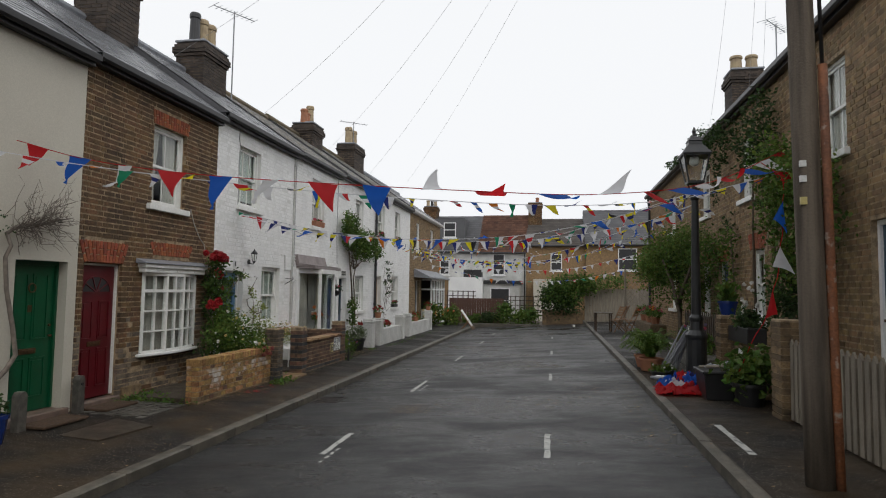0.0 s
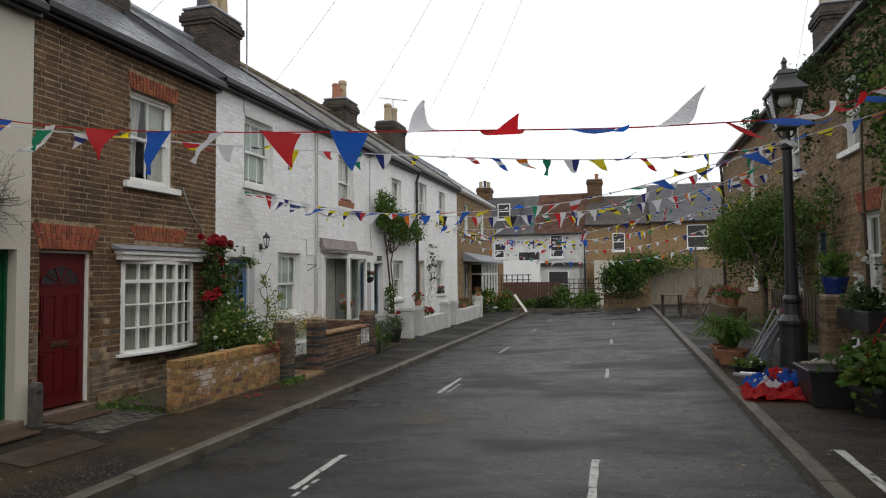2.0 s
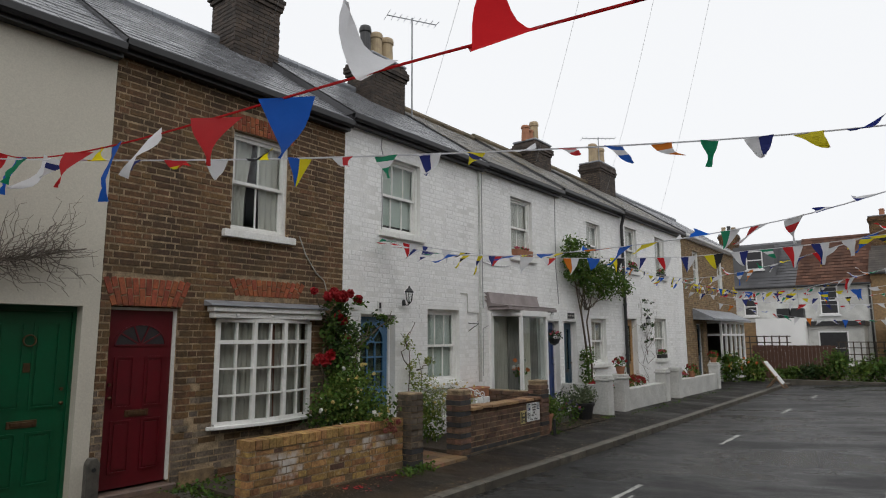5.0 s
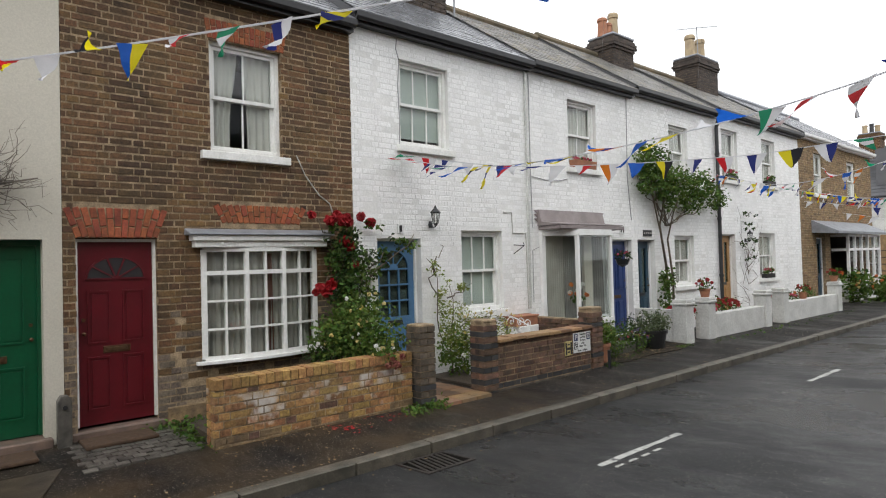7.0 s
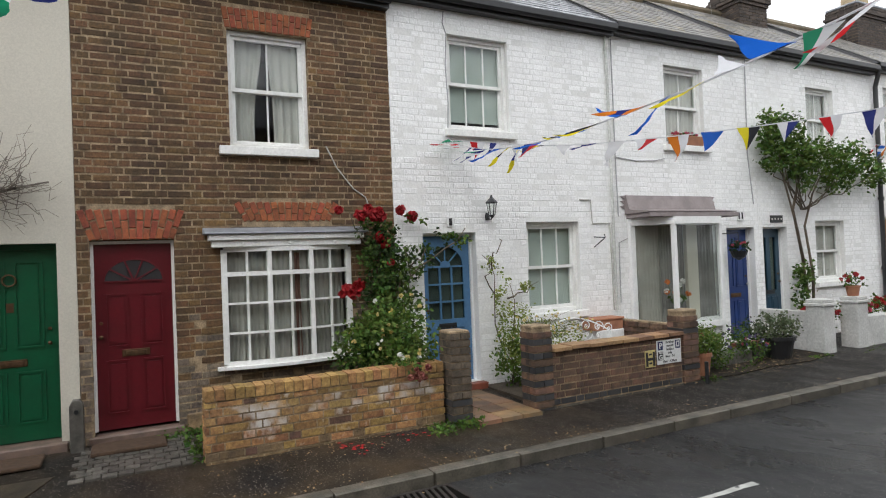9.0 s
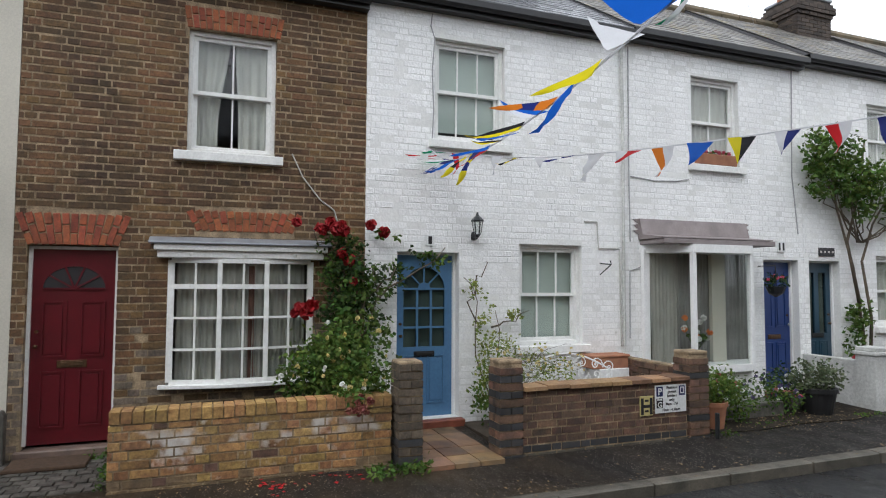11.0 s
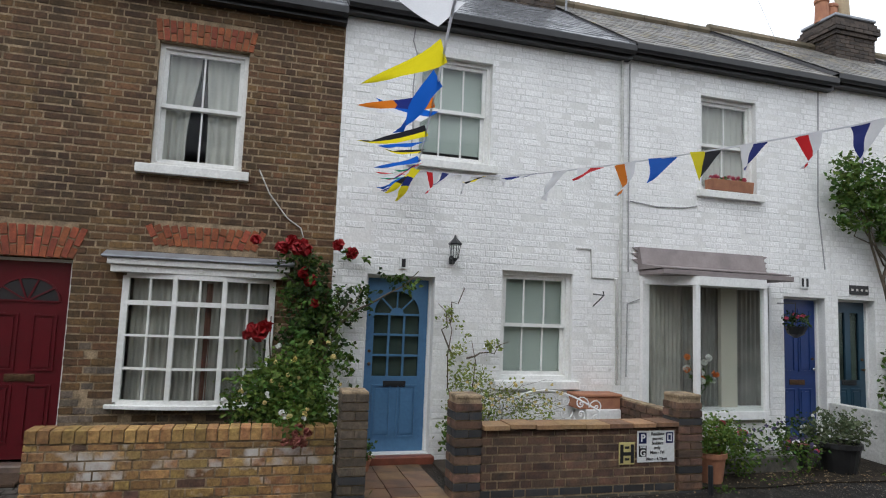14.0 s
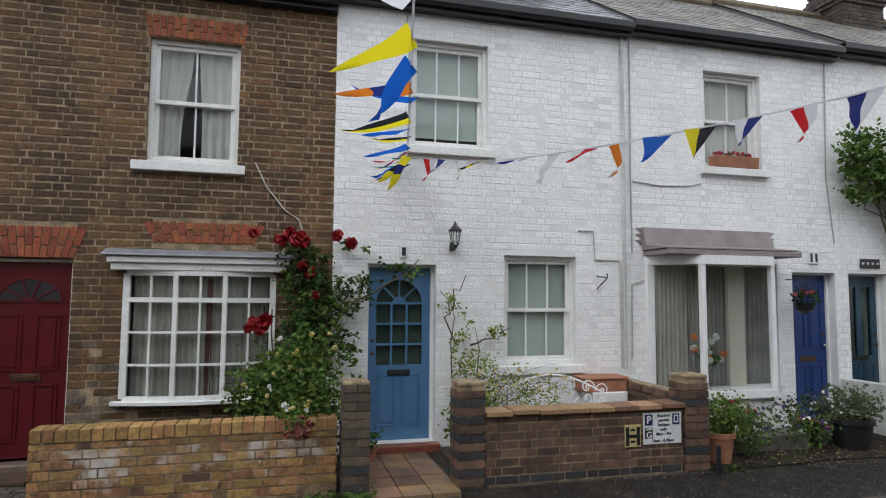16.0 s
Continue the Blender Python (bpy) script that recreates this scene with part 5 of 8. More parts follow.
bm = bmesh.new()
prism(bm, [(-5.6, 6.3, 0.02), (-5.0, 6.2, 0.02), (-4.9, 7.0, 0.02), (-5.6, 7.25, 0.02)], (0, 0, 0.022))
solo("paving_slab", bm, "brown_flag", "wet brown stone slab set in the footway", "paving slab", kind="structure")
bm = bmesh.new()
prism(bm, [(-6.34, 7.32, 0.03), (-6.34, 7.44, 0.03), (-6.34, 7.44, 0.5), (-6.34, 7.41, 0.55), (-6.34, 7.35, 0.55), (-6.34, 7.32, 0.5)], (0.1, 0, 0))
tp = solo("concrete_post", bm, "setts", "weathered grey concrete stub post by the doors", "post", bevel=0.006)
bm = bmesh.new()
prism(bm, [(-6.2, 6.24, 0.03), (-6.2, 6.37, 0.03), (-6.2, 6.37, 0.46), (-6.2, 6.34, 0.51), (-6.2, 6.27, 0.51), (-6.2, 6.24, 0.46)], (0.1, 0, 0))
solo("concrete_post", bm, "setts", "dark weathered stub post beside the green door", "post", bevel=0.006)
part("post_disc", (lambda b: (tube(b, [(-6.242, 7.38, 0.44), (-6.232, 7.38, 0.44)], 0.022, 10), b)[1])(bmesh.new()), "black_iron", tp)

# drain grating and manhole
gr = thing("drain_grating", -3.7, 9.88, -0.09, "rusty iron gully grating against the kerb", "drain", kind="structure")


def on_road(pts, up):
    return [(x, y, ground_z(x) + up) for x, y in pts]


bm = bmesh.new()
prism(bm, on_road([(-3.9, 9.62), (-3.48, 9.62), (-3.48, 10.14), (-3.9, 10.14)], -0.03), (0, 0, 0.0325))
# near-black sheet paints the shade down in the gully, no hole is cut
M["drain_pit"] = mat("gully_shade", (0.008, 0.007, 0.006), (0.005, 0.005, 0.004), 8, (0.9, 0.98), 0.1, 40, spec=0.05)
part("grating_pit", bm, "drain_pit", gr)
for x0, x1, y0, y1 in ((-3.93, -3.89, 9.6, 10.16), (-3.49, -3.45, 9.6, 10.16), (-3.888, -3.492, 9.6, 9.63), (-3.888, -3.492, 10.13, 10.16)):
    bm = bmesh.new()
    prism(bm, on_road([(x0, y0), (x1, y0), (x1, y1), (x0, y1)], -0.02), (0, 0, 0.03))
    part("grating_frame", bm, "iron_cover", gr)
for i in range(8):
    y = 9.635 + i * 0.054
    bm = bmesh.new()
    prism(bm, on_road([(-3.888, y + 0.07), (-3.492, y), (-3.492, y + 0.024), (-3.888, y + 0.094)], -0.02), (0, 0, 0.029))
    part("grating_bar", bm, "iron_cover", gr)
bm = bmesh.new()
prism(bm, [(-2.35, 8.7, ground_z(-2.35) - 0.01), (-1.85, 8.7, ground_z(-1.85) - 0.01), (-1.85, 9.35, ground_z(-1.85) - 0.01), (-2.35, 9.35, ground_z(-2.35) - 0.01)], (0, 0, 0.015))
solo("manhole_cover", bm, "iron_cover", "worn square iron manhole cover in the road", "manhole", kind="structure", bevel=0.004)


# ---- climbing rose and honeysuckle beside the bow window ----
def rose_bush():
    t = thing("climbing_rose", -6.2, 10.4, 0.09, "climbing red rose with honeysuckle over the yellow wall", "climbing plant")
    rng = random.Random(12)
    for a, b in (((-6.2, 10.45, 0.09), (-6.25, 10.5, 2.1)), ((-6.2, 10.5, 0.09), (-6.2, 10.85, 1.9)), ((-6.15, 10.4, 0.09), (-6.1, 10.2, 1.6)), ((-6.25, 10.7, 1.5), (-6.3, 11.75, 2.15)), ((-6.25, 10.6, 1.3), (-6.15, 11.1, 1.9)), ((-6.3, 10.5, 1.9), (-6.3, 10.2, 2.35))):
        branch(t, wander(rng, a, b), 0.016, 0.006)
    leaves("rose_foliage", t, "leaf", cloud_pts(rng, [(-6.2, 10.55, 1.9, 0.16, 0.26, 0.4), (-6.2, 10.65, 1.4, 0.18, 0.3, 0.35), (-6.25, 11.0, 1.8, 0.1, 0.3, 0.2), (-6.28, 11.5, 2.0, 0.08, 0.3, 0.12), (-6.2, 10.4, 2.2, 0.12, 0.2, 0.15), (-6.25, 10.95, 1.25, 0.08, 0.2, 0.25), (-6.3, 11.0, 2.25, 0.05, 0.2, 0.1), (-6.2, 10.5, 1.65, 0.16, 0.22, 0.5)], 1250), 0.065, rng)
    # darker leaf colour paints the shade inside the rose
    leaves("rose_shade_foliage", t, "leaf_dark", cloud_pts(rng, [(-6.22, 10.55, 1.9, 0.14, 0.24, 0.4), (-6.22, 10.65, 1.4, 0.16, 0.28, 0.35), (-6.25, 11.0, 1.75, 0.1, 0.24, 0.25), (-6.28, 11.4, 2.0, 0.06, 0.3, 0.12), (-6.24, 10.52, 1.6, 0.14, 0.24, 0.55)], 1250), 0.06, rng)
    leaves("honeysuckle_foliage", t, "leaf", cloud_pts(rng, [(-5.8, 10.42, 0.88, 0.36, 0.42, 0.3), (-5.55, 10.55, 0.72, 0.3, 0.32, 0.22), (-5.85, 10.12, 0.76, 0.26, 0.28, 0.22), (-6.0, 10.6, 1.12, 0.22, 0.26, 0.22), (-5.25, 10.45, 0.66, 0.14, 0.2, 0.16), (-6.0, 10.4, 1.02, 0.25, 0.32, 0.2)], 3600), 0.055, rng)
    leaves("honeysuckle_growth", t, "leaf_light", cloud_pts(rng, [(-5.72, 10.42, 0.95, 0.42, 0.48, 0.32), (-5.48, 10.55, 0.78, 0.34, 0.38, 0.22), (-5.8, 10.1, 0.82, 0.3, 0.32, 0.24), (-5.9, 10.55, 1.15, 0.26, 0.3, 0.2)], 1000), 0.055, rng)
    # darker leaves give the honeysuckle a painted shaded heart
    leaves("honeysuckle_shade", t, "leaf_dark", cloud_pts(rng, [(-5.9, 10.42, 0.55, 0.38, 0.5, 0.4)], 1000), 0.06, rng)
    for p in ((-6.05, 10.42, 2.3), (-6.1, 10.36, 2.36), (-6.02, 10.46, 2.34), (-6.12, 10.26, 2.3), (-6.05, 10.5, 2.28), (-5.98, 10.03, 1.48), (-5.95, 10.1, 1.44), (-6.0, 9.98, 1.42), (-6.15, 10.58, 1.98), (-6.15, 10.5, 2.05), (-6.3, 10.85, 2.38), (-6.1, 10.0, 2.36), (-6.1, 10.62, 1.75), (-6.28, 11.0, 2.3), (-5.9, 10.15, 1.5)):
        bloom(t, "rose", p, rng.uniform(0.05, 0.09), rng, "rose_bloom", 24, "full crimson rose")
    for _ in range(9):
        bloom(t, "faded_flower", (-5.1 + rng.gauss(0, 0.06), 10.5 + rng.gauss(0, 0.1), 0.6 + rng.gauss(0, 0.07)), 0.04, rng, "faded_bloom", 10)
    for _ in range(38):
        b = rng.choice(((-5.8, 10.42, 0.88, 0.42, 0.48, 0.34), (-5.55, 10.55, 0.72, 0.36, 0.38, 0.25), (-5.85, 10.12, 0.76, 0.32, 0.34, 0.27), (-5.95, 10.52, 1.15, 0.32, 0.4, 0.28)))
        d = Vector((abs(rng.gauss(0.6, 0.5)), rng.gauss(-0.1, 0.7), rng.gauss(0.3, 0.6))).normalized()
        bloom(t, rng.choice(("cream_flower", "cream_flower", "cream_flower", "white_flower")), [b[i] + d[i] * b[3 + i] for i in range(3)], rng.uniform(0.02, 0.034), rng, "honeysuckle_bloom", 7)


rose_bush()


def thin_climber():
    t = thing("climbing_plant", -6.25, 12.3, 0.07, "straggly yellow-green climber between door and window", "climbing plant")
    rng = random.Random(14)
    for a, b in (((-6.2, 12.3, 0.07), (-6.33, 12.1, 1.75)), ((-6.2, 12.35, 0.07), (-6.3, 12.4, 1.4)), ((-6.3, 12.2, 1.2), (-6.33, 12.0, 1.8)), ((-6.3, 12.35, 1.2), (-6.28, 12.85, 1.4)), ((-6.33, 12.15, 1.6), (-6.35, 12.3, 2.0))):
        branch(t, wander(rng, a, b), 0.012, 0.004)
    for _ in range(26):
        y = rng.uniform(12.2, 13.4)
        branch(t, wander(rng, (-6.1, 12.4, rng.uniform(0.4, 0.8)), (-5.8 + rng.gauss(0, 0.15), y, rng.uniform(0.55, 1.05)), 5, 0.05), 0.003, 0.002, name="tendril", sides=3)
    leaves("climber_foliage", t, "pale_leaf", cloud_pts(rng, [(-6.3, 12.1, 1.65, 0.06, 0.12, 0.16), (-6.27, 12.25, 1.2, 0.08, 0.14, 0.4), (-6.2, 12.3, 0.8, 0.12, 0.2, 0.35), (-6.28, 12.7, 1.35, 0.05, 0.16, 0.06)], 620), 0.045, rng)
    leaves("lower_foliage", t, "leaf_light", cloud_pts(rng, [(-6.1, 12.25, 0.45, 0.16, 0.2, 0.4), (-6.05, 12.45, 0.35, 0.18, 0.2, 0.3)], 700), 0.06, rng, droop=-0.8)
    leaves("pale_foliage", t, "pale_leaf", cloud_pts(rng, [(-5.9, 12.6, 0.75, 0.2, 0.35, 0.2), (-5.9, 13.0, 0.7, 0.2, 0.3, 0.15), (-6.0, 12.35, 0.6, 0.2, 0.3, 0.3), (-6.1, 12.4, 0.9, 0.15, 0.25, 0.3)], 1500), 0.036, rng)
    for _ in range(45):
        bloom(t, "cream_flower", (-5.75 + rng.gauss(0, 0.1), rng.uniform(12.2, 13.3), rng.uniform(0.7, 1.0)), 0.02, rng, "small_bloom", 6)


thin_climber()


def wall_tree():
    """The shrub trained up the white wall beside the slate blue door."""
    t = thing("wall_shrub", -6.3, 18.9, 0.06, "tall leafy climber trained up the white brick front", "climbing plant")
    rng = random.Random(15)
    for pts in ([(-6.25, 18.75, 0.06), (-6.3, 18.8, 1.0), (-6.32, 18.65, 2.0), (-6.3, 18.3, 2.9), (-6.3, 18.15, 3.7)], [(-6.25, 18.85, 0.06), (-6.3, 19.0, 1.2), (-6.32, 18.85, 2.1), (-6.3, 19.1, 2.7), (-6.3, 19.6, 3.3)], [(-6.3, 18.75, 1.4), (-6.3, 18.5, 2.4), (-6.28, 18.75, 3.1), (-6.25, 18.9, 4.0)]):
        branch(t, [Vector(p) for p in pts], 0.03, 0.012)
    crown = [(-6.2, 17.72, 3.8, 0.1, 0.24, 0.34), (-6.2, 17.78, 3.3, 0.1, 0.2, 0.3), (-6.2, 18.3, 3.8, 0.16, 0.5, 0.38), (-6.2, 17.9, 3.75, 0.12, 0.32, 0.36), (-6.2, 18.0, 3.35, 0.14, 0.42, 0.34), (-6.2, 18.6, 3.4, 0.16, 0.5, 0.4), (-6.15, 19.1, 3.35, 0.2, 0.6, 0.38), (-6.15, 20.1, 3.35, 0.2, 0.6, 0.32), (-6.15, 20.8, 3.1, 0.18, 0.45, 0.28), (-6.2, 19.7, 2.95, 0.16, 0.5, 0.22), (-6.2, 18.6, 2.95, 0.14, 0.35, 0.2)]
    low = [(-6.25, 18.7, 1.25, 0.12, 0.22, 0.25), (-6.25, 18.55, 0.85, 0.14, 0.22, 0.25)]
    leaves("shrub_foliage", t, "leaf", cloud_pts(rng, crown + low, 4400), 0.075, rng)
    leaves("shrub_growth", t, "leaf_light", cloud_pts(rng, crown, 1300), 0.065, rng)
    for b in crown:
        branch(t, wander(rng, (-6.3, 18.8 + rng.uniform(-0.1, 0.2), 2.4), (b[0], b[1], b[2]), 6, 0.06), 0.014, 0.005)


wall_tree()


def bare_shrub():
    t = thing("bare_climber", -6.3, 6.2, 0.06, "bare twiggy climber against the cream wall", "climbing plant")
    rng = random.Random(16)
    trunk = [Vector((-6.36, y, z)) for y, z in ((5.85, 0.06), (6.06, 0.55), (6.3, 0.76), (6.42, 0.92), (6.35, 1.27), (6.24, 1.7), (6.2, 2.08), (6.27, 2.22), (6.2, 2.36), (6.35, 2.46), (6.65, 2.5), (6.95, 2.6), (7.2, 2.66))]
    branch(t, trunk[:9], 0.034, 0.022, "twig")
    branch(t, trunk[8:], 0.022, 0.008, "twig", "limb")
    for _ in range(85):
        f = rng.uniform(0, 0.75)
        a = Vector((-6.34, 6.22 + f * 0.95, 2.4 + f * 0.25 + rng.uniform(-0.03, 0.03)))
        b = a + Vector((rng.uniform(0.0, 0.15), rng.uniform(-0.12, 0.55), rng.uniform(-0.4, 0.65)))
        b.y = min(b.y, 7.38)
        branch(t, wander(rng, a, b, 6, 0.04), 0.0055, 0.002, "twig", "twig", 3)
    leaves("sparse_foliage", t, "leaf_dark", cloud_pts(rng, [(-6.3, 6.2, 2.5, 0.08, 0.5, 0.3), (-6.3, 6.0, 0.6, 0.08, 0.14, 0.2)], 60), 0.04, rng)


bare_shrub()


def weeds(y0, y1, x, w, n, seed, size=0.05):
    t = thing("weeds", x, (y0 + y1) / 2, 0.02, "low green weeds along the foot of the wall", "weeds", "weeds in the footway")
    rng = random.Random(seed)
    leaves("weed_foliage", t, "leaf", [(x + rng.gauss(0, w), rng.uniform(y0, y1), 0.03 + abs(rng.gauss(0, 0.8 * size))) for _ in range(n)], size, rng, droop=-0.1)


weeds(8.1, 8.85, -6.27, 0.06, 320, 21)
weeds(8.3, 8.9, -6.05, 0.16, 260, 22)
weeds(8.32, 8.42, -5.6, 0.2, 90, 27)
weeds(10.5, 11.1, -4.93, 0.08, 240, 23)
weeds(14.5, 14.8, -5.0, 0.05, 60, 24, 0.035)
weeds(15.3, 16.0, -5.25, 0.1, 70, 25, 0.035)
weeds(17.0, 17.5, -5.15, 0.06, 60, 28, 0.035)
weeds(18.0, 26.5, -4.95, 0.08, 120, 26)
bm = bmesh.new()
rng = random.Random(2)
for _ in range(34):
    x, y = rng.gauss(-4.95, 0.1), rng.choice((rng.gauss(9.75, 0.12), rng.gauss(10.35, 0.2)))
    s = rng.uniform(0.012, 0.026)
    a = rng.uniform(0, 6.28)
    poly(bm, [(x + s * math.cos(a + k), y + s * math.sin(a + k), 0.03 + 0.004 * (k % 2)) for k in (0, 1.6, 3.1, 4.7)])
solo("fallen_petals", bm, "rose", "fallen red rose petals on the wet footway", "petals", kind="stuff")
bm = bmesh.new()
for _ in range(420):
    x, y = rng.choice((rng.uniform(-5.0, -3.6), rng.uniform(1.0, 2.6))), rng.uniform(3, 26)
    z = (ground_z(x) if -3.95 < x < 1.43 else (0.012 if x < 0 else 0.32)) + 0.008
    s = rng.uniform(0.008, 0.022)
    a = rng.uniform(0, 6.28)
    poly(bm, [(x + s * math.cos(a + k), y + s * math.sin(a + k) * 0.6, z + 0.003 * (k % 2)) for k in (0, 1.6, 3.1, 4.7)])
for cx, cy, rx, ry, n in ((-2.1, 9.02, 0.4, 0.35, 160), (1.15, 8.5, 0.2, 2.6, 200), (0.6, 10.6, 0.5, 1.2, 160), (-4.15, 11.0, 0.14, 5.0, 260), (-5.0, 9.6, 0.2, 1.6, 160), (-5.25, 15.9, 0.4, 1.3, 420)):
    for _ in range(n):
        x, y = cx + rng.gauss(0, 0.6) * rx, cy + rng.gauss(0, 0.6) * ry
        z = (ground_z(x) if -3.95 < x < 1.43 else (0.01 + (-4.09 - x) * 0.024 + (0.012 if x < -5.0 and y > 14.4 else 0.0) if x < 0 else 0.305)) + 0.009
        s, a = rng.uniform(0.006, 0.02), rng.uniform(0, 6.28)
        poly(bm, [(x + s * math.cos(a + k), y + s * math.sin(a + k) * 0.6, z + 0.003 * (k % 2)) for k in (0, 1.6, 3.1, 4.7)])
M["litter"] = mat("dead_leaf_litter", (0.2, 0.12, 0.05), (0.3, 0.22, 0.12), 9, (0.5, 0.7), 0.1, 60, "island", 0.4)
solo("leaf_litter", bm, "litter", "small dead leaves scattered along the kerbs", "leaf litter", kind="stuff")

# ---- box bay of the second white house ----
h, w = HOUSES[1]
us, dep, zb, zt = (14.62, 14.95, 16.05, 16.4), 0.5, 0.62, 2.2
for u, d, wd in ((14.7, 0.075, 0.05), (15.13, dep, 0.03), (16.12, dep, 0.03), (16.6, 0.07, 0.025)):
    bm = bmesh.new()
    LEFT.box(bm, u - wd, u + wd, d - 0.07, d, zb, zt)
    if u < 14.7:
        bay = part("window", bm, "white_trim", h, "white framed box bay with large panes", bevel=0.004)
    else:
        part("mullion", bm, "white_trim", bay, bevel=0.004)
plan = [(14.64, -0.02), (15.13, dep - 0.03), (16.12, dep - 0.03), (16.58, -0.02)]
for z0, z1 in ((zb - 0.06, zb + 0.03), (zt - 0.05, zt + 0.06)):
    bm = bmesh.new()
    prism(bm, [LEFT.P(u, d + 0.05, z0) for u, d in plan] + [LEFT.P(16.58, -0.1, z0), LEFT.P(14.64, -0.1, z0)], (0, 0, z1 - z0))
    part("bay_rail", bm, "white_trim", bay)
for (a, d0), (b, d1) in zip(plan, plan[1:]):
    bm = bmesh.new()
    prism(bm, [LEFT.P(a, d0, zb), LEFT.P(b, d1, zb), LEFT.P(b, d1, zt), LEFT.P(a, d0, zt)], (-0.005, 0, 0))
    part("pane", bm, "glass", bay).visible_shadow = False
bm = bmesh.new()
prism(bm, [LEFT.P(u, d - 0.02, 0.0) for u, d in plan] + [LEFT.P(16.58, -0.006, 0), LEFT.P(14.64, -0.006, 0)], (0, 0, zb - 0.06))
part("bay_base", bm, "white_render", bay)
bm = bmesh.new()
LEFT.box(bm, 14.64, 16.57, 0.004, 0.5, zt + 0.06, zt + 0.125)
part("bay_fascia", bm, "canopy_paint", bay, bevel=0.008)
bm = bmesh.new()
prism(bm, [LEFT.P(14.62, 0.004, 2.62), LEFT.P(14.62, 0.04, 2.62), LEFT.P(14.62, 0.1, 2.4), LEFT.P(14.62, 0.5, 2.345), LEFT.P(14.62, 0.5, 2.332), LEFT.P(14.62, 0.004, 2.332)], (0, 1.9, 0))
part("bay_canopy", bm, "canopy_paint", bay)
for k in range(3):
    for u, s in ((14.62, -1), (16.52, 1)):
        bm = bmesh.new()
        prism(bm, [LEFT.P(u, 0.004, 2.4 + k * 0.075), LEFT.P(u + s * 0.09, 0.004, 2.46 + k * 0.075), LEFT.P(u, 0.004, 2.47 + k * 0.075)], (0.012, 0, 0))
        part("flashing_step", bm, "canopy_paint", bay)
curtain(bay, LEFT, 14.76, 15.25, zb, zt, 0.06, "bow_curtain", 8)
curtain(bay, LEFT, 15.2, 15.72, zb, zt, 0.1, "grey_curtain", 9)
curtain(bay, LEFT, 16.0, 16.5, zb, zt, 0.03, "grey_curtain", 7)
bm = bmesh.new()
LEFT.box(bm, 15.74, 15.98, 0.1, 0.16, zb, zt)
part("inner_reveal", bm, "cream_render", bay)
vs = thing("flower_vase", LEFT.X(0.3), 15.3, zb + 0.03, "clear vase of orange and white flowers on the bay sill", "vase")
bm = bmesh.new()
lathe(bm, LEFT.X(0.3), 15.3, [(0.04, zb + 0.03), (0.05, zb + 0.1), (0.035, zb + 0.22), (0.05, zb + 0.26)], 14)
part("vase_body", bm, "glass", vs, smooth=True)
rng = random.Random(31)
for i in range(12):
    p = (LEFT.X(0.3) + rng.gauss(0, 0.06), 15.3 + rng.gauss(0, 0.14), zb + 0.5 + rng.gauss(0, 0.09))
    branch(vs, [(LEFT.X(0.3), 15.3, zb + 0.2), p], 0.004, 0.003, "leaf", "flower_stem", 3)
    bloom(vs, rng.choice(("orange_flower", "white_flower", "white_flower")), p, 0.045, rng)
leaves("vase_leaf", vs, "leaf", cloud_pts(rng, [(LEFT.X(0.3), 15.3, zb + 0.4, 0.08, 0.12, 0.1)], 60), 0.08, rng)

# ---- pots and troughs on the left ----
def pot(name, label, x, y, z, r, hh, material, category="plant pot", taper=0.72, rim=True):
    t = thing(name, x, y, z, label, category, "plant pots")
    bm = bmesh.new()
    pr = [(r * taper, z), (r * 0.97, z + hh * 0.86)]
    if rim:
        pr += [(r * 1.06, z + hh * 0.86), (r * 1.06, z + hh)]
    else:
        pr += [(r, z + hh)]
    pr += [(r * 0.9, z + hh), (r * 0.86, z + hh - 0.05)]
    lathe(bm, x, y, pr, 22)
    part("pot_body", bm, material, t, smooth=False)
    bm = bmesh.new()
    lathe(bm, x, y, [(r * 0.87, z + hh - 0.06), (r * 0.3, z + hh - 0.03)], 16)
    part("potting_soil", bm, "soil", t)
    return t


def planted(t, rng, material, blobs, n, size, blooms=(), name="pot_foliage"):
    leaves(name, t, material, cloud_pts(rng, blobs, n), size, rng)
    for mt, k, r in blooms:
        for _ in range(k):
            b = rng.choice(blobs)
            d = Vector((rng.gauss(0, 1), rng.gauss(0, 1), abs(rng.gauss(0, 1)))).normalized()
            bloom(t, mt, (b[0] + d.x * b[3], b[1] + d.y * b[4], b[2] + d.z * b[5]), r, rng, "bloom", 9)


rng = random.Random(50)
t = pot("plant_pot", "terracotta pot with a bushy green herb", -5.3, 14.76, 0.0, 0.165, 0.35, "clay")
planted(t, rng, "leaf_light", [(-5.3, 14.78, 0.5, 0.22, 0.27, 0.19), (-5.34, 14.95, 0.44, 0.2, 0.24, 0.15)], 1200, 0.045, (("pink_flower", 5, 0.025),))
tr = thing("planter_trough", -5.65, 15.6, 0.03, "grey stone trough of lavender and mixed flowers", "planter")
bm = bmesh.new()
bx(bm, -5.8, -5.5, 15.05, 16.15, 0.02, 0.22)
part("trough_body", bm, "setts", tr, bevel=0.015)
planted(tr, rng, "leaf", [(-5.4, 15.2, 0.3, 0.22, 0.28, 0.22), (-5.62, 15.25, 0.38, 0.22, 0.3, 0.22), (-5.6, 15.8, 0.34, 0.24, 0.38, 0.2), (-5.45, 16.1, 0.26, 0.2, 0.2, 0.18)], 1500, 0.045, (("pink_flower", 10, 0.03), ("white_flower", 8, 0.02), ("lavender", 40, 0.026)))
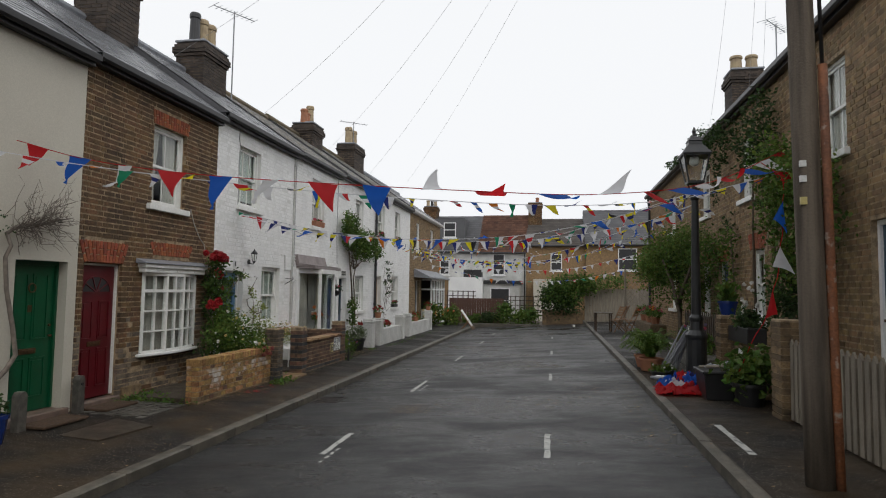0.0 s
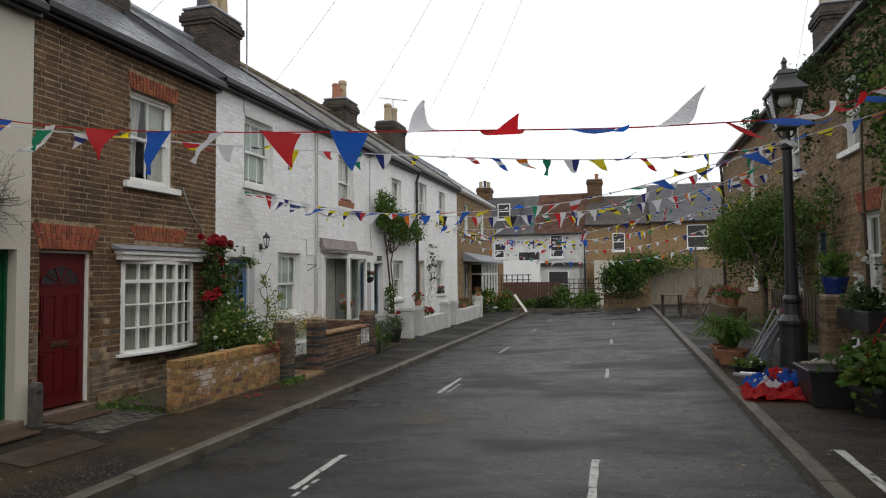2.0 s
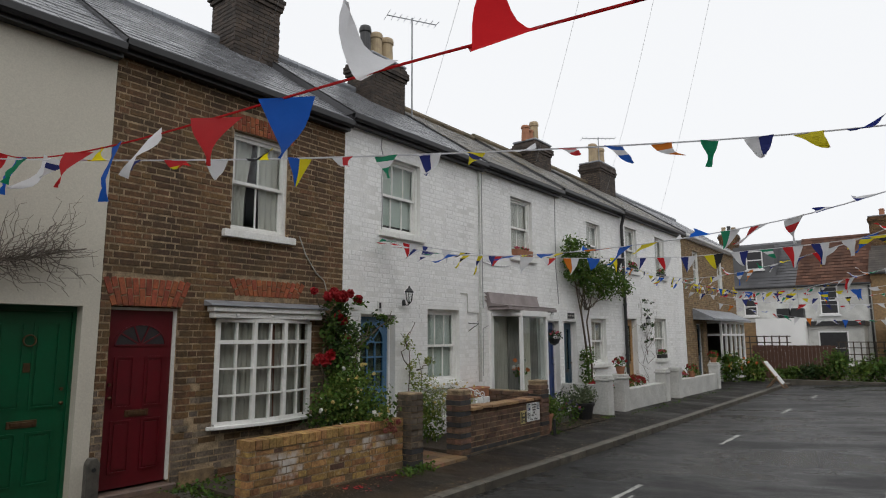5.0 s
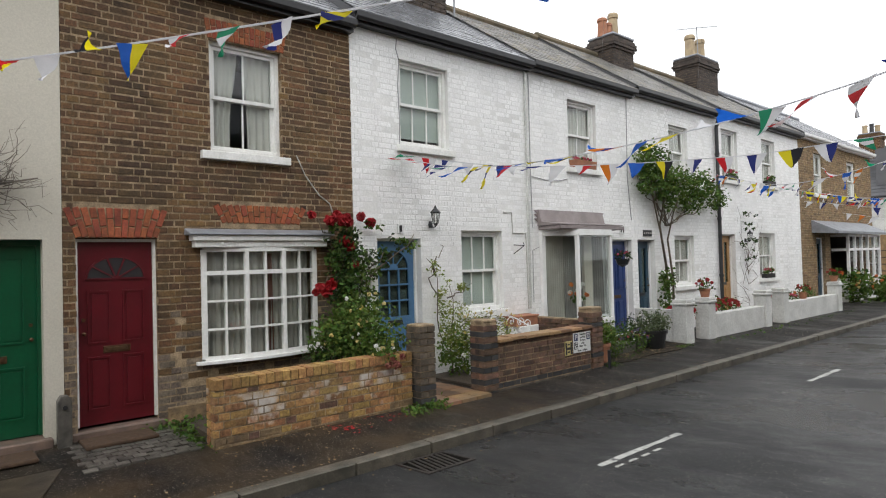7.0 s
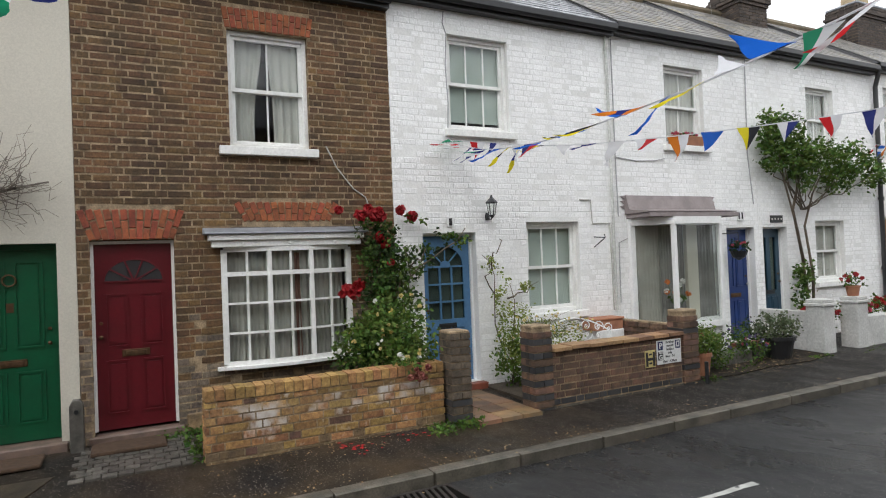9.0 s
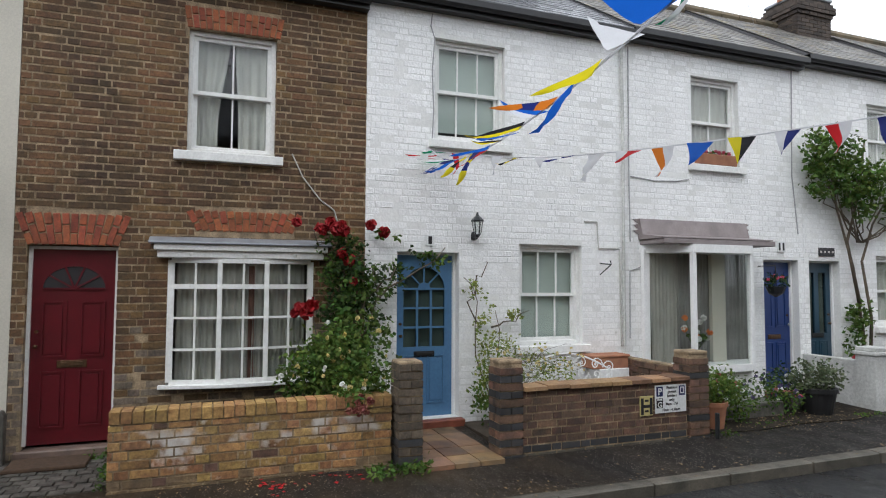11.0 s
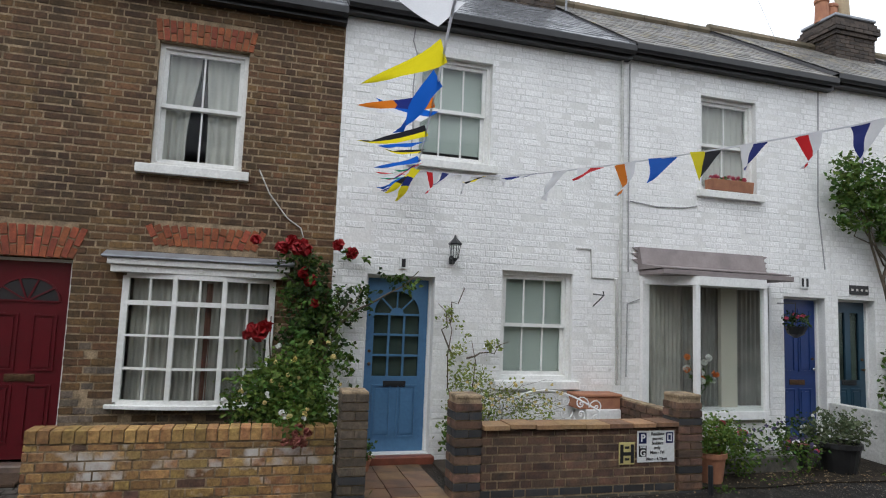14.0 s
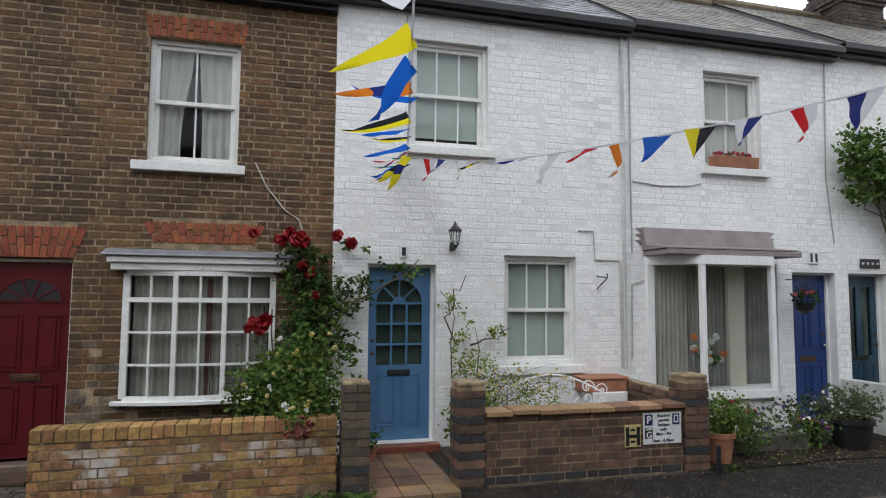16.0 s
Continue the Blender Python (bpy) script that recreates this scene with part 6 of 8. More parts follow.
t = pot("plant_pot", "large black planter with a grey-green shrub", -5.46, 16.68, 0.0, 0.24, 0.38, "black_plastic", rim=True)
planted(t, rng, "grey_leaf", [(-5.46, 16.65, 0.54, 0.26, 0.36, 0.18), (-5.5, 16.42, 0.46, 0.2, 0.25, 0.15), (-5.42, 16.9, 0.5, 0.2, 0.22, 0.14)], 1100, 0.05, (("white_flower", 12, 0.02),))
t = pot("plant_pot", "dark pot with a trailing purple-leaved plant", -5.75, 16.35, 0.03, 0.14, 0.24, "black_plastic")
planted(t, rng, "leaf_dark", [(-5.75, 16.35, 0.4, 0.2, 0.25, 0.22)], 350, 0.05, (("lavender", 14, 0.02),))
t = pot("plant_pot", "small pot of lavender on the path edge", -6.1, 11.2, 0.06, 0.08, 0.12, "clay")
planted(t, rng, "leaf", [(-6.1, 11.2, 0.28, 0.09, 0.1, 0.12)], 160, 0.04)
# terracotta trough on a white block, and a scrolled white bench
bm = bmesh.new()
bx(bm, -6.4, -6.1, 13.75, 14.2, 0.07, 0.66)
solo("white_plinth", bm, "white_render", "white painted block under the clay trough", "plinth", bevel=0.01)
bm = bmesh.new()
for z0, z1, g in ((0.66, 0.8, 0.0), (0.8, 0.83, 0.018)):
    bx(bm, -6.38 - g, -6.12 + g, 13.66 - g, 14.2 + g, z0, z1)
solo("clay_trough", bm, "clay", "empty terracotta trough on the white block", "planter", bevel=0.008)
bn = thing("garden_bench", -6.0, 13.3, 0.07, "white scrolled metal garden bench behind the wall", "bench")
rng = random.Random(77)
for j in range(7):
    y, s, zc = 12.62 + j * 0.2, (1 if j % 2 else -1), 0.62 + 0.1 * math.sin(math.pi * (j + 0.5) / 7)
    for up in (1, -1):
        bm = bmesh.new()
        tube(bm, [(-6.0, y + s * up * 0.1 * math.exp(-0.12 * k) * math.cos(k * 0.55), zc + up * (0.06 + 0.1 * math.exp(-0.12 * k) * math.sin(k * 0.55))) for k in range(22)], 0.007, 5)
        part("back_scroll", bm, "white_trim", bn)
bm = bmesh.new()
tube(bm, [(-6.0, 12.5 + 1.35 * i / 16, 0.66 + 0.23 * math.sin(math.pi * i / 16)) for i in range(17)], 0.011, 6)
part("back_rail", bm, "white_trim", bn)
for y in (12.5, 13.85):
    bm = bmesh.new()
    tube(bm, [(-6.0, y, 0.075), (-6.0, y, 0.66)], 0.011, 6)
    part("leg", bm, "white_trim", bn)
    bm = bmesh.new()
    tube(bm, [(-5.6, y, 0.075), (-5.6, y, 0.45), (-6.0, y, 0.47)], 0.011, 6)
    part("front_leg", bm, "white_trim", bn)
bm = bmesh.new()
bx(bm, -6.0, -5.58, 12.49, 13.86, 0.45, 0.47)
part("seat", bm, "white_trim", bn)

# window boxes and sills with flowers
wb = thing("window_box", LEFT.X(0.0), 16.0, 3.45, "terracotta window box of small red flowers on the sill", "window box")
bm = bmesh.new()
prism(bm, [LEFT.P(15.68, 0.08, 3.6), LEFT.P(15.68, -0.07, 3.6), LEFT.P(15.68, -0.06, 3.452), LEFT.P(15.68, 0.06, 3.452)], (0, 0.68, 0))
part("box_body", bm, "clay", wb, bevel=0.006)
planted(wb, random.Random(5), "leaf", [(LEFT.X(0.0), 16.0, 3.62, 0.05, 0.3, 0.04)], 90, 0.04, (("pink_flower", 16, 0.03),))

# wall lantern
def lantern(side, u, z, label, k=0.76):
    t = thing("wall_lantern", side.X(0.1), u, z, label, "wall lamp", "wall lanterns")
    x = side.X(0.14)
    small = Matrix.Translation((x, u, z)) @ Matrix.Scale(k, 4) @ Matrix.Translation((-x, -u, -z))

    def piece(name, bm, mt):
        bmesh.ops.transform(bm, matrix=small, verts=bm.verts[:])
        part(name, bm, mt, t)

    bm = bmesh.new()
    lathe(bm, x, u, [(0.02, z - 0.17), (0.045, z - 0.13), (0.055, z - 0.12)], 6)
    piece("lantern_base", bm, "black_iron")
    for i in range(6):
        a = 6.2832 * i / 6
        bm = bmesh.new()
        tube(bm, [(x + 0.052 * math.cos(a), u + 0.052 * math.sin(a), z - 0.12), (x + 0.085 * math.cos(a), u + 0.085 * math.sin(a), z + 0.08)], 0.006, 4)
        piece("lantern_bar", bm, "black_iron")
    bm = bmesh.new()
    lathe(bm, x, u, [(0.048, z - 0.118), (0.08, z + 0.078)], 6)
    piece("lantern_glass", bm, "glass")
    bm = bmesh.new()
    lathe(bm, x, u, [(0.1, z + 0.08), (0.105, z + 0.1), (0.05, z + 0.16), (0.035, z + 0.17), (0.02, z + 0.2), (0.012, z + 0.23)], 6)
    piece("lantern_cap", bm, "black_iron")
    bm = bmesh.new()
    tube(bm, [side.P(u, -0.03, z - 0.12), side.P(u, 0.05, z - 0.19), side.P(u, 0.12, z - 0.19), side.P(u, 0.14, z - 0.16)], 0.012, 6)
    lathe(bm, side.X(-0.02), u, [(0.04, z - 0.2), (0.045, z - 0.13), (0.03, z - 0.07)], 8)
    piece("lantern_arm", bm, "black_iron")


lantern(LEFT, 12.16, 2.41, "black coach lantern on the white brick wall")
lantern(LEFT, 23.0, 2.2, "black coach lantern beside the oak door")

# plant hook, cables and pipes on the fronts
bm = bmesh.new()
tube(bm, [LEFT.P(14.0, 0.0, 2.0), LEFT.P(14.02, 0.22, 1.98), LEFT.P(14.02, 0.2, 2.03)], 0.008, 5)
tube(bm, [LEFT.P(14.0, 0.0, 1.85), LEFT.P(14.02, 0.2, 1.97)], 0.008, 5)
solo("plant_bracket", bm, "black_iron", "small black iron basket hook on the white wall", "bracket")


def surface_cable(side, pts, r, label, material="white_trim"):
    bm = bmesh.new()
    tube(bm, [side.P(u, r + 0.002, z) for u, z in pts], r, 5)
    return solo("surface_cable", bm, material, label, "cable", "cables on the house fronts")


surface_cable(LEFT, [(9.98, 3.15), (10.1, 2.9), (10.3, 2.65), (10.45, 2.55), (10.5, 2.4)], 0.008, "loose pale cable hanging on the brown bricks", "cable")
# pipe and cable at the party line are greyed to paint their shadow lines
surface_cable(LEFT, [(14.36, 0.9), (14.36, 2.0), (14.37, 3.5), (14.36, 5.02)], 0.022, "white painted pipe down the party line", "garden_white")
surface_cable(LEFT, [(14.48, 2.3), (14.47, 3.3), (14.48, 5.0)], 0.01, "thin cable beside the painted pipe, greyed like its shadow", "wire")
surface_cable(LEFT, [(14.5, 3.2), (14.9, 3.16), (15.3, 3.18), (15.5, 3.22)], 0.008, "thin grey cable below the upper window", "wire")
surface_cable(LEFT, [(13.75, 2.55), (13.95, 2.55), (13.97, 2.2), (14.3, 2.2), (14.32, 0.9)], 0.01, "grey cable looped over the wall", "cable")
surface_cable(LEFT, [(11.62, 5.0), (11.6, 4.85), (11.65, 4.7), (11.62, 4.3), (11.64, 3.8), (11.62, 3.4)], 0.008, "thin dark cable beside the window", "wire")
surface_cable(LEFT, [(14.46, 1.0), (14.47, 1.9), (14.75, 2.0), (14.78, 2.25)], 0.008, "thin grey cable running into the bay", "wire")
surface_cable(LEFT, [(17.6, 2.5), (17.5, 3.4), (17.55, 5.1)], 0.01, "thin grey cable between the houses", "wire")
dp = thing("downpipe", LEFT.X(0.08), 21.45, 0.05, "black downpipe on the white brick front", "downpipe")
bm = bmesh.new()
tube(bm, [LEFT.P(21.45, 0.07, 0.05), LEFT.P(21.45, 0.07, 4.9), LEFT.P(21.45, 0.17, 5.25)], 0.045, 10)
part("pipe", bm, "black_gutter", dp)
for z in (1.2, 2.6, 4.2):
    bm = bmesh.new()
    tube(bm, [LEFT.P(21.45, 0.07, z), LEFT.P(21.45, 0.07, z + 0.06)], 0.058, 10)
    part("collar", bm, "black_gutter", dp)
# name and number plaques over the doors, lettering as bars
for u, z, wd, hh, bars in ((11.6, 2.24, 0.1, 0.13, 1), (17.24, 2.3, 0.16, 0.16, 2), (18.2, 2.24, 0.34, 0.13, 4)):
    t = thing("house_plaque", LEFT.X(0.01), u, z - hh / 2, "small plaque above the front door", "plaque", "house plaques")
    bm = bmesh.new()
    LEFT.box(bm, u - wd / 2, u + wd / 2, 0.006, 0.02, z - hh / 2, z + hh / 2)
    part("plate", bm, "sign_black" if bars == 4 else "sign_white", t, bevel=0.002)
    for i in range(bars):
        bm = bmesh.new()
        c = u - wd / 2 + wd * (i + 0.5) / bars
        LEFT.box(bm, c - wd * 0.22 / bars, c + wd * 0.22 / bars, 0.02, 0.023, z - hh * (0.12 if bars == 4 else 0.36), z + hh * (0.12 if bars == 4 else 0.36))
        part("bar", bm, "curtain" if bars == 4 else "sign_black", t)

# white front walls and piers further along
def white_front(y0, y1, gap):
    for a, b in ((y0, y0 + 0.3), (y1 - 0.3, y1)):
        t = thing("white_pier", -5.4, (a + b) / 2, 0.0, "white painted brick pier with a capping", "garden pier", "white garden piers")
        bm = bmesh.new()
        bx(bm, -5.56, -5.27, a, b, -0.02, 0.76)
        part("pier_shaft", bm, "garden_white", t, bevel=0.01)
        bm = bmesh.new()
        bx(bm, -5.585, -5.245, a - 0.025, b + 0.025, 0.76, 0.81)
        bx(bm, -5.56, -5.27, a, b, 0.81, 0.87)
        part("pier_cap", bm, "garden_white", t, bevel=0.012)
    t = thing("white_wall", -5.4, (y0 + y1) / 2, 0.0, "low white painted garden wall", "garden wall", "white garden walls")
    bm = bmesh.new()
    bx(bm, -5.52, -5.31, y0 + 0.31, y1 - 0.31, -0.02, 0.52)
    part("wall_body", bm, "garden_white", t, bevel=0.012)


white_front(18.48, 21.6, 0)
white_front(22.35, 26.6, 0)
bm = bmesh.new()
bx(bm, -5.56, -5.27, 17.56, 17.86, -0.02, 0.77)
bx(bm, -5.585, -5.245, 17.535, 17.885, 0.77, 0.82)
bx(bm, -5.56, -5.27, 17.56, 17.86, 0.82, 0.88)
solo("white_pier", bm, "garden_white", "white painted brick pier with a capping", "garden pier", "white garden piers", bevel=0.01)
bm = bmesh.new()
bx(bm, -6.42, -5.565, 17.62, 17.74, -0.02, 0.68)
solo("white_wall", bm, "garden_white", "white painted side wall between front gardens", "garden wall", "white garden walls", bevel=0.01)
rng = random.Random(60)
for (x, y, z, mt, n) in ((-5.75, 18.18, 0.02, "rose", 18), (-5.75, 19.3, 0.02, "pink_flower", 8), (-5.72, 20.2, 0.02, "rose", 26), (-5.75, 23.6, 0.02, "pink_flower", 8), (-5.72, 25.0, 0.02, "orange_flower", 6)):
    t = pot("plant_pot", "terracotta pot of bright summer bedding flowers", x, y, z, 0.2, 0.38, "clay")
    planted(t, rng, "leaf", [(x, y, 0.58, 0.26, 0.38, 0.16)], 420, 0.055, ((mt, n, 0.05),))
for y in (18.2, 24.0, 26.42):
    t = pot("plant_pot", "clay pot of red geraniums on the pier", -5.415, y if y > 20 else 18.63, 0.875 if y != 24.0 else 0.525, 0.11, 0.17, "clay")
    planted(t, rng, "leaf", [(-5.415, y if y > 20 else 18.63, 1.12 if y != 24.0 else 0.78, 0.15, 0.18, 0.12)], 160, 0.05, (("rose", 8, 0.04),))
for u, z in ((24.75, 3.6), (22.3, 3.6), (24.45, 1.0)):
    t = thing("window_box", LEFT.X(0.02), u, z, "small planted box on a window sill", "window box")
    bm = bmesh.new()
    LEFT.box(bm, u - 0.3, u + 0.3, -0.06, 0.07, z + 0.055, z + 0.17)
    part("box_body", bm, "black_plastic", t)
    planted(t, rng, "leaf", [(LEFT.X(0.02), u, z + 0.24, 0.08, 0.3, 0.08)], 160, 0.06, (("pink_flower", 6, 0.04),))
# bare climber with pale blossom on the last white house
t = thing("climbing_plant", -6.3, 22.9, 0.06, "thin climber with sparse leaves on the white front", "climbing plant")
for _ in range(16):
    a = Vector((-6.36, 23.0, rng.uniform(0.1, 2.2)))
    branch(t, wander(rng, a, (-6.36, rng.uniform(21.9, 24.2), a.z + rng.uniform(0.3, 1.5)), 5, 0.06), 0.008, 0.003, "twig", "twig", 3)
leaves("sparse_foliage", t, "leaf_dark", cloud_pts(rng, [(-6.33, 23.0, 2.2, 0.05, 0.7, 0.9)], 200), 0.07, rng)

# ---- chimneys, aerial ----
def on_roof(h, y0, y1, z1, x=-8.75, d=0.75, pots=(), z0=5.9, mt="sooty_brick"):
    return chimney(h, x, y0, y1, z0, z1, d, None, mt, pots)


on_roof(h1, 10.05, 10.95, 8.0, pots=[(-8.75, 10.3, 0.12, 0.6, "pot_buff"), (-8.75, 10.7, 0.12, 0.6, "pot_buff")])
on_roof(HOUSES[0][0], 13.3, 14.35, 7.75, pots=[(-8.75, 13.46, 0.13, 0.75, "black_gutter"), (-8.75, 13.8, 0.14, 0.72, "pot_buff"), (-8.75, 14.14, 0.15, 0.72, "pot_buff")])
on_roof(HOUSES[2][0], 20.15, 21.1, 7.6, pots=[(-8.75, 20.24, 0.13, 0.5, "clay"), (-8.75, 20.48, 0.12, 0.42, "clay"), (-8.75, 20.75, 0.14, 0.75, "pot_buff")])
on_roof(HOUSES[3][0], 24.7, 26.05, 7.95, pots=[(-8.75, 25.0, 0.16, 0.75, "pot_buff"), (-8.75, 25.65, 0.16, 0.75, "pot_buff")])


def aerial(x, y, z0, z1, lean, label):
    t = thing("tv_aerial", x, y, z0, label, "aerial", "tv aerials")
    bm = bmesh.new()
    tube(bm, [(x, y, z0), (x, y, z1)], 0.018, 6)
    part("mast", bm, "grey_plastic", t)
    bm = bmesh.new()
    c, s = math.cos(lean), math.sin(lean)
    tube(bm, [(x - 0.6 * s, y - 0.6 * c, z1 - 0.05), (x + 0.6 * s, y + 0.6 * c, z1 - 0.05)], 0.012, 5)
    part("boom", bm, "grey_plastic", t)
    for i in range(9):
        f = -0.6 + 1.2 * i / 8
        bm = bmesh.new()
        k = 0.16 if i else 0.24
        tube(bm, [(x + f * s - k * c, y + f * c + k * s, z1 - 0.05), (x + f * s + k * c, y + f * c - k * s, z1 - 0.05)], 0.006, 4)
        part("element", bm, "grey_plastic", t)


aerial(-8.3, 14.5, 6.2, 9.0, 0.5, "rooftop television aerial strapped to a chimney")
aerial(-8.6, 25.2, 7.9, 9.0, 0.9, "rooftop television aerial on a far chimney")

t = thing("hanging_basket", LEFT.X(0.3), 16.78, 1.7, "hanging basket of pink flowers beside the blue door", "hanging basket")
bm = bmesh.new()
lathe(bm, LEFT.X(0.3), 16.78, [(0.02, 1.55), (0.1, 1.6), (0.14, 1.7), (0.12, 1.7)], 12)
part("basket_bowl", bm, "black_iron", t)
bm = bmesh.new()
tube(bm, [LEFT.P(16.78, 0.0, 2.0), LEFT.P(16.78, 0.3, 2.0), LEFT.P(16.78, 0.3, 1.72)], 0.007, 5)
part("basket_bracket", bm, "black_iron", t)
planted(t, random.Random(3), "leaf_dark", [(LEFT.X(0.3), 16.78, 1.76, 0.14, 0.16, 0.1)], 220, 0.05, (("pink_flower", 6, 0.028),))
t = pot("plant_pot", "dark blue glazed pot on the footway", -5.95, 5.75, 0.04, 0.16, 0.32, "blue_glaze")
planted(t, random.Random(4), "leaf_dark", [(-5.95, 5.75, 0.45, 0.14, 0.14, 0.12)], 120, 0.06)


# ---- right side of the street ----
GR = 0.33
RH = [(7.35, 8.2, 0.35, 2.68, "d"), (8.72, 9.6, 3.7, 5.0, "w"), (12.0, 12.75, 1.3, 2.62, "w"), (12.55, 13.4, 3.68, 4.9, "w"), (16.0, 16.9, 1.3, 2.5, "w"), (15.9, 16.9, 3.72, 4.9, "w"), (14.4, 15.2, 0.4, 2.5, "d"), (20.3, 21.2, 3.72, 4.9, "w"), (20.3, 21.2, 1.3, 2.5, "w")]
for u0, u1, lab in ((-6.0, 11.0, "brown brick house with a dark front door"), (11.005, 15.4, "brown brick house grown over with ivy"), (15.405, 25.5, "brown brick house at the end of the row")):
    holes = [o[:4] for o in RH if u0 < o[0] < u1]
    h, w = house_shell(RIGHT, u0, u1, GR, 5.6, 7.4, holes, lab, "mortar", floor=3.1)
    bm = bmesh.new()
    brick_stuff(bm, RIGHT, bond(max(u0, 4.0), u1, GR, 5.5, holes + ([(11.85, 12.95, 2.62, 2.95), (14.3, 15.3, 2.5, 2.85)] if u0 == 11.005 else []) + ([(15.85, 17.05, 2.5, 2.85)] if u0 == 15.405 else []), 60), 0.05)
    part("brickwork", bm, "ochre_brick", w, kind="stuff")
    for a, b, c, d, kd in [o for o in RH if u0 < o[0] < u1]:
        if kd == "d":
            door(h, RIGHT, a, b, c, d, "slateblue" if a < 10 else "royal", "slots" if a < 10 else "four", 0.1, "white_trim", 0.06)
        else:
            sash(h, RIGHT, a, b, c, d, 2, "nets")
    if u0 == 11.005:
        arch(w, RIGHT, 11.85, 12.95, 2.63, 2.94, 13)
        arch(w, RIGHT, 14.3, 15.3, 2.51, 2.84, 13)
    if u0 == 15.405:
        arch(w, RIGHT, 15.85, 17.05, 2.51, 2.84, 13)
        chimney(h, 5.4, 18.4, 19.2, 6.4, 8.2, 0.85, None, "sooty_brick", [(5.2, 18.8, 0.17, 0.5, "pot_buff"), (5.62, 18.8, 0.17, 0.5, "pot_buff")])
        bm = bmesh.new()
        tube(bm, [RIGHT.P(25.4, 0.08, 5.5), RIGHT.P(25.4, 0.05, 5.1), RIGHT.P(25.4, 0.05, 0.4)], 0.045, 8)
        part("downpipe", bm, "black_gutter", h)
aerial(5.9, 17.6, 6.5, 9.1, 0.7, "rooftop television aerial by the brick chimney")


# utility pole with its rusty conduit
up = thing("utility_pole", 1.98, 5.1, 0.3, "weathered wooden utility pole with a rusty conduit", "utility pole")
bm = bmesh.new()
lathe(bm, 2.025, 5.3, [(0.106, 0.28), (0.103, 1.2), (0.1, 2.2), (0.098, 3.4), (0.095, 5.0), (0.09, 8.6), (0.07, 8.7)], 28)
for v in bm.verts:
    v.co.x += -0.018 * (v.co.z - 0.3)
part("pole_shaft", bm, "pole_wood", up, smooth=True)
bm = bmesh.new()
tube(bm, [(2.142, 5.235, 0.28), (2.125, 5.235, 1.2), (2.105, 5.235, 2.4), (2.09, 5.235, 3.6)], 0.034, 12)
part("cable_conduit", bm, "rust", up, smooth=True)
bm = bmesh.new()
tube(bm, [(2.09, 5.24, 3.6), (2.06, 5.24, 5.2), (2.02, 5.25, 8.2)], 0.016, 8)
part("riser_cable", bm, "black_gutter", up, smooth=True)
for z, mt, hh in ((2.78, "sign_white", 0.05), (2.66, "sign_white", 0.05), (2.48, "sign_yellow", 0.06)):
    bm = bmesh.new()
    bx(bm, 1.9, 1.945, 5.205, 5.235, z, z + hh)
    part("pole_tag", bm, mt, up)
for x, y, z in ((-6.9, 9.5, 5.6), (-6.7, 13.0, 5.7), (-6.6, 17.0, 5.8), (-6.6, 21.0, 5.8), (-6.6, 25.5, 5.9), (4.2, 11.5, 5.9), (4.4, 14.0, 6.2), (4.4, 15.0, 6.3), (4.4, 19.0, 6.1)):
    bm = bmesh.new()
    a, b = Vector((1.87, 5.3, 8.5)), Vector((x, y, z))
    tube(bm, [a.lerp(b, i / 10) - Vector((0, 0, 0.5 * math.sin(math.pi * i / 10))) for i in range(11)], 0.0026, 4)
    solo("overhead_wire", bm, "wire", "thin telephone wire from the pole to a house", "wire", "telephone wires")

# street lamp
sl = thing("street_lamp", 2.35, 11.0, 0.3, "black cast iron street lamp with a glazed lantern", "street lamp")
bm = bmesh.new()
lathe(bm, 2.35, 11.0, [(0.2, 0.3), (0.2, 0.42), (0.17, 0.46), (0.165, 1.0), (0.18, 1.04), (0.18, 1.08), (0.12, 1.16), (0.1, 1.3), (0.12, 1.33), (0.12, 1.37), (0.085, 1.42), (0.065, 2.6), (0.058, 3.35), (0.08, 3.38), (0.08, 3.43), (0.05, 3.46), (0.045, 3.6)], 14)
part("lamp_column", bm, "black_iron", sl)
bm = bmesh.new()
for s in (-1, 1):
    tube(bm, [(2.35, 11.0, 3.5), (2.35 + s * 0.08, 11.0, 3.55), (2.35 + s * 0.13, 11.0, 3.68)], 0.014, 6)
    tube(bm, [(2.35, 11.0, 3.5), (2.35, 11 + s * 0.08, 3.55), (2.35, 11 + s * 0.13, 3.68)], 0.014, 6)
part("lantern_cradle", bm, "black_iron", sl)
bm = bmesh.new()
for i in range(4):
    a0 = math.pi / 4 + i * math.pi / 2
    tube(bm, [(2.35 + 0.17 * math.cos(a0), 11 + 0.17 * math.sin(a0), 3.67), (2.35 + 0.29 * math.cos(a0), 11 + 0.29 * math.sin(a0), 4.12)], 0.016, 4)
lathe(bm, 2.35, 11.0, [(0.19, 3.64), (0.19, 3.68), (0.1, 3.69)], 4)
bmesh.ops.rotate(bm, verts=bm.verts[-12:], cent=(2.35, 11, 3.6), matrix=Matrix.Rotation(math.pi / 4, 3, "Z"))
part("lantern_frame", bm, "black_iron", sl)
bm = bmesh.new()
lathe(bm, 2.35, 11.0, [(0.165, 3.69), (0.28, 4.11)], 4)
bmesh.ops.rotate(bm, verts=bm.verts[:], cent=(2.35, 11, 3.6), matrix=Matrix.Rotation(math.pi / 4, 3, "Z"))
part("lantern_glass", bm, "glass", sl).visible_shadow = False
bm = bmesh.new()
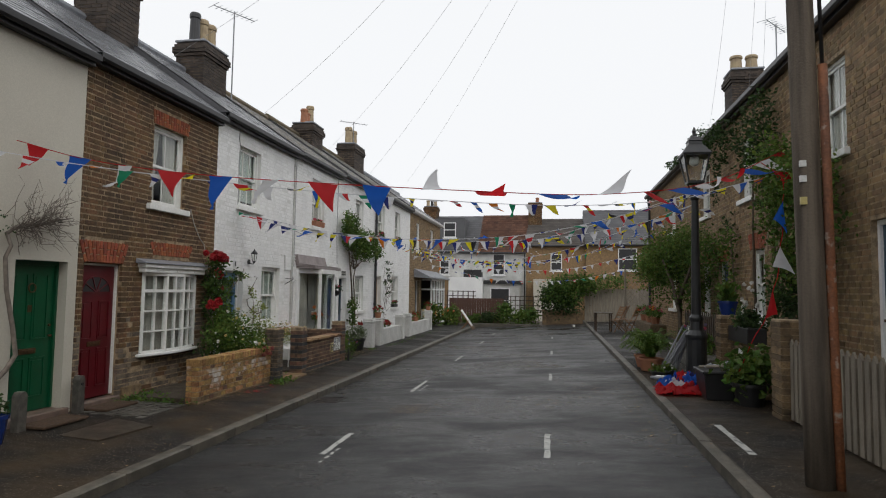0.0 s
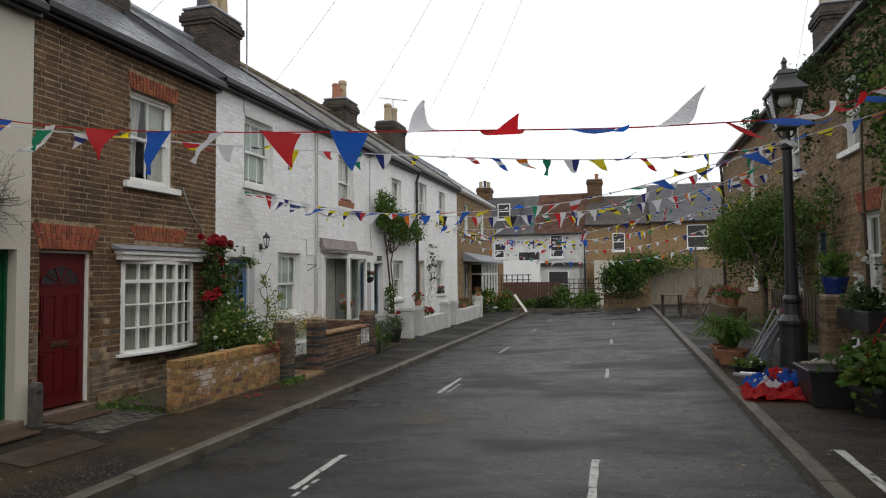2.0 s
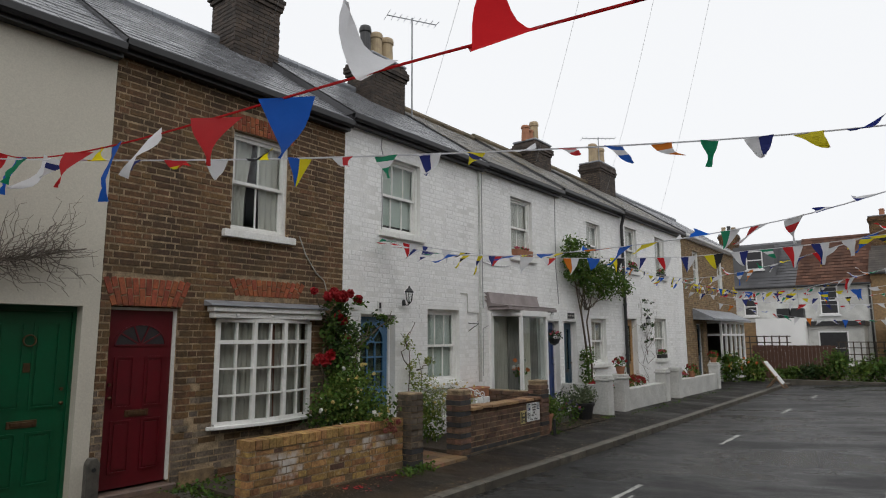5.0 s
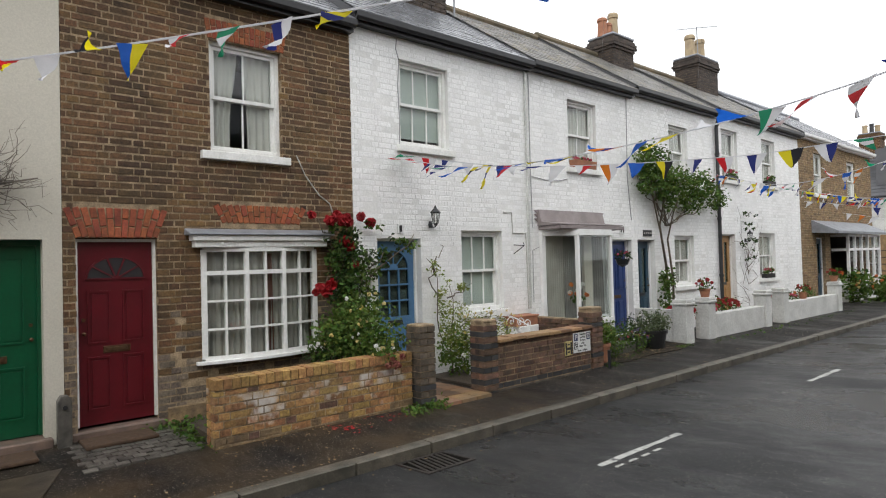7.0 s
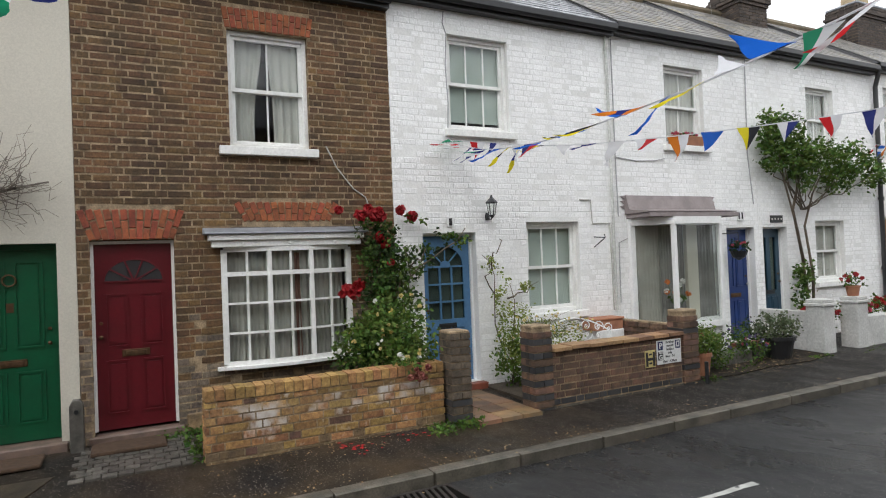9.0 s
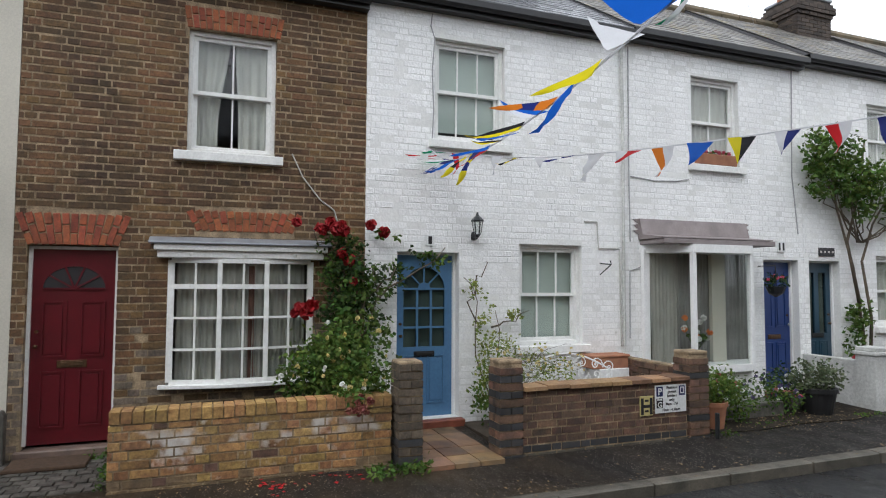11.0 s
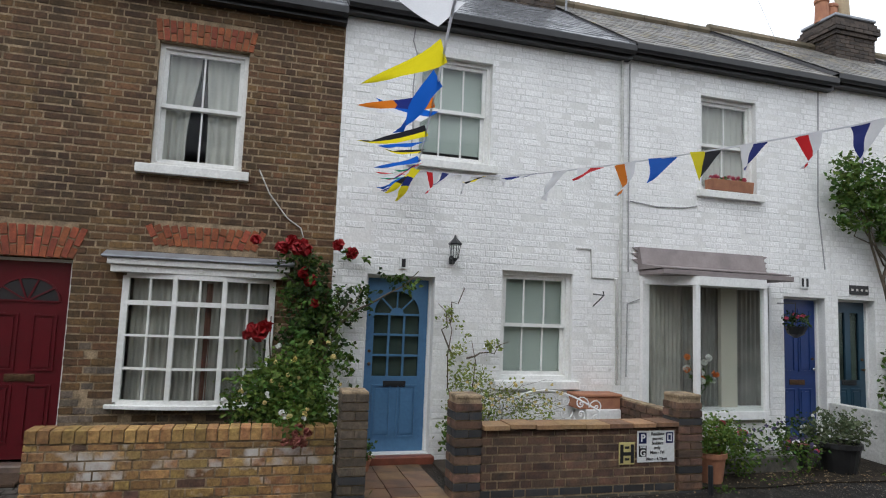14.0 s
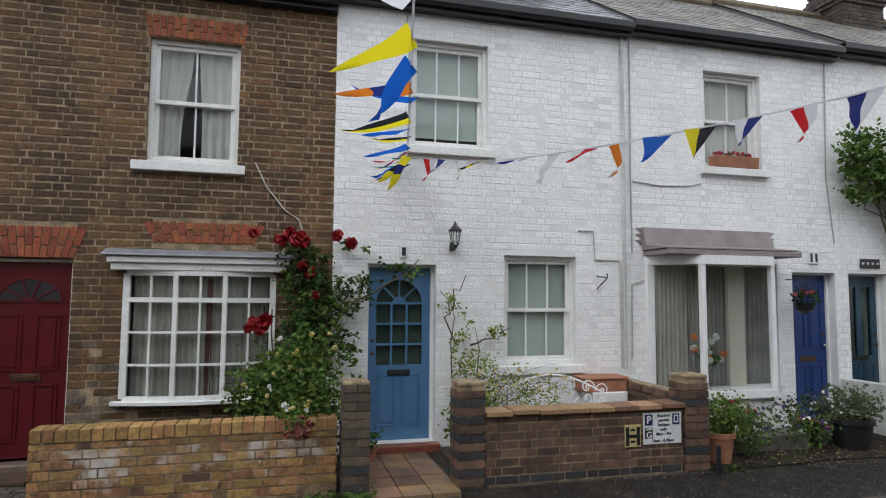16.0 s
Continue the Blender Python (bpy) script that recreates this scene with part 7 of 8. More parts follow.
lathe(bm, 2.35, 11.0, [(0.32, 4.11), (0.33, 4.14), (0.16, 4.3), (0.15, 4.36), (0.17, 4.37), (0.12, 4.43), (0.04, 4.46), (0.035, 4.52), (0.05, 4.55), (0.01, 4.62)], 4)
bmesh.ops.rotate(bm, verts=bm.verts[:], cent=(2.35, 11, 3.6), matrix=Matrix.Rotation(math.pi / 4, 3, "Z"))
part("lantern_roof", bm, "black_iron", sl)
bm = bmesh.new()
lathe(bm, 2.35, 11.0, [(0.05, 3.95), (0.09, 4.0), (0.07, 4.1)], 10)
part("lamp_bulb", bm, "sign_white", sl, smooth=True)

# front walls, piers and fence on the right
pier("brick_pier", "weathered stock brick pier by the picket fence", 2.61, 2.95, 7.85, 8.2, 0.3, 1.47, lambda k, n: "grey_brick", 71)
pier("brick_pier", "stock brick pier carrying a blue pot", 2.62, 2.95, 10.55, 10.88, 0.3, 1.42, lambda k, n: "grey_brick", 72)
gw = thing("garden_wall", 2.85, 9.8, 0.3, "low stock brick garden wall with a meter plate", "garden wall")
bm = bmesh.new()
bx(bm, 2.8, 2.98, 9.3, 10.54, 0.28, 1.05)
core = part("mortar_core", bm, "mortar", gw)
for a, b, c, d in bond(9.3, 10.54, 0.3, 1.05, [], 7):
    brick(core, "grey_brick", (2.8, (a + b) / 2, (c + d) / 2), (0.05, b - a, d - c), rot=math.pi)
bm = bmesh.new()
bx(bm, 2.765, 2.775, 9.95, 10.15, 0.72, 0.95)
part("meter_plate", bm, "sign_white", gw)
pt = thing("planter_trough", 2.85, 10.0, 1.05, "long black trough of dry grasses on the wall", "planter")
bm = bmesh.new()
bx(bm, 2.72, 2.98, 9.5, 10.5, 1.05, 1.28)
part("trough_body", bm, "black_plastic", pt, bevel=0.01)
rng = random.Random(81)
planted(pt, rng, "leaf_dark", [(2.85, 10.0, 1.38, 0.12, 0.45, 0.14)], 500, 0.07, (("white_flower", 4, 0.03),))
t = pot("plant_pot", "blue glazed pot with an upright green plant", 2.78, 10.72, 1.435, 0.15, 0.22, "blue_glaze")
leaves("pot_foliage", t, "leaf_light", [(2.78 + rng.gauss(0, 0.06), 10.72 + rng.gauss(0, 0.06), 1.65 + rng.uniform(0, 0.25)) for _ in range(90)], 0.14, rng, droop=-1.2)
pf = thing("picket_fence", 2.72, 6.2, 0.3, "pale grey weathered picket fence beside the pier", "fence")
for i in range(26):
    y = 4.6 + i * 0.125
    bm = bmesh.new()
    prism(bm, [(2.69, y, 0.34), (2.69, y + 0.08, 0.34), (2.69, y + 0.08, 1.2), (2.69, y + 0.04, 1.26), (2.69, y, 1.2)], (0.022, 0, 0))
    part("picket", bm, "fence_wood", pf)
for z in (0.55, 1.02):
    bm = bmesh.new()
    bx(bm, 2.714, 2.75, 4.55, 7.85, z, z + 0.08)
    part("fence_rail", bm, "fence_wood", pf)


def big_plant(name, label, stems, sets, seed, flowers=(), category="climbing plant", stem_r=0.03):
    x, y, z = stems[0][0]
    t = thing(name, x, y, z, label, category)
    rng = random.Random(seed)
    for s in stems:
        pts = [Vector(p) for p in s]
        branch(t, pts, stem_r, stem_r * 0.4)
    for i, (mt, blobs, n, size) in enumerate(sets):
        leaves("foliage", t, mt, cloud_pts(rng, blobs, n), size, rng)
    for mt, k, r, b in flowers:
        for _ in range(k):
            bloom(t, mt, [b[j] + rng.uniform(-1, 1) * b[3 + j] for j in range(3)], r, rng, "bloom", 9)
    return t


big_plant("ivy_growth", "dark ivy hanging thickly over the upper brick front", [[(3.6, 12.0, 0.33), (3.65, 12.3, 3.0), (3.6, 12.0, 5.2)], [(3.6, 11.0, 0.33), (3.66, 11.2, 2.5), (3.6, 11.5, 5.0)]],
          [("leaf_dark", [(3.5, 11.4, 4.8, 0.22, 0.7, 0.65), (3.5, 12.2, 4.7, 0.2, 0.6, 0.65), (3.5, 11.5, 4.3, 0.18, 0.4, 0.5), (3.55, 11.5, 3.6, 0.1, 0.25, 0.4), (3.5, 13.6, 5.2, 0.2, 0.5, 0.35), (3.5, 14.2, 5.0, 0.2, 0.4, 0.6), (3.4, 15.2, 5.3, 0.2, 0.5, 0.4), (3.55, 14.5, 4.2, 0.09, 0.22, 0.5)], 2300, 0.075),
           ("leaf_dark", [(3.4, 16.5, 5.5, 0.1, 0.6, 0.25), (3.4, 18.5, 5.6, 0.1, 1.0, 0.15)], 350, 0.08)], 91)
# paler leaves colour the shrub's tops as lit, dark ones its shaded foot
big_plant("climbing_shrub", "bright green climbing shrub bulging from the house front", [[(3.5, 10.2, 0.33), (3.5, 10.1, 2.0), (3.3, 10.0, 3.6)], [(3.4, 9.8, 0.33), (3.4, 9.7, 1.8), (3.2, 9.5, 3.2)]],
          [("leaf", [(3.3, 9.9, 3.6, 0.35, 0.45, 0.45), (3.35, 9.5, 2.9, 0.4, 0.45, 0.5), (3.45, 9.95, 3.0, 0.25, 0.35, 0.5), (3.35, 9.3, 2.2, 0.35, 0.4, 0.5), (3.3, 9.0, 3.3, 0.35, 0.5, 0.35), (3.35, 8.7, 2.8, 0.3, 0.3, 0.4)], 2600, 0.075),
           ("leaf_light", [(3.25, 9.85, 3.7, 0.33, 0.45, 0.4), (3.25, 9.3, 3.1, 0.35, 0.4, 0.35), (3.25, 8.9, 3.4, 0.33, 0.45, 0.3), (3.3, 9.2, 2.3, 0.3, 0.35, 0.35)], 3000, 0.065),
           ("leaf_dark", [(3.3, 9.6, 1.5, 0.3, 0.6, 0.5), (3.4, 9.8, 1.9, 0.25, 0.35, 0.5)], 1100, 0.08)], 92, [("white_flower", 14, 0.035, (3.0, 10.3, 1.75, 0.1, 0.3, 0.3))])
big_plant("dry_climber", "thin half-dry climber around a ground floor window", [[(3.5, 13.3, 0.33), (3.62, 13.4, 1.6), (3.62, 13.7, 3.2)]],
          [("leaf", [(3.55, 13.6, 2.6, 0.16, 0.35, 0.7), (3.5, 13.5, 1.6, 0.2, 0.4, 0.4)], 600, 0.065), ("leaf_light", [(3.5, 13.6, 2.9, 0.14, 0.3, 0.4), (3.4, 13.0, 1.45, 0.2, 0.6, 0.25)], 500, 0.06), ("leaf_dark", [(3.4, 13.2, 1.4, 0.2, 0.6, 0.35), (3.6, 13.7, 3.3, 0.1, 0.3, 0.25)], 350, 0.07)], 93)
# light and shade in the leaf colours: pale outer crown, dark core
big_plant("garden_tree", "small leafy tree leaning over the footway", [[(2.95, 15.6, 0.33), (2.95, 15.5, 1.2), (2.8, 15.6, 2.0), (2.6, 15.8, 2.6)], [(2.95, 15.55, 1.2), (3.1, 16.2, 2.2), (2.9, 16.8, 2.8)], [(2.9, 15.55, 1.5), (3.1, 15.0, 2.4)]],
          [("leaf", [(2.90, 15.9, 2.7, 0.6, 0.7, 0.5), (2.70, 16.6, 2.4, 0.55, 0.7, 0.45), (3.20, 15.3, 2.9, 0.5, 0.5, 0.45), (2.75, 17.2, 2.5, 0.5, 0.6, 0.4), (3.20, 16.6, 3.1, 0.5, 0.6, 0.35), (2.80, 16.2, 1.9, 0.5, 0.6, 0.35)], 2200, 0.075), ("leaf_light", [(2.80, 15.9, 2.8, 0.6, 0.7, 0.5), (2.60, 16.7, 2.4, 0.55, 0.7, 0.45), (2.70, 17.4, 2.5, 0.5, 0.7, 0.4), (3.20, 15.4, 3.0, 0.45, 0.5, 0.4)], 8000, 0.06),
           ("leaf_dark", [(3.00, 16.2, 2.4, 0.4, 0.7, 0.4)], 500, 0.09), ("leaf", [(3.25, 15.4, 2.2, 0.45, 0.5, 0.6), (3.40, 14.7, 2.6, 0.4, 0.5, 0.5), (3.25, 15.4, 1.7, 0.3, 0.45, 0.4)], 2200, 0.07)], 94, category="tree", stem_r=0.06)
fs = thing("iron_railing", 3.0, 13.0, 0.3, "dark pointed railing before the front gardens", "railing")
for i in range(22):
    bm = bmesh.new()
    y = 11.6 + i * 0.17
    prism(bm, [(3.0, y, 0.33), (3.0, y + 0.07, 0.33), (3.0, y + 0.07, 1.3), (3.0, y + 0.035, 1.4), (3.0, y, 1.3)], (0.02, 0, 0))
    part("pale", bm, "trellis", fs)
bm = bmesh.new()
bx(bm, 3.02, 3.05, 11.6, 15.3, 1.05, 1.12)
part("rail", bm, "trellis", fs)
big_plant("flower_bed", "mixed bedding flowers behind the railing", [[(2.85, 13.0, 0.33), (2.85, 13.0, 0.6)]],
          [("leaf", [(2.85, 12.6, 0.75, 0.15, 0.7, 0.3), (2.85, 13.8, 0.8, 0.18, 0.7, 0.35)], 900, 0.07)], 95, [("pink_flower", 10, 0.04, (2.75, 13.0, 1.0, 0.1, 0.9, 0.15)), ("white_flower", 10, 0.03, (2.75, 13.2, 0.95, 0.1, 0.9, 0.15)), ("lavender", 8, 0.03, (2.75, 13.2, 1.05, 0.1, 0.9, 0.15))], category="flower bed")
bm = bmesh.new()
bx(bm, 2.65, 3.0, 11.5, 15.3, 0.3, 0.62)
solo("raised_bed", bm, "setts", "grey stone edge of the raised flower bed", "garden bed", bevel=0.015)


def fern_pot(x, y, label, r, hh, fr, seed):
    t = pot("plant_pot", label, x, y, 0.3, r, hh, "clay")
    rng = random.Random(seed)
    for k in range(70):
        a, L = rng.uniform(0, 6.28), rng.uniform(0.45, 1.05) * fr
        up = rng.uniform(0.55, 1.2)
        pts = [Vector((x + math.cos(a) * L * s, y + math.sin(a) * L * s, 0.3 + hh + fr * up * math.sin(s * 2.2) * 0.9 - 0.1 * s)) for s in (0, 0.2, 0.4, 0.6, 0.8, 1.0)]
        bm = bmesh.new()
        n = Vector((-math.sin(a), math.cos(a), 0))
        for i, (p, q) in enumerate(zip(pts, pts[1:])):
            for j in range(4):
                o = p.lerp(q, (j + 0.5) / 4)
                w = 0.075 * fr / 0.5 * (1 - 0.15 * i)
                for s in (-1, 1):
                    poly(bm, [o, o + n * s * w + (q - p) * 0.35 + Vector((0, 0, -0.03)), o + (q - p) * 0.17])
        part("frond", bm, "leaf_light" if k % 3 == 0 else "leaf", t)
    return t


fern_pot(1.8, 12.35, "terracotta pot with a broad feathery fern", 0.23, 0.24, 0.58, 7)
fern_pot(1.78, 12.95, "second terracotta pot with trailing green fern", 0.2, 0.24, 0.5, 8)
rng = random.Random(99)
t = pot("plant_pot", "low black tray of pale green seedlings", 1.85, 11.35, 0.3, 0.2, 0.12, "black_plastic")
planted(t, rng, "leaf_light", [(1.85, 11.35, 0.48, 0.22, 0.22, 0.06)], 260, 0.06, (("white_flower", 5, 0.02),))
# black tub with odds and ends
tb = thing("storage_tub", 2.3, 9.4, 0.3, "black plastic tub filled with tools and cloth", "tub")
bm = bmesh.new()
prism(bm, [(2.08, 9.15, 0.3), (2.58, 9.15, 0.3), (2.58, 9.65, 0.3), (2.08, 9.65, 0.3)], (0, 0, 0.38))
for v in bm.verts:
    if v.co.z > 0.5:
        v.co.x += 0.04 if v.co.x > 2.3 else -0.04
        v.co.y += 0.04 if v.co.y > 9.4 else -0.04
part("tub_body", bm, "black_plastic", tb, bevel=0.012)
bm = bmesh.new()
bx(bm, 2.02, 2.64, 9.09, 9.71, 0.66, 0.7)
part("tub_rim", bm, "black_plastic", tb, bevel=0.01)
for i in range(7):
    bm = bmesh.new()
    a = Vector((2.3 + rng.uniform(-0.25, 0.25), 9.4 + rng.uniform(-0.25, 0.25), 0.71))
    b = a + Vector((rng.uniform(-0.3, 0.3), rng.uniform(-0.3, 0.3), rng.uniform(0.02, 0.1)))
    tube(bm, [a, b], 0.022, 7)
    part("tool", bm, rng.choice(("grey_plastic", "white_trim", "black_plastic", "fence_wood")), tb)
# grey rods leaning at the lamp
rb = thing("rod_bundle", 2.0, 11.3, 0.3, "bundle of grey metal rods leaning on the lamp column", "rods")
for i in range(16):
    bm = bmesh.new()
    x = 1.78 + i * 0.022
    tube(bm, [(x, 11.55 + rng.uniform(-0.1, 0.1), 0.31), (2.2 + i * 0.006, 11.25 + rng.uniform(-0.05, 0.1), 1.1 + rng.uniform(-0.15, 0.15))], 0.014, 5)
    part("rod", bm, "grey_plastic", rb)
# heap of flags and poles on the footway
fh = thing("flag_heap", 1.95, 10.2, 0.3, "crumpled heap of red white and blue flags", "flags")
rng = random.Random(17)
heap = [("red", 1.68, 9.6, 0.2, 0.2, 0.05), ("red", 1.72, 9.85, 0.22, 0.22, 0.07), ("red", 1.98, 9.62, 0.28, 0.2, 0.06), ("red", 2.25, 9.8, 0.2, 0.18, 0.06), ("white", 1.86, 9.85, 0.16, 0.14, 0.12), ("blue", 2.2, 10.0, 0.2, 0.2, 0.2), ("blue", 1.75, 10.1, 0.18, 0.16, 0.13)]
for k in range(30):
    u, v = max(-0.24, min(0.35, rng.gauss(0.03, 0.2))), max(-0.4, min(0.4, rng.gauss(0, 0.24)))
    heap.append((rng.choice(("red", "blue", "white", "blue", "white", "red", "navy")), 1.98 + u, 10.12 + v, rng.uniform(0.07, 0.17), rng.uniform(0.07, 0.17), max(0.03, 0.24 - abs(u) * 0.45 - abs(v) * 0.4)))
for i, (mt, cx, cy, rx, ry, hh) in enumerate(heap):
    bm = bmesh.new()
    n = 12
    g = [[None] * (n + 1) for _ in range(n + 1)]
    for a in range(n + 1):
        for b in range(n + 1):
            u, v = a / n * 2 - 1, b / n * 2 - 1
            f = max(0.0, 1 - (u * u + v * v) * 0.45)
            q = noise.noise(Vector((u * 2.4 + i * 3, v * 2.4, i * 1.7)))
            g[a][b] = bm.verts.new((cx + rx * (u + 0.2 * q), cy + ry * (v + 0.2 * noise.noise(Vector((v * 2, u * 2, i)))), 0.315 + max(0.0, hh * f + 0.16 * q * f) + i * 0.001))
    for a in range(n):
        for b in range(n):
            bm.faces.new((g[a][b], g[a + 1][b], g[a + 1][b + 1], g[a][b + 1]))
    part("crumpled_cloth", bm, "flag_" + mt, fh, smooth=True)
for a, b, mt in (((1.6, 10.9, 0.36), (2.1, 10.3, 0.42), "grey_plastic"), ((1.7, 11.0, 0.36), (2.0, 10.6, 0.4), "white_trim"), ((1.9, 10.3, 0.5), (2.3, 9.8, 0.48), "white_trim")):
    bm = bmesh.new()
    tube(bm, [a, b], 0.028, 8)
    part("flag_pole", bm, mt, fh)
t = pot("plant_pot", "black square planter of broad-leaved green plants", 2.55, 8.85, 0.3, 0.22, 0.3, "black_plastic")
leaves("pot_foliage", t, "leaf", cloud_pts(rng, [(2.55, 8.85, 0.78, 0.25, 0.35, 0.25), (2.6, 9.2, 0.7, 0.2, 0.25, 0.25)], 800), 0.11, rng)
weeds(7.6, 8.6, 2.35, 0.1, 120, 33)
weeds(4.5, 7.2, 2.6, 0.06, 160, 34)

# ---- the end of the street ----
def table_chairs():
    t = thing("garden_table", 2.15, 23.8, 0.3, "dark slatted wooden garden table on the footway", "table")
    for i in range(6):
        bm = bmesh.new()
        bx(bm, 1.5 + i * 0.11, 1.6 + i * 0.11, 23.8, 24.8, 0.98, 1.01)
        part("table_slat", bm, "dark_teak", t)
    for x, y in ((1.55, 23.9), (2.1, 23.9), (1.55, 24.7), (2.1, 24.7)):
        bm = bmesh.new()
        bx(bm, x - 0.025, x + 0.025, y - 0.025, y + 0.025, 0.3, 0.98)
        part("leg", bm, "dark_teak", t)
    c = thing("folding_chair", 0, 0, 0, "folding slatted wooden garden chair", "chair", "garden chairs")
    for s in (-0.2, 0.2):
        bm = bmesh.new()
        tube(bm, [(0.25, s, 0), (-0.2, s, 0.95)], 0.018, 5)
        part("back_post", bm, "teak", c)
        bm = bmesh.new()
        tube(bm, [(-0.25, s * 0.85, 0), (0.25, s * 0.85, 0.48)], 0.018, 5)
        part("leg", bm, "teak", c)
    for i in range(6):
        bm = bmesh.new()
        bx(bm, -0.18 + i * 0.075, -0.12 + i * 0.075, -0.2, 0.2, 0.45, 0.465)
        part("seat_slat", bm, "teak", c)
    for i in range(4):
        bm = bmesh.new()
        z = 0.6 + i * 0.09
        xx = 0.25 - 0.45 * z / 0.95
        bx(bm, xx - 0.01, xx + 0.01, -0.2, 0.2, z, z + 0.06)
        part("back_slat", bm, "teak", c)
    c.matrix_basis = pose(2.35, 23.9, 0.31, 0, 0, 200)
    copy_thing(c, pose(2.6, 24.7, 0.31, 0, 0, 160))
    copy_thing(c, pose(2.85, 23.4, 0.31, 0, 0, 150))


table_chairs()
dk = thing("deck_chair", -3.9, 28.4, 0.0, "white canvas folding chair at the kerb", "chair")
bm = bmesh.new()
prism(bm, [(-4.25, 28.1, 0.85), (-4.25, 28.6, 0.85), (-3.75, 28.6, 0.12), (-3.75, 28.1, 0.12)], (0.02, 0, 0.03))
part("canvas", bm, "sign_white", dk)
for y in (28.08, 28.62):
    bm = bmesh.new()
    tube(bm, [(-4.28, y, 0.88), (-3.65, y, -0.02)], 0.02, 6)
    tube(bm, [(-4.2, y, 0.0), (-3.85, y, 0.4)], 0.02, 6)
    part("side_rail", bm, "teak", dk)
bm = bmesh.new()
bx(bm, -8, 6, 31.0, 31.2, -0.2, 0.12)
solo("end_kerb", bm, "kerb", "stone edging across the end of the road", "kerb", kind="structure", bevel=0.01)
dash(0.9, 29.0, 30.9, 0.1)
for j, (x, n, mt, hh) in enumerate(((-5.9, 900, "leaf", 0.75), (-5.2, 900, "leaf_light", 0.6), (-4.2, 700, "leaf", 0.35), (-3.4, 700, "leaf_dark", 0.4), (-2.6, 900, "leaf", 0.75), (-1.8, 700, "leaf_light", 0.5), (-1.3, 700, "leaf", 0.65))):
    y = 31.8 if j > 1 else 29.8 + j
    big_plant("garden_shrub", "leafy shrub in the bed at the road's end", [[(x, y, 0.0), (x, y, hh)]], [(mt, [(x, y, hh * 0.7, 0.45, 0.45, hh * 0.7), (x + 0.2, y, hh * 1.1, 0.3, 0.3, hh * 0.45)], n, 0.13)], 110 + j, [("orange_flower", 5, 0.06, (x, y - 0.3, hh, 0.4, 0.1, 0.3)), ("cream_flower", 7, 0.06, (x, y - 0.3, hh, 0.4, 0.1, 0.3))] if j < 2 else (), category="shrub")
ff = thing("fence_panel", -4.0, 33.0, -0.1, "red-brown stained boarded fence", "fence")
for i in range(22):
    bm = bmesh.new()
    bx(bm, -5.6 + i * 0.135, -5.6 + i * 0.135 + 0.128, 33.0, 33.03, -0.1, 1.35 + 0.005 * (i % 3))
    part("board", bm, "brown_fence", ff)
tl = thing("trellis_fence", -1.5, 33.0, -0.1, "dark square trellis between posts", "trellis")
for i in range(9):
    bm = bmesh.new()
    bx(bm, -2.55 + i * 0.24, -2.51 + i * 0.24, 33.05, 33.08, -0.15, 1.5)
    part("upright", bm, "trellis", tl)
for z in (0.5, 0.75, 1.0, 1.25, 1.47):
    bm = bmesh.new()
    bx(bm, -2.6, -0.5, 33.08, 33.1, z, z + 0.035)
    part("cross_lath", bm, "trellis", tl)
tl2 = thing("trellis_fence", -5.5, 33.3, 0.0, "dark square trellis above the brown fence", "trellis")
for i in range(9):
    bm = bmesh.new()
    bx(bm, -6.6 + i * 0.28, -6.55 + i * 0.28, 33.25, 33.28, -0.15, 1.75)
    part("upright", bm, "trellis", tl2)
for z in (0.95, 1.2, 1.45, 1.7):
    bm = bmesh.new()
    bx(bm, -6.7, -4.2, 33.28, 33.3, z, z + 0.04)
    part("cross_lath", bm, "trellis", tl2)
bm = bmesh.new()
bx(bm, -0.6, 1.4, 31.6, 31.9, -0.15, 0.85)
solo("brick_planter", bm, "grey_brick", "low brown brick wall below the hedge", "garden wall", bevel=0.015)
big_plant("hedge", "thick dark green hedge over a brick wall", [[(0.4, 32.0, 0.0), (0.4, 32.0, 1.4)]],
          [("leaf_dark", [(0.3, 31.6, 1.1, 1.0, 0.5, 0.5), (0.3, 31.9, 1.5, 1.0, 0.5, 0.7), (0.9, 31.9, 2.0, 0.9, 0.5, 0.55), (-0.2, 31.9, 1.7, 0.6, 0.45, 0.5)], 3200, 0.13), ("leaf", [(0.7, 31.6, 2.2, 1.1, 0.45, 0.5), (2.5, 31.8, 2.3, 1.2, 0.4, 0.35), (0.4, 31.5, 1.7, 1.05, 0.45, 0.7), (1.5, 31.6, 2.1, 0.8, 0.4, 0.5)], 4200, 0.12)], 130, category="hedge")
gf = thing("fence_panel", 2.8, 32.0, 0.0, "silvered grey vertical board fence", "fence")
for i in range(26):
    bm = bmesh.new()
    bx(bm, 1.5 + i * 0.13, 1.5 + i * 0.13 + 0.124, 32.0, 32.03, -0.1, 1.95)
    part("board", bm, "fence_wood", gf)
lt = thing("trellis_fence", 3.6, 26.6, 0.3, "diagonal wooden lattice screen", "trellis")
for i in range(-7, 8):
    for s in (0, 1):
        bm = bmesh.new()
        x0 = 2.9 + i * 0.2
        lo, hi = max(2.9, x0), min(4.3, x0 + 1.4)
        z = (lambda x: 1.2 + (x - x0)) if s else (lambda x: 2.6 - (x - x0))
        if hi - lo > 0.05:
            tube(bm, [(lo, 26.6 + 0.014 * s, z(lo)), (hi, 26.6 + 0.014 * s, z(hi))], 0.012, 4)
            part("lath", bm, "fence_wood", lt)
        else:
            bm.free()
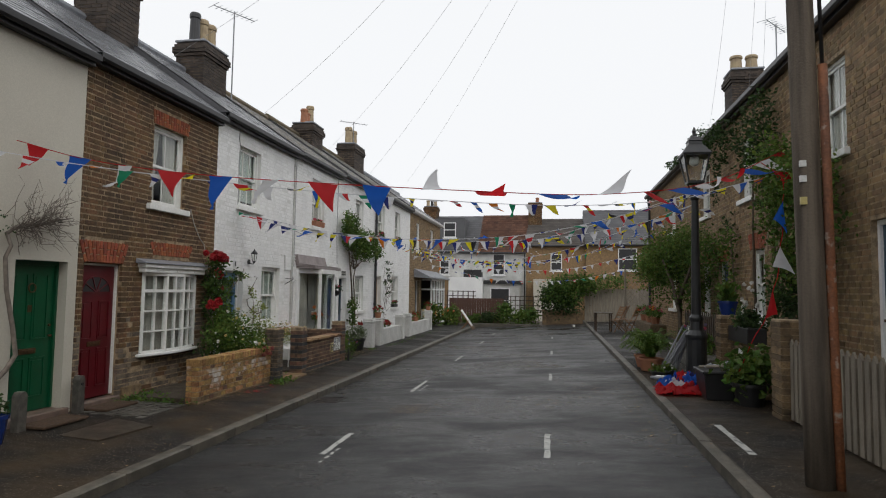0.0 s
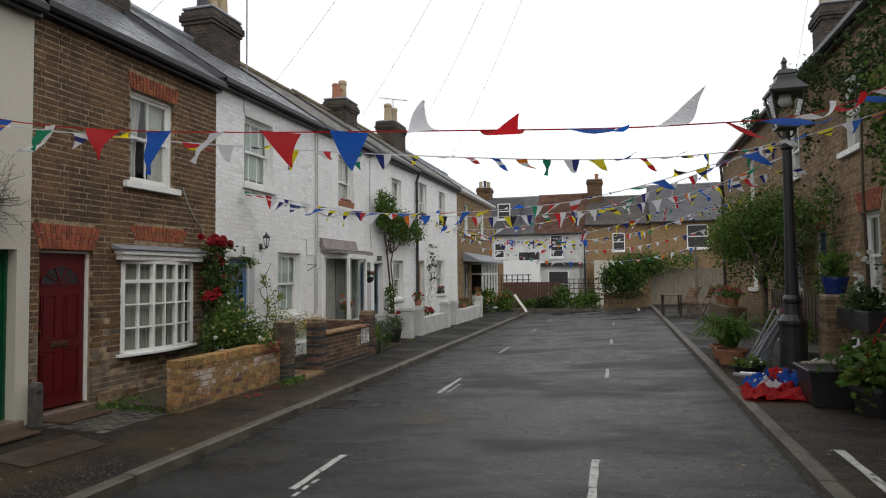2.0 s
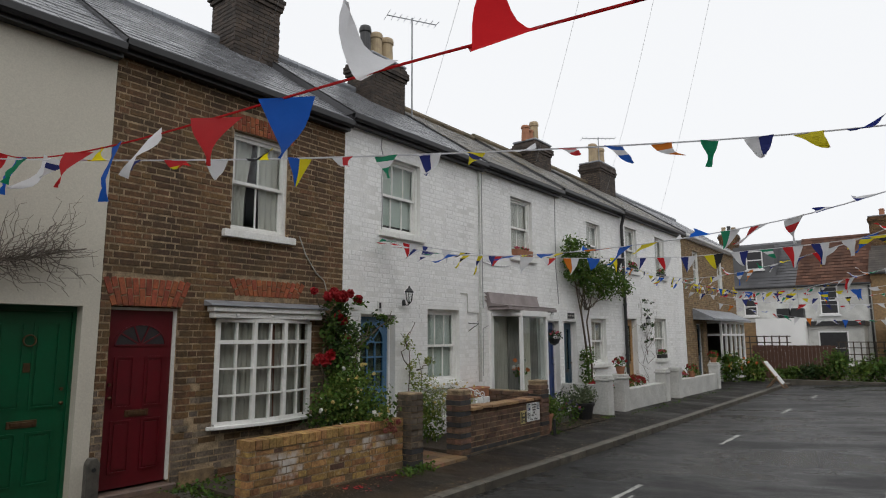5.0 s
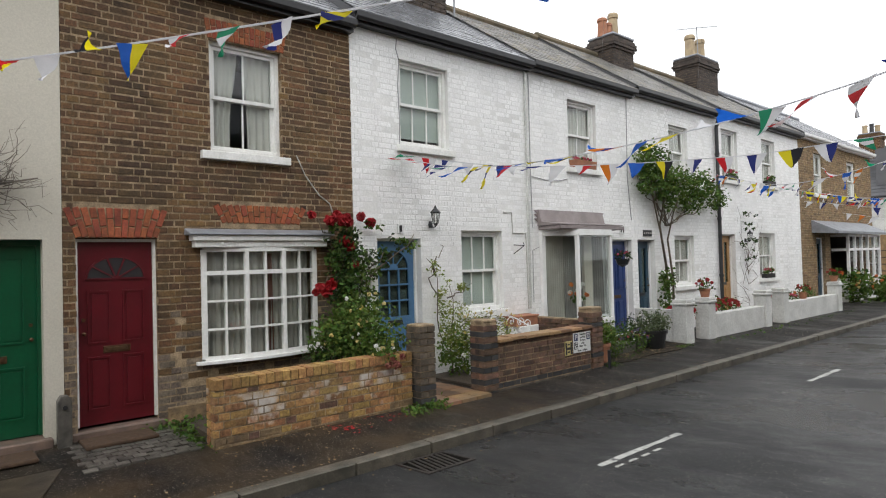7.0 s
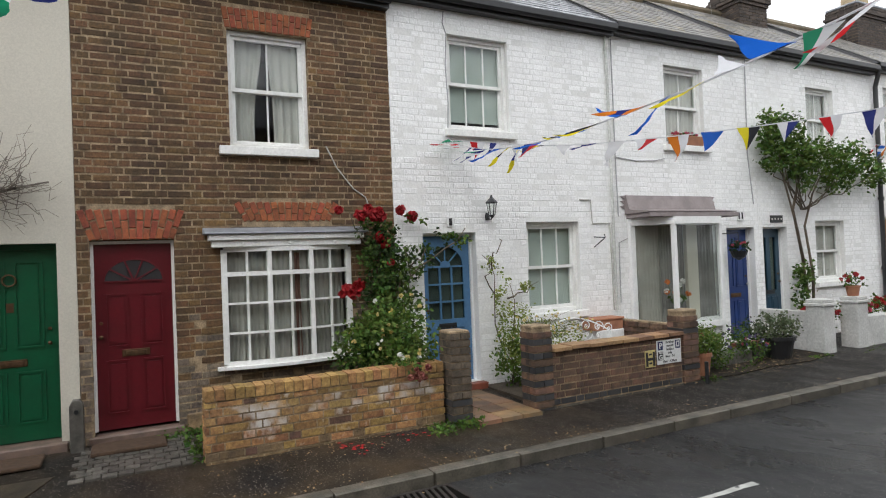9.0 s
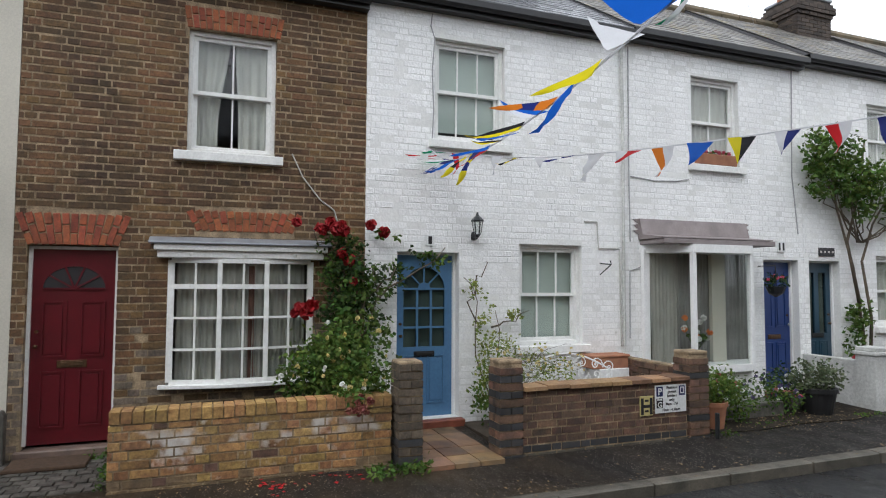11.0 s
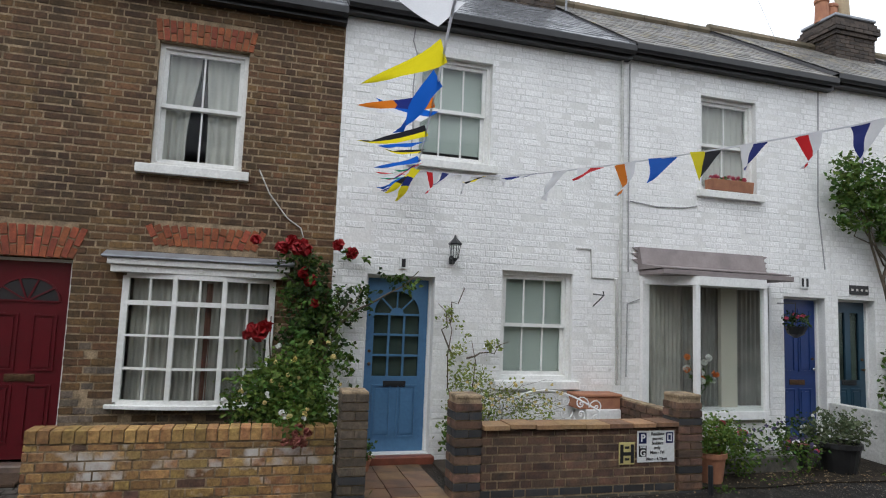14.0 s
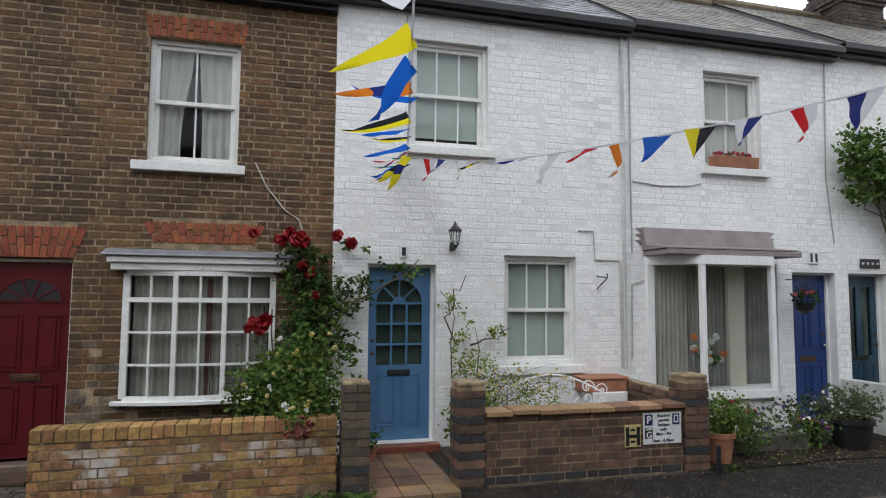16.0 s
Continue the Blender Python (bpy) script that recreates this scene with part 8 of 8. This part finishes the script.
for x in (2.9, 4.3):
    bm = bmesh.new()
    bx(bm, x - 0.035, x + 0.035, 26.57, 26.64, 0.3, 2.75)
    part("post", bm, "fence_wood", lt)
bm = bmesh.new()
bx(bm, 2.75, 3.2, 18.8, 22.2, 0.3, 0.85)
solo("garden_wall", bm, "grey_brick", "low pale garden wall with ornaments", "garden wall", bevel=0.02)
for i, (y, mt) in enumerate(((19.2, "leaf"), (20.2, "leaf_light"), (21.4, "leaf"))):
    t = pot("plant_pot", "clay pot of flowers on the low wall", 2.95, y, 0.86, 0.14, 0.2, "clay")
    planted(t, rng, mt, [(2.95, y, 1.2, 0.2, 0.25, 0.16)], 220, 0.07, (("pink_flower", 4, 0.04), ("orange_flower", 3, 0.04)))


# ---- houses beyond the end of the street ----
def far_house(label, x0, x1, y, z0, eave, ridge, depth, wall_mat, roof_mat, windows, roofed=True):
    """A house across the end: wall facing the street, pitched roof with rows of tiles, windows with frames."""
    h = thing("far_house", (x0 + x1) / 2, y, z0, label, "house", "houses beyond the street")
    bm = bmesh.new()
    bx(bm, x0, x1, y, y + depth, z0 - 0.2, eave)
    part("wall", bm, wall_mat, h)
    if roofed:
        bm = bmesh.new()
        prism(bm, [(x0 - 0.05, y - 0.2, eave), (x0 - 0.05, y + depth / 2, ridge), (x0 - 0.05, y + depth + 0.2, eave)], (x1 - x0 + 0.1, 0, 0))
        roof = part("roof", bm, roof_mat, h)
        bm = bmesh.new()
        n = 16
        for r in range(n):
            s0, s1 = r / n, (r + 1) / n
            xx = x0 - 0.05 - (0.15 if r % 2 else 0)
            while xx < x1:
                a, b = max(xx, x0 - 0.05), min(xx + 0.3, x1 + 0.05)
                p = lambda x, s, q: (x, y - 0.2 + (depth / 2 + 0.2) * s, eave + (ridge - eave) * s + q)
                if b - a > 0.03:
                    poly(bm, [p(a, s0, 0.05), p(b - 0.012, s0, 0.05), p(b - 0.012, s1, 0.015), p(a, s1, 0.015)])
                xx += 0.3
        part("roof_tiling", bm, roof_mat, roof, kind="stuff")
        bm = bmesh.new()
        tube(bm, [(x0, y - 0.25, eave - 0.03), (x1, y - 0.25, eave - 0.03)], 0.06, 6)
        part("gutter", bm, "black_gutter", h)
    for a, b, c, d in windows:
        bm = bmesh.new()
        s = Side(y, -1)
        for e in ((a, a + 0.06, c, d), (b - 0.06, b, c, d), (a + 0.06, b - 0.06, c, c + 0.06), (a + 0.06, b - 0.06, d - 0.06, d)):
            bx(bm, e[0], e[1], y - 0.05, y - 0.003, e[2], e[3])
        w = part("window", bm, "white_trim", h)
        for nm, e in (("meeting_rail", (a + 0.06, b - 0.06, y - 0.045, y - 0.027, (c + d) / 2 - 0.03, (c + d) / 2 + 0.03)), ("window_sill", (a - 0.08, b + 0.08, y - 0.1, y - 0.003, c - 0.1, c - 0.01))):
            bm = bmesh.new()
            bx(bm, *e)
            part(nm, bm, "white_trim", w)
        bm = bmesh.new()
        bx(bm, a + 0.05, b - 0.05, y - 0.025, y - 0.006, c + 0.05, d - 0.05)
        part("pane", bm, "black_gutter", w)
    return h


fh1 = far_house("white rendered house with a dark slate roof", -10.5, -5.42, 44, 0, 4.5, 7.55, 7, "garden_white", "far_slate", [(-8.2, -7.5, 2.9, 3.95)])
far_house("white rendered house with a brown tiled roof", -5.4, -2.0, 44, 0, 4.5, 7.6, 7, "garden_white", "red_tile", [(-4.35, -3.5, 2.9, 4.4)])
fh2 = far_house("brown brick house with a slate roof", -1.98, 2.13, 44, 0, 5.0, 7.3, 7, "ochre_brick", "brown_slate", [(-0.27, 0.52, 3.25, 4.42)])
far_house("brick house with a plain grey slate roof", 2.15, 9.5, 43.7, 0, 5.04, 7.95, 7.6, "ochre_brick", "far_slate", [(4.3, 5.55, 3.3, 4.8)])
far_house("low white extension with a flat roof", -6.95, -4.72, 40.5, 0, 2.64, 3, 3.4, "white_paint_brick", "lead", [], False)
e2 = far_house("low white extension with french windows", -4.7, -2.3, 41.5, 0, 2.24, 3, 2.4, "garden_white", "lead", [(-4.25, -2.95, 0.3, 1.96)], False)
far_house("pale rendered lean-to behind the hedge", -1.35, 0.9, 40.5, 0, 2.57, 3, 3.3, "cream_render", "lead", [], False)
bm = bmesh.new()
bx(bm, -4.71, -2.2, 41.3, 44, 2.245, 2.47)
part("flat_roof", bm, "black_gutter", e2)
far_house("dark tiled house with a dormer", -16, -10.55, 44, 0, 5.1, 7.0, 7, "white_render", "red_tile", [])
dm = far_house("slate hung dormer with a white window", -8.75, -6.5, 44.6, 5.2, 7.05, 7.5, 2.0, "far_slate", "slate", [(-8.05, -7.15, 5.65, 6.75)], False)
far_house("low brown brick outbuilding behind the fence", -7.85, -6.97, 40.6, 0, 2.45, 3, 2.5, "ochre_brick", "lead", [], False)
tk = thing("water_tank", -5.5, 41.8, 2.64, "black plastic tanks on the flat white roof", "tank")
for x0, x1 in ((-6.1, -5.5), (-5.46, -4.85)):
    bm = bmesh.new()
    bx(bm, x0, x1, 41.5, 42.2, 2.64, 3.18)
    part("tank_body", bm, "black_plastic", tk, bevel=0.03)
bm = bmesh.new()
tube(bm, [(-2.08, 43.95, 0.2), (-2.08, 43.95, 4.4)], 0.05, 8)
solo("downpipe", bm, "black_gutter", "dark downpipe at the corner of the white house", "downpipe")
for h_, x0, x1, z in ((fh1, -6.5, -5.65, 6.2), (fh2, -1.0, -0.1, 6.4), (fh2, 0.6, 1.6, 6.4)):
    bm = bmesh.new()
    s = (z - 4.6) / 2.6
    y = 43.8 + 3.7 * s
    prism(bm, [(x0, y, z + 0.1), (x1, y, z + 0.1), (x1, y + 0.7, z + 0.5), (x0, y + 0.7, z + 0.5)], (0, -0.03, 0.05))
    part("skylight", bm, "chrome", h_)
chimney(fh2, -1.45, 46.6, 47.4, 6.0, 8.45, 1.0, None, "brown_brick", [(-1.3, 46.8, 0.13, 0.4, "clay"), (-1.3, 47.2, 0.13, 0.4, "clay")])
chimney(fh1, -9.5, 46.6, 47.6, 6.5, 8.25, 1.0, None, "brown_brick", [(-9.75, 46.9, 0.14, 0.5, "pot_buff"), (-9.5, 47.2, 0.12, 0.6, "black_gutter"), (-9.25, 47.3, 0.14, 0.5, "pot_buff")])


# ---- bunting ----
FLAGS = {}


def flag_mesh(col, L, W, curl, kind):
    """A triangular pennant hanging from its cord, blown and curled by the wind. y runs along the cord."""
    key = (col, kind, round(L, 2))
    if key in FLAGS:
        return FLAGS[key]
    bm = bmesh.new()
    n = 7
    rows = []
    ang = {0: 0.15, 1: 0.7, 2: 1.3, 3: 2.3, 4: 0.4, 5: 0.9, 6: 1.7, 7: 0.5, 8: 1.0, 9: 1.35, 10: 2.1, 11: 2.0, 12: 1.85, 13: 1.25, 14: 1.45}[kind]
    for j in range(n + 1):
        f = j / n
        a = ang * (0.5 + 0.8 * f) + curl * math.sin(f * 4 + kind)
        if j == 0:
            px, pz = 0.0, 0.0
        else:
            px += math.sin(a) * L / n
            pz -= math.cos(a) * L / n
        w = W * (1 - f) / 2 + 0.004
        sh = {0: -0.1, 1: 0.35, 2: 0.55, 3: -0.1, 4: 0.12, 5: 0.8, 6: 0.5, 7: -0.4, 8: -0.3, 9: -0.2, 10: 0.3, 11: -0.3, 12: 0.45, 13: 0.1, 14: 0.3}[kind] * L * f * (0.4 + 0.6 * f)
        tw = {5: 0.9, 6: 1.4, 7: -0.8}.get(kind, 0.25) * f
        rows.append([bm.verts.new((px + 0.03 * math.sin(f * 6 + kind * 2 + s * 1.5) * f + s * w * math.sin(tw), s * w * math.cos(tw) + sh, pz + 0.2 * s * w * math.sin(tw * 2))) for s in (-1, 0, 1)])
    for p, q in zip(rows, rows[1:]):
        for i in range(2):
            bm.faces.new((p[i], p[i + 1], q[i + 1], q[i]))
    me = bpy.data.meshes.new("flag")
    bm.to_mesh(me)
    bm.free()
    me.polygons.foreach_set("use_smooth", [True] * len(me.polygons))
    for c in col.split("/"):
        me.materials.append(M["flag_" + c])
    if "/" in col:
        k = len(me.polygons)
        for i, pl in enumerate(me.polygons):
            pl.material_index = (1 if (i // 2) in (2, 3) else 0) if kind % 2 else (1 if i % 2 else 0)
    FLAGS[key] = me
    return me


def along(pts, n):
    """n + 1 points along a smooth line through the given ones."""
    P = [Vector(p) for p in pts]
    P = [P[0] * 2 - P[1]] + P + [P[-1] * 2 - P[-2]]
    fine = []
    for i in range(1, len(P) - 2):
        for k in range(24):
            t = k / 24
            a, b, c, d = P[i - 1], P[i], P[i + 1], P[i + 2]
            fine.append(0.5 * (2 * b + (c - a) * t + (2 * a - 5 * b + 4 * c - d) * t * t + (3 * b - a - 3 * c + d) * t ** 3))
    fine.append(P[-2])
    dist = [0.0]
    for a, b in zip(fine, fine[1:]):
        dist.append(dist[-1] + (b - a).length)
    out, j = [], 0
    for i in range(n + 1):
        s = dist[-1] * i / n
        while j < len(dist) - 2 and dist[j + 1] < s:
            j += 1
        out.append(fine[j].lerp(fine[j + 1], (s - dist[j]) / max(1e-6, dist[j + 1] - dist[j])))
    return out, dist[-1]


def bunting(label, pts, spacing, L, W, colours, seed, cord="flag_white", flip=1, kinds=(0, 1, 2, 5, 4, 1, 6, 7), calm=0):
    t = thing("bunting", *pts[0], label, "bunting", "strings of bunting")
    _, length = along(pts, 4)
    n = max(2, int(length / spacing))
    line, _ = along(pts, n)
    bm = bmesh.new()
    tube(bm, along(pts, 48)[0], 0.006, 4)
    part("cord", bm, cord, t)
    rng = random.Random(seed)
    for i in range(n):
        p, q = line[i], line[i + 1]
        c = (p + q) / 2
        d = (q - p).normalized()
        yaw = math.atan2(d.y, d.x) - math.pi / 2
        ob = new("flag", flag_mesh(colours[i % len(colours)], L, W, 0.35, rng.choice(kinds if i >= calm else (0, 4, 0, 1))))
        ob.parent = t
        ob.matrix_parent_inverse = WORLD[t.name].inverted()
        tilt = math.atan2(d.z, math.hypot(d.x, d.y))
        ob.matrix_basis = Matrix.Translation(c) @ Euler((tilt, rng.uniform(-0.35, 0.35), yaw + (math.pi if flip < 0 else 0) + rng.uniform(-0.45, 0.45))).to_matrix().to_4x4() @ Matrix.Diagonal((1, 1, 1, 1)) @ Matrix.Scale(rng.uniform(0.8, 1.15), 4)
    return t


MIX = ["navy/white", "yellow/navy", "white", "red/white", "blue/white", "orange/white", "green", "white/navy", "yellow", "navy", "red/yellow", "white", "black/yellow", "blue/yellow", "white/red", "green/white"]
bunting("red cord of large red white and blue pennants", [(-6.4, 6.3, 3.5), (-5.3, 6.3, 3.22), (-3.6, 6.3, 3.0), (-0.8, 6.3, 2.8), (0.6, 6.6, 2.8), (2.0, 8.2, 3.2), (3.4, 9.9, 3.95)], 0.6, 0.35, 0.3, ["red", "blue", "white"], 1, "flag_red", kinds=(10, 11, 12, 3, 10, 2, 11), calm=8)
lc = thing("bunting", 2.99, 8.85, 3.62, "loose end of red cord with hanging pennants", "bunting", "strings of bunting")
bm = bmesh.new()
tube(bm, along([(2.85, 9.2, 3.62), (2.98, 8.85, 3.36), (3.0, 8.8, 3.14), (2.985, 8.8, 3.0), (2.98, 8.8, 2.62), (2.94, 8.8, 2.4), (2.91, 8.8, 2.04), (2.84, 8.8, 1.82), (2.74, 8.8, 1.44), (2.6, 8.8, 1.2), (2.42, 8.85, 0.74)], 40)[0], 0.006, 4)
part("cord", bm, "flag_red", lc)
for col, top, le, ri, bulge in (("red", (2.93, 9.0, 3.47), (3.1, 9.05, 3.26), (3.26, 8.95, 3.4), 0.03), ("blue", (2.985, 8.79, 3.01), (2.827, 8.7, 2.76), (3.044, 8.85, 2.58), -0.05), ("white", (2.94, 8.79, 2.41), (2.82, 8.74, 2.14), (3.13, 8.84, 2.04), -0.04), ("red", (2.84, 8.79, 1.83), (2.72, 8.72, 1.46), (2.905, 8.84, 1.51), -0.05)):
    bm = bmesh.new()
    a, b, c = Vector(top), Vector(le), Vector(ri)
    grid = []
    for r in range(8):
        f = r / 7
        grid.append([bm.verts.new(a.lerp(b, f).lerp(a.lerp(c, f), k / 7) + Vector((0, bulge * math.sin(math.pi * k / 7) * f + 0.008 * math.sin(5 * f + k), 0.02 * math.sin(math.pi * k / 7) * f))) for k in range(8)])
    for p, q in zip(grid, grid[1:]):
        for k in range(7):
            bm.faces.new((p[k], p[k + 1], q[k + 1], q[k]))
    bmesh.ops.remove_doubles(bm, verts=bm.verts[:], dist=0.0005)
    part("flag", bm, "flag_" + col, lc, smooth=True)
bunting("string of small mixed signal flags", [(-6.4, 5.05, 3.25), (-5.0, 5.9, 3.07), (-3.1, 7.05, 2.97), (-0.9, 8.45, 2.98), (0.5, 9.33, 3.06), (1.7, 10.2, 3.25), (2.35, 10.95, 3.5)], 0.3, 0.2, 0.15, MIX, 3)
bunting("string of signal flags across to the lamp", [(-6.38, 11.6, 3.32), (-5.9, 11.51, 3.14), (-4.76, 11.29, 2.88), (-3.2, 10.99, 2.71), (-1.2, 10.6, 2.68), (0.4, 10.29, 2.86), (3.4, 9.72, 3.6)], 0.27, 0.3, 0.2, ["green/white", "red/white", "white/red", "navy/white", "navy/white", "green/white", "blue", "yellow/black", "yellow/navy", "navy/red", "blue", "yellow/black", "blue", "yellow/black", "white/blue", "orange/navy", "blue", "yellow", "white", "blue"], 4, kinds=(13, 14, 8, 13, 1, 14))
bunting("string of signal flags from the white house", [(-6.38, 11.62, 3.3), (-5.0, 12.1, 3.0), (-3.9, 12.5, 2.88), (-2.6, 13.0, 2.82), (-1.7, 13.3, 2.83), (0.5, 14.1, 3.05), (3.6, 15.3, 3.8)], 0.31, 0.25, 0.21, ["green/white", "red/white", "navy/white", "white", "yellow/black", "white", "navy/white", "white", "white/red", "orange/white", "blue", "yellow/black", "white/navy", "red/white", "navy/white", "yellow/black", "white/navy"], 5, kinds=(0, 8, 0, 1, 13, 4))
bunting("string of mixed flags tied to the lamp", [(-6.3, 21.2, 3.7), (-3.5, 18, 2.95), (-0.5, 14.5, 2.95), (2.35, 11.1, 3.5)], 0.36, 0.24, 0.18, MIX[3:] + MIX[:3], 6)
bunting("string of mixed flags from a far house", [(-6.3, 26.8, 3.6), (-3.0, 22, 2.85), (0.0, 16.5, 2.8), (2.35, 11.1, 3.3)], 0.36, 0.24, 0.18, MIX[6:] + MIX[:6], 7)
bunting("string of yellow blue and white flags", [(-6.3, 23.0, 3.6), (-3.0, 22.5, 2.85), (0.5, 21.5, 2.95), (3.6, 20.5, 3.8)], 0.36, 0.26, 0.2, ["yellow", "blue", "white", "navy/white", "yellow/navy", "red/white", "blue/yellow"], 8)
bunting("string of mostly white pennants", [(-6.3, 27.0, 3.3), (-3.0, 27.2, 2.75), (0.5, 27.0, 2.75), (3.6, 26.0, 3.4)], 0.33, 0.26, 0.18, ["white", "white/navy", "white", "red", "white", "navy", "white/red"], 9)
bunting("low string of white and orange pennants", [(-6.0, 29.5, 3.0), (-3.0, 30.0, 2.35), (0.5, 30.0, 2.3), (3.2, 29.5, 2.8)], 0.36, 0.28, 0.18, ["white", "orange", "white", "white/navy", "blue", "red/white", "green"], 10)
bunting("string of small flags past the roofs", [(-6.2, 31.5, 3.6), (-3.0, 30.8, 3.1), (0.5, 29.5, 3.3), (3.6, 27.5, 4.3)], 0.36, 0.26, 0.18, MIX, 11)
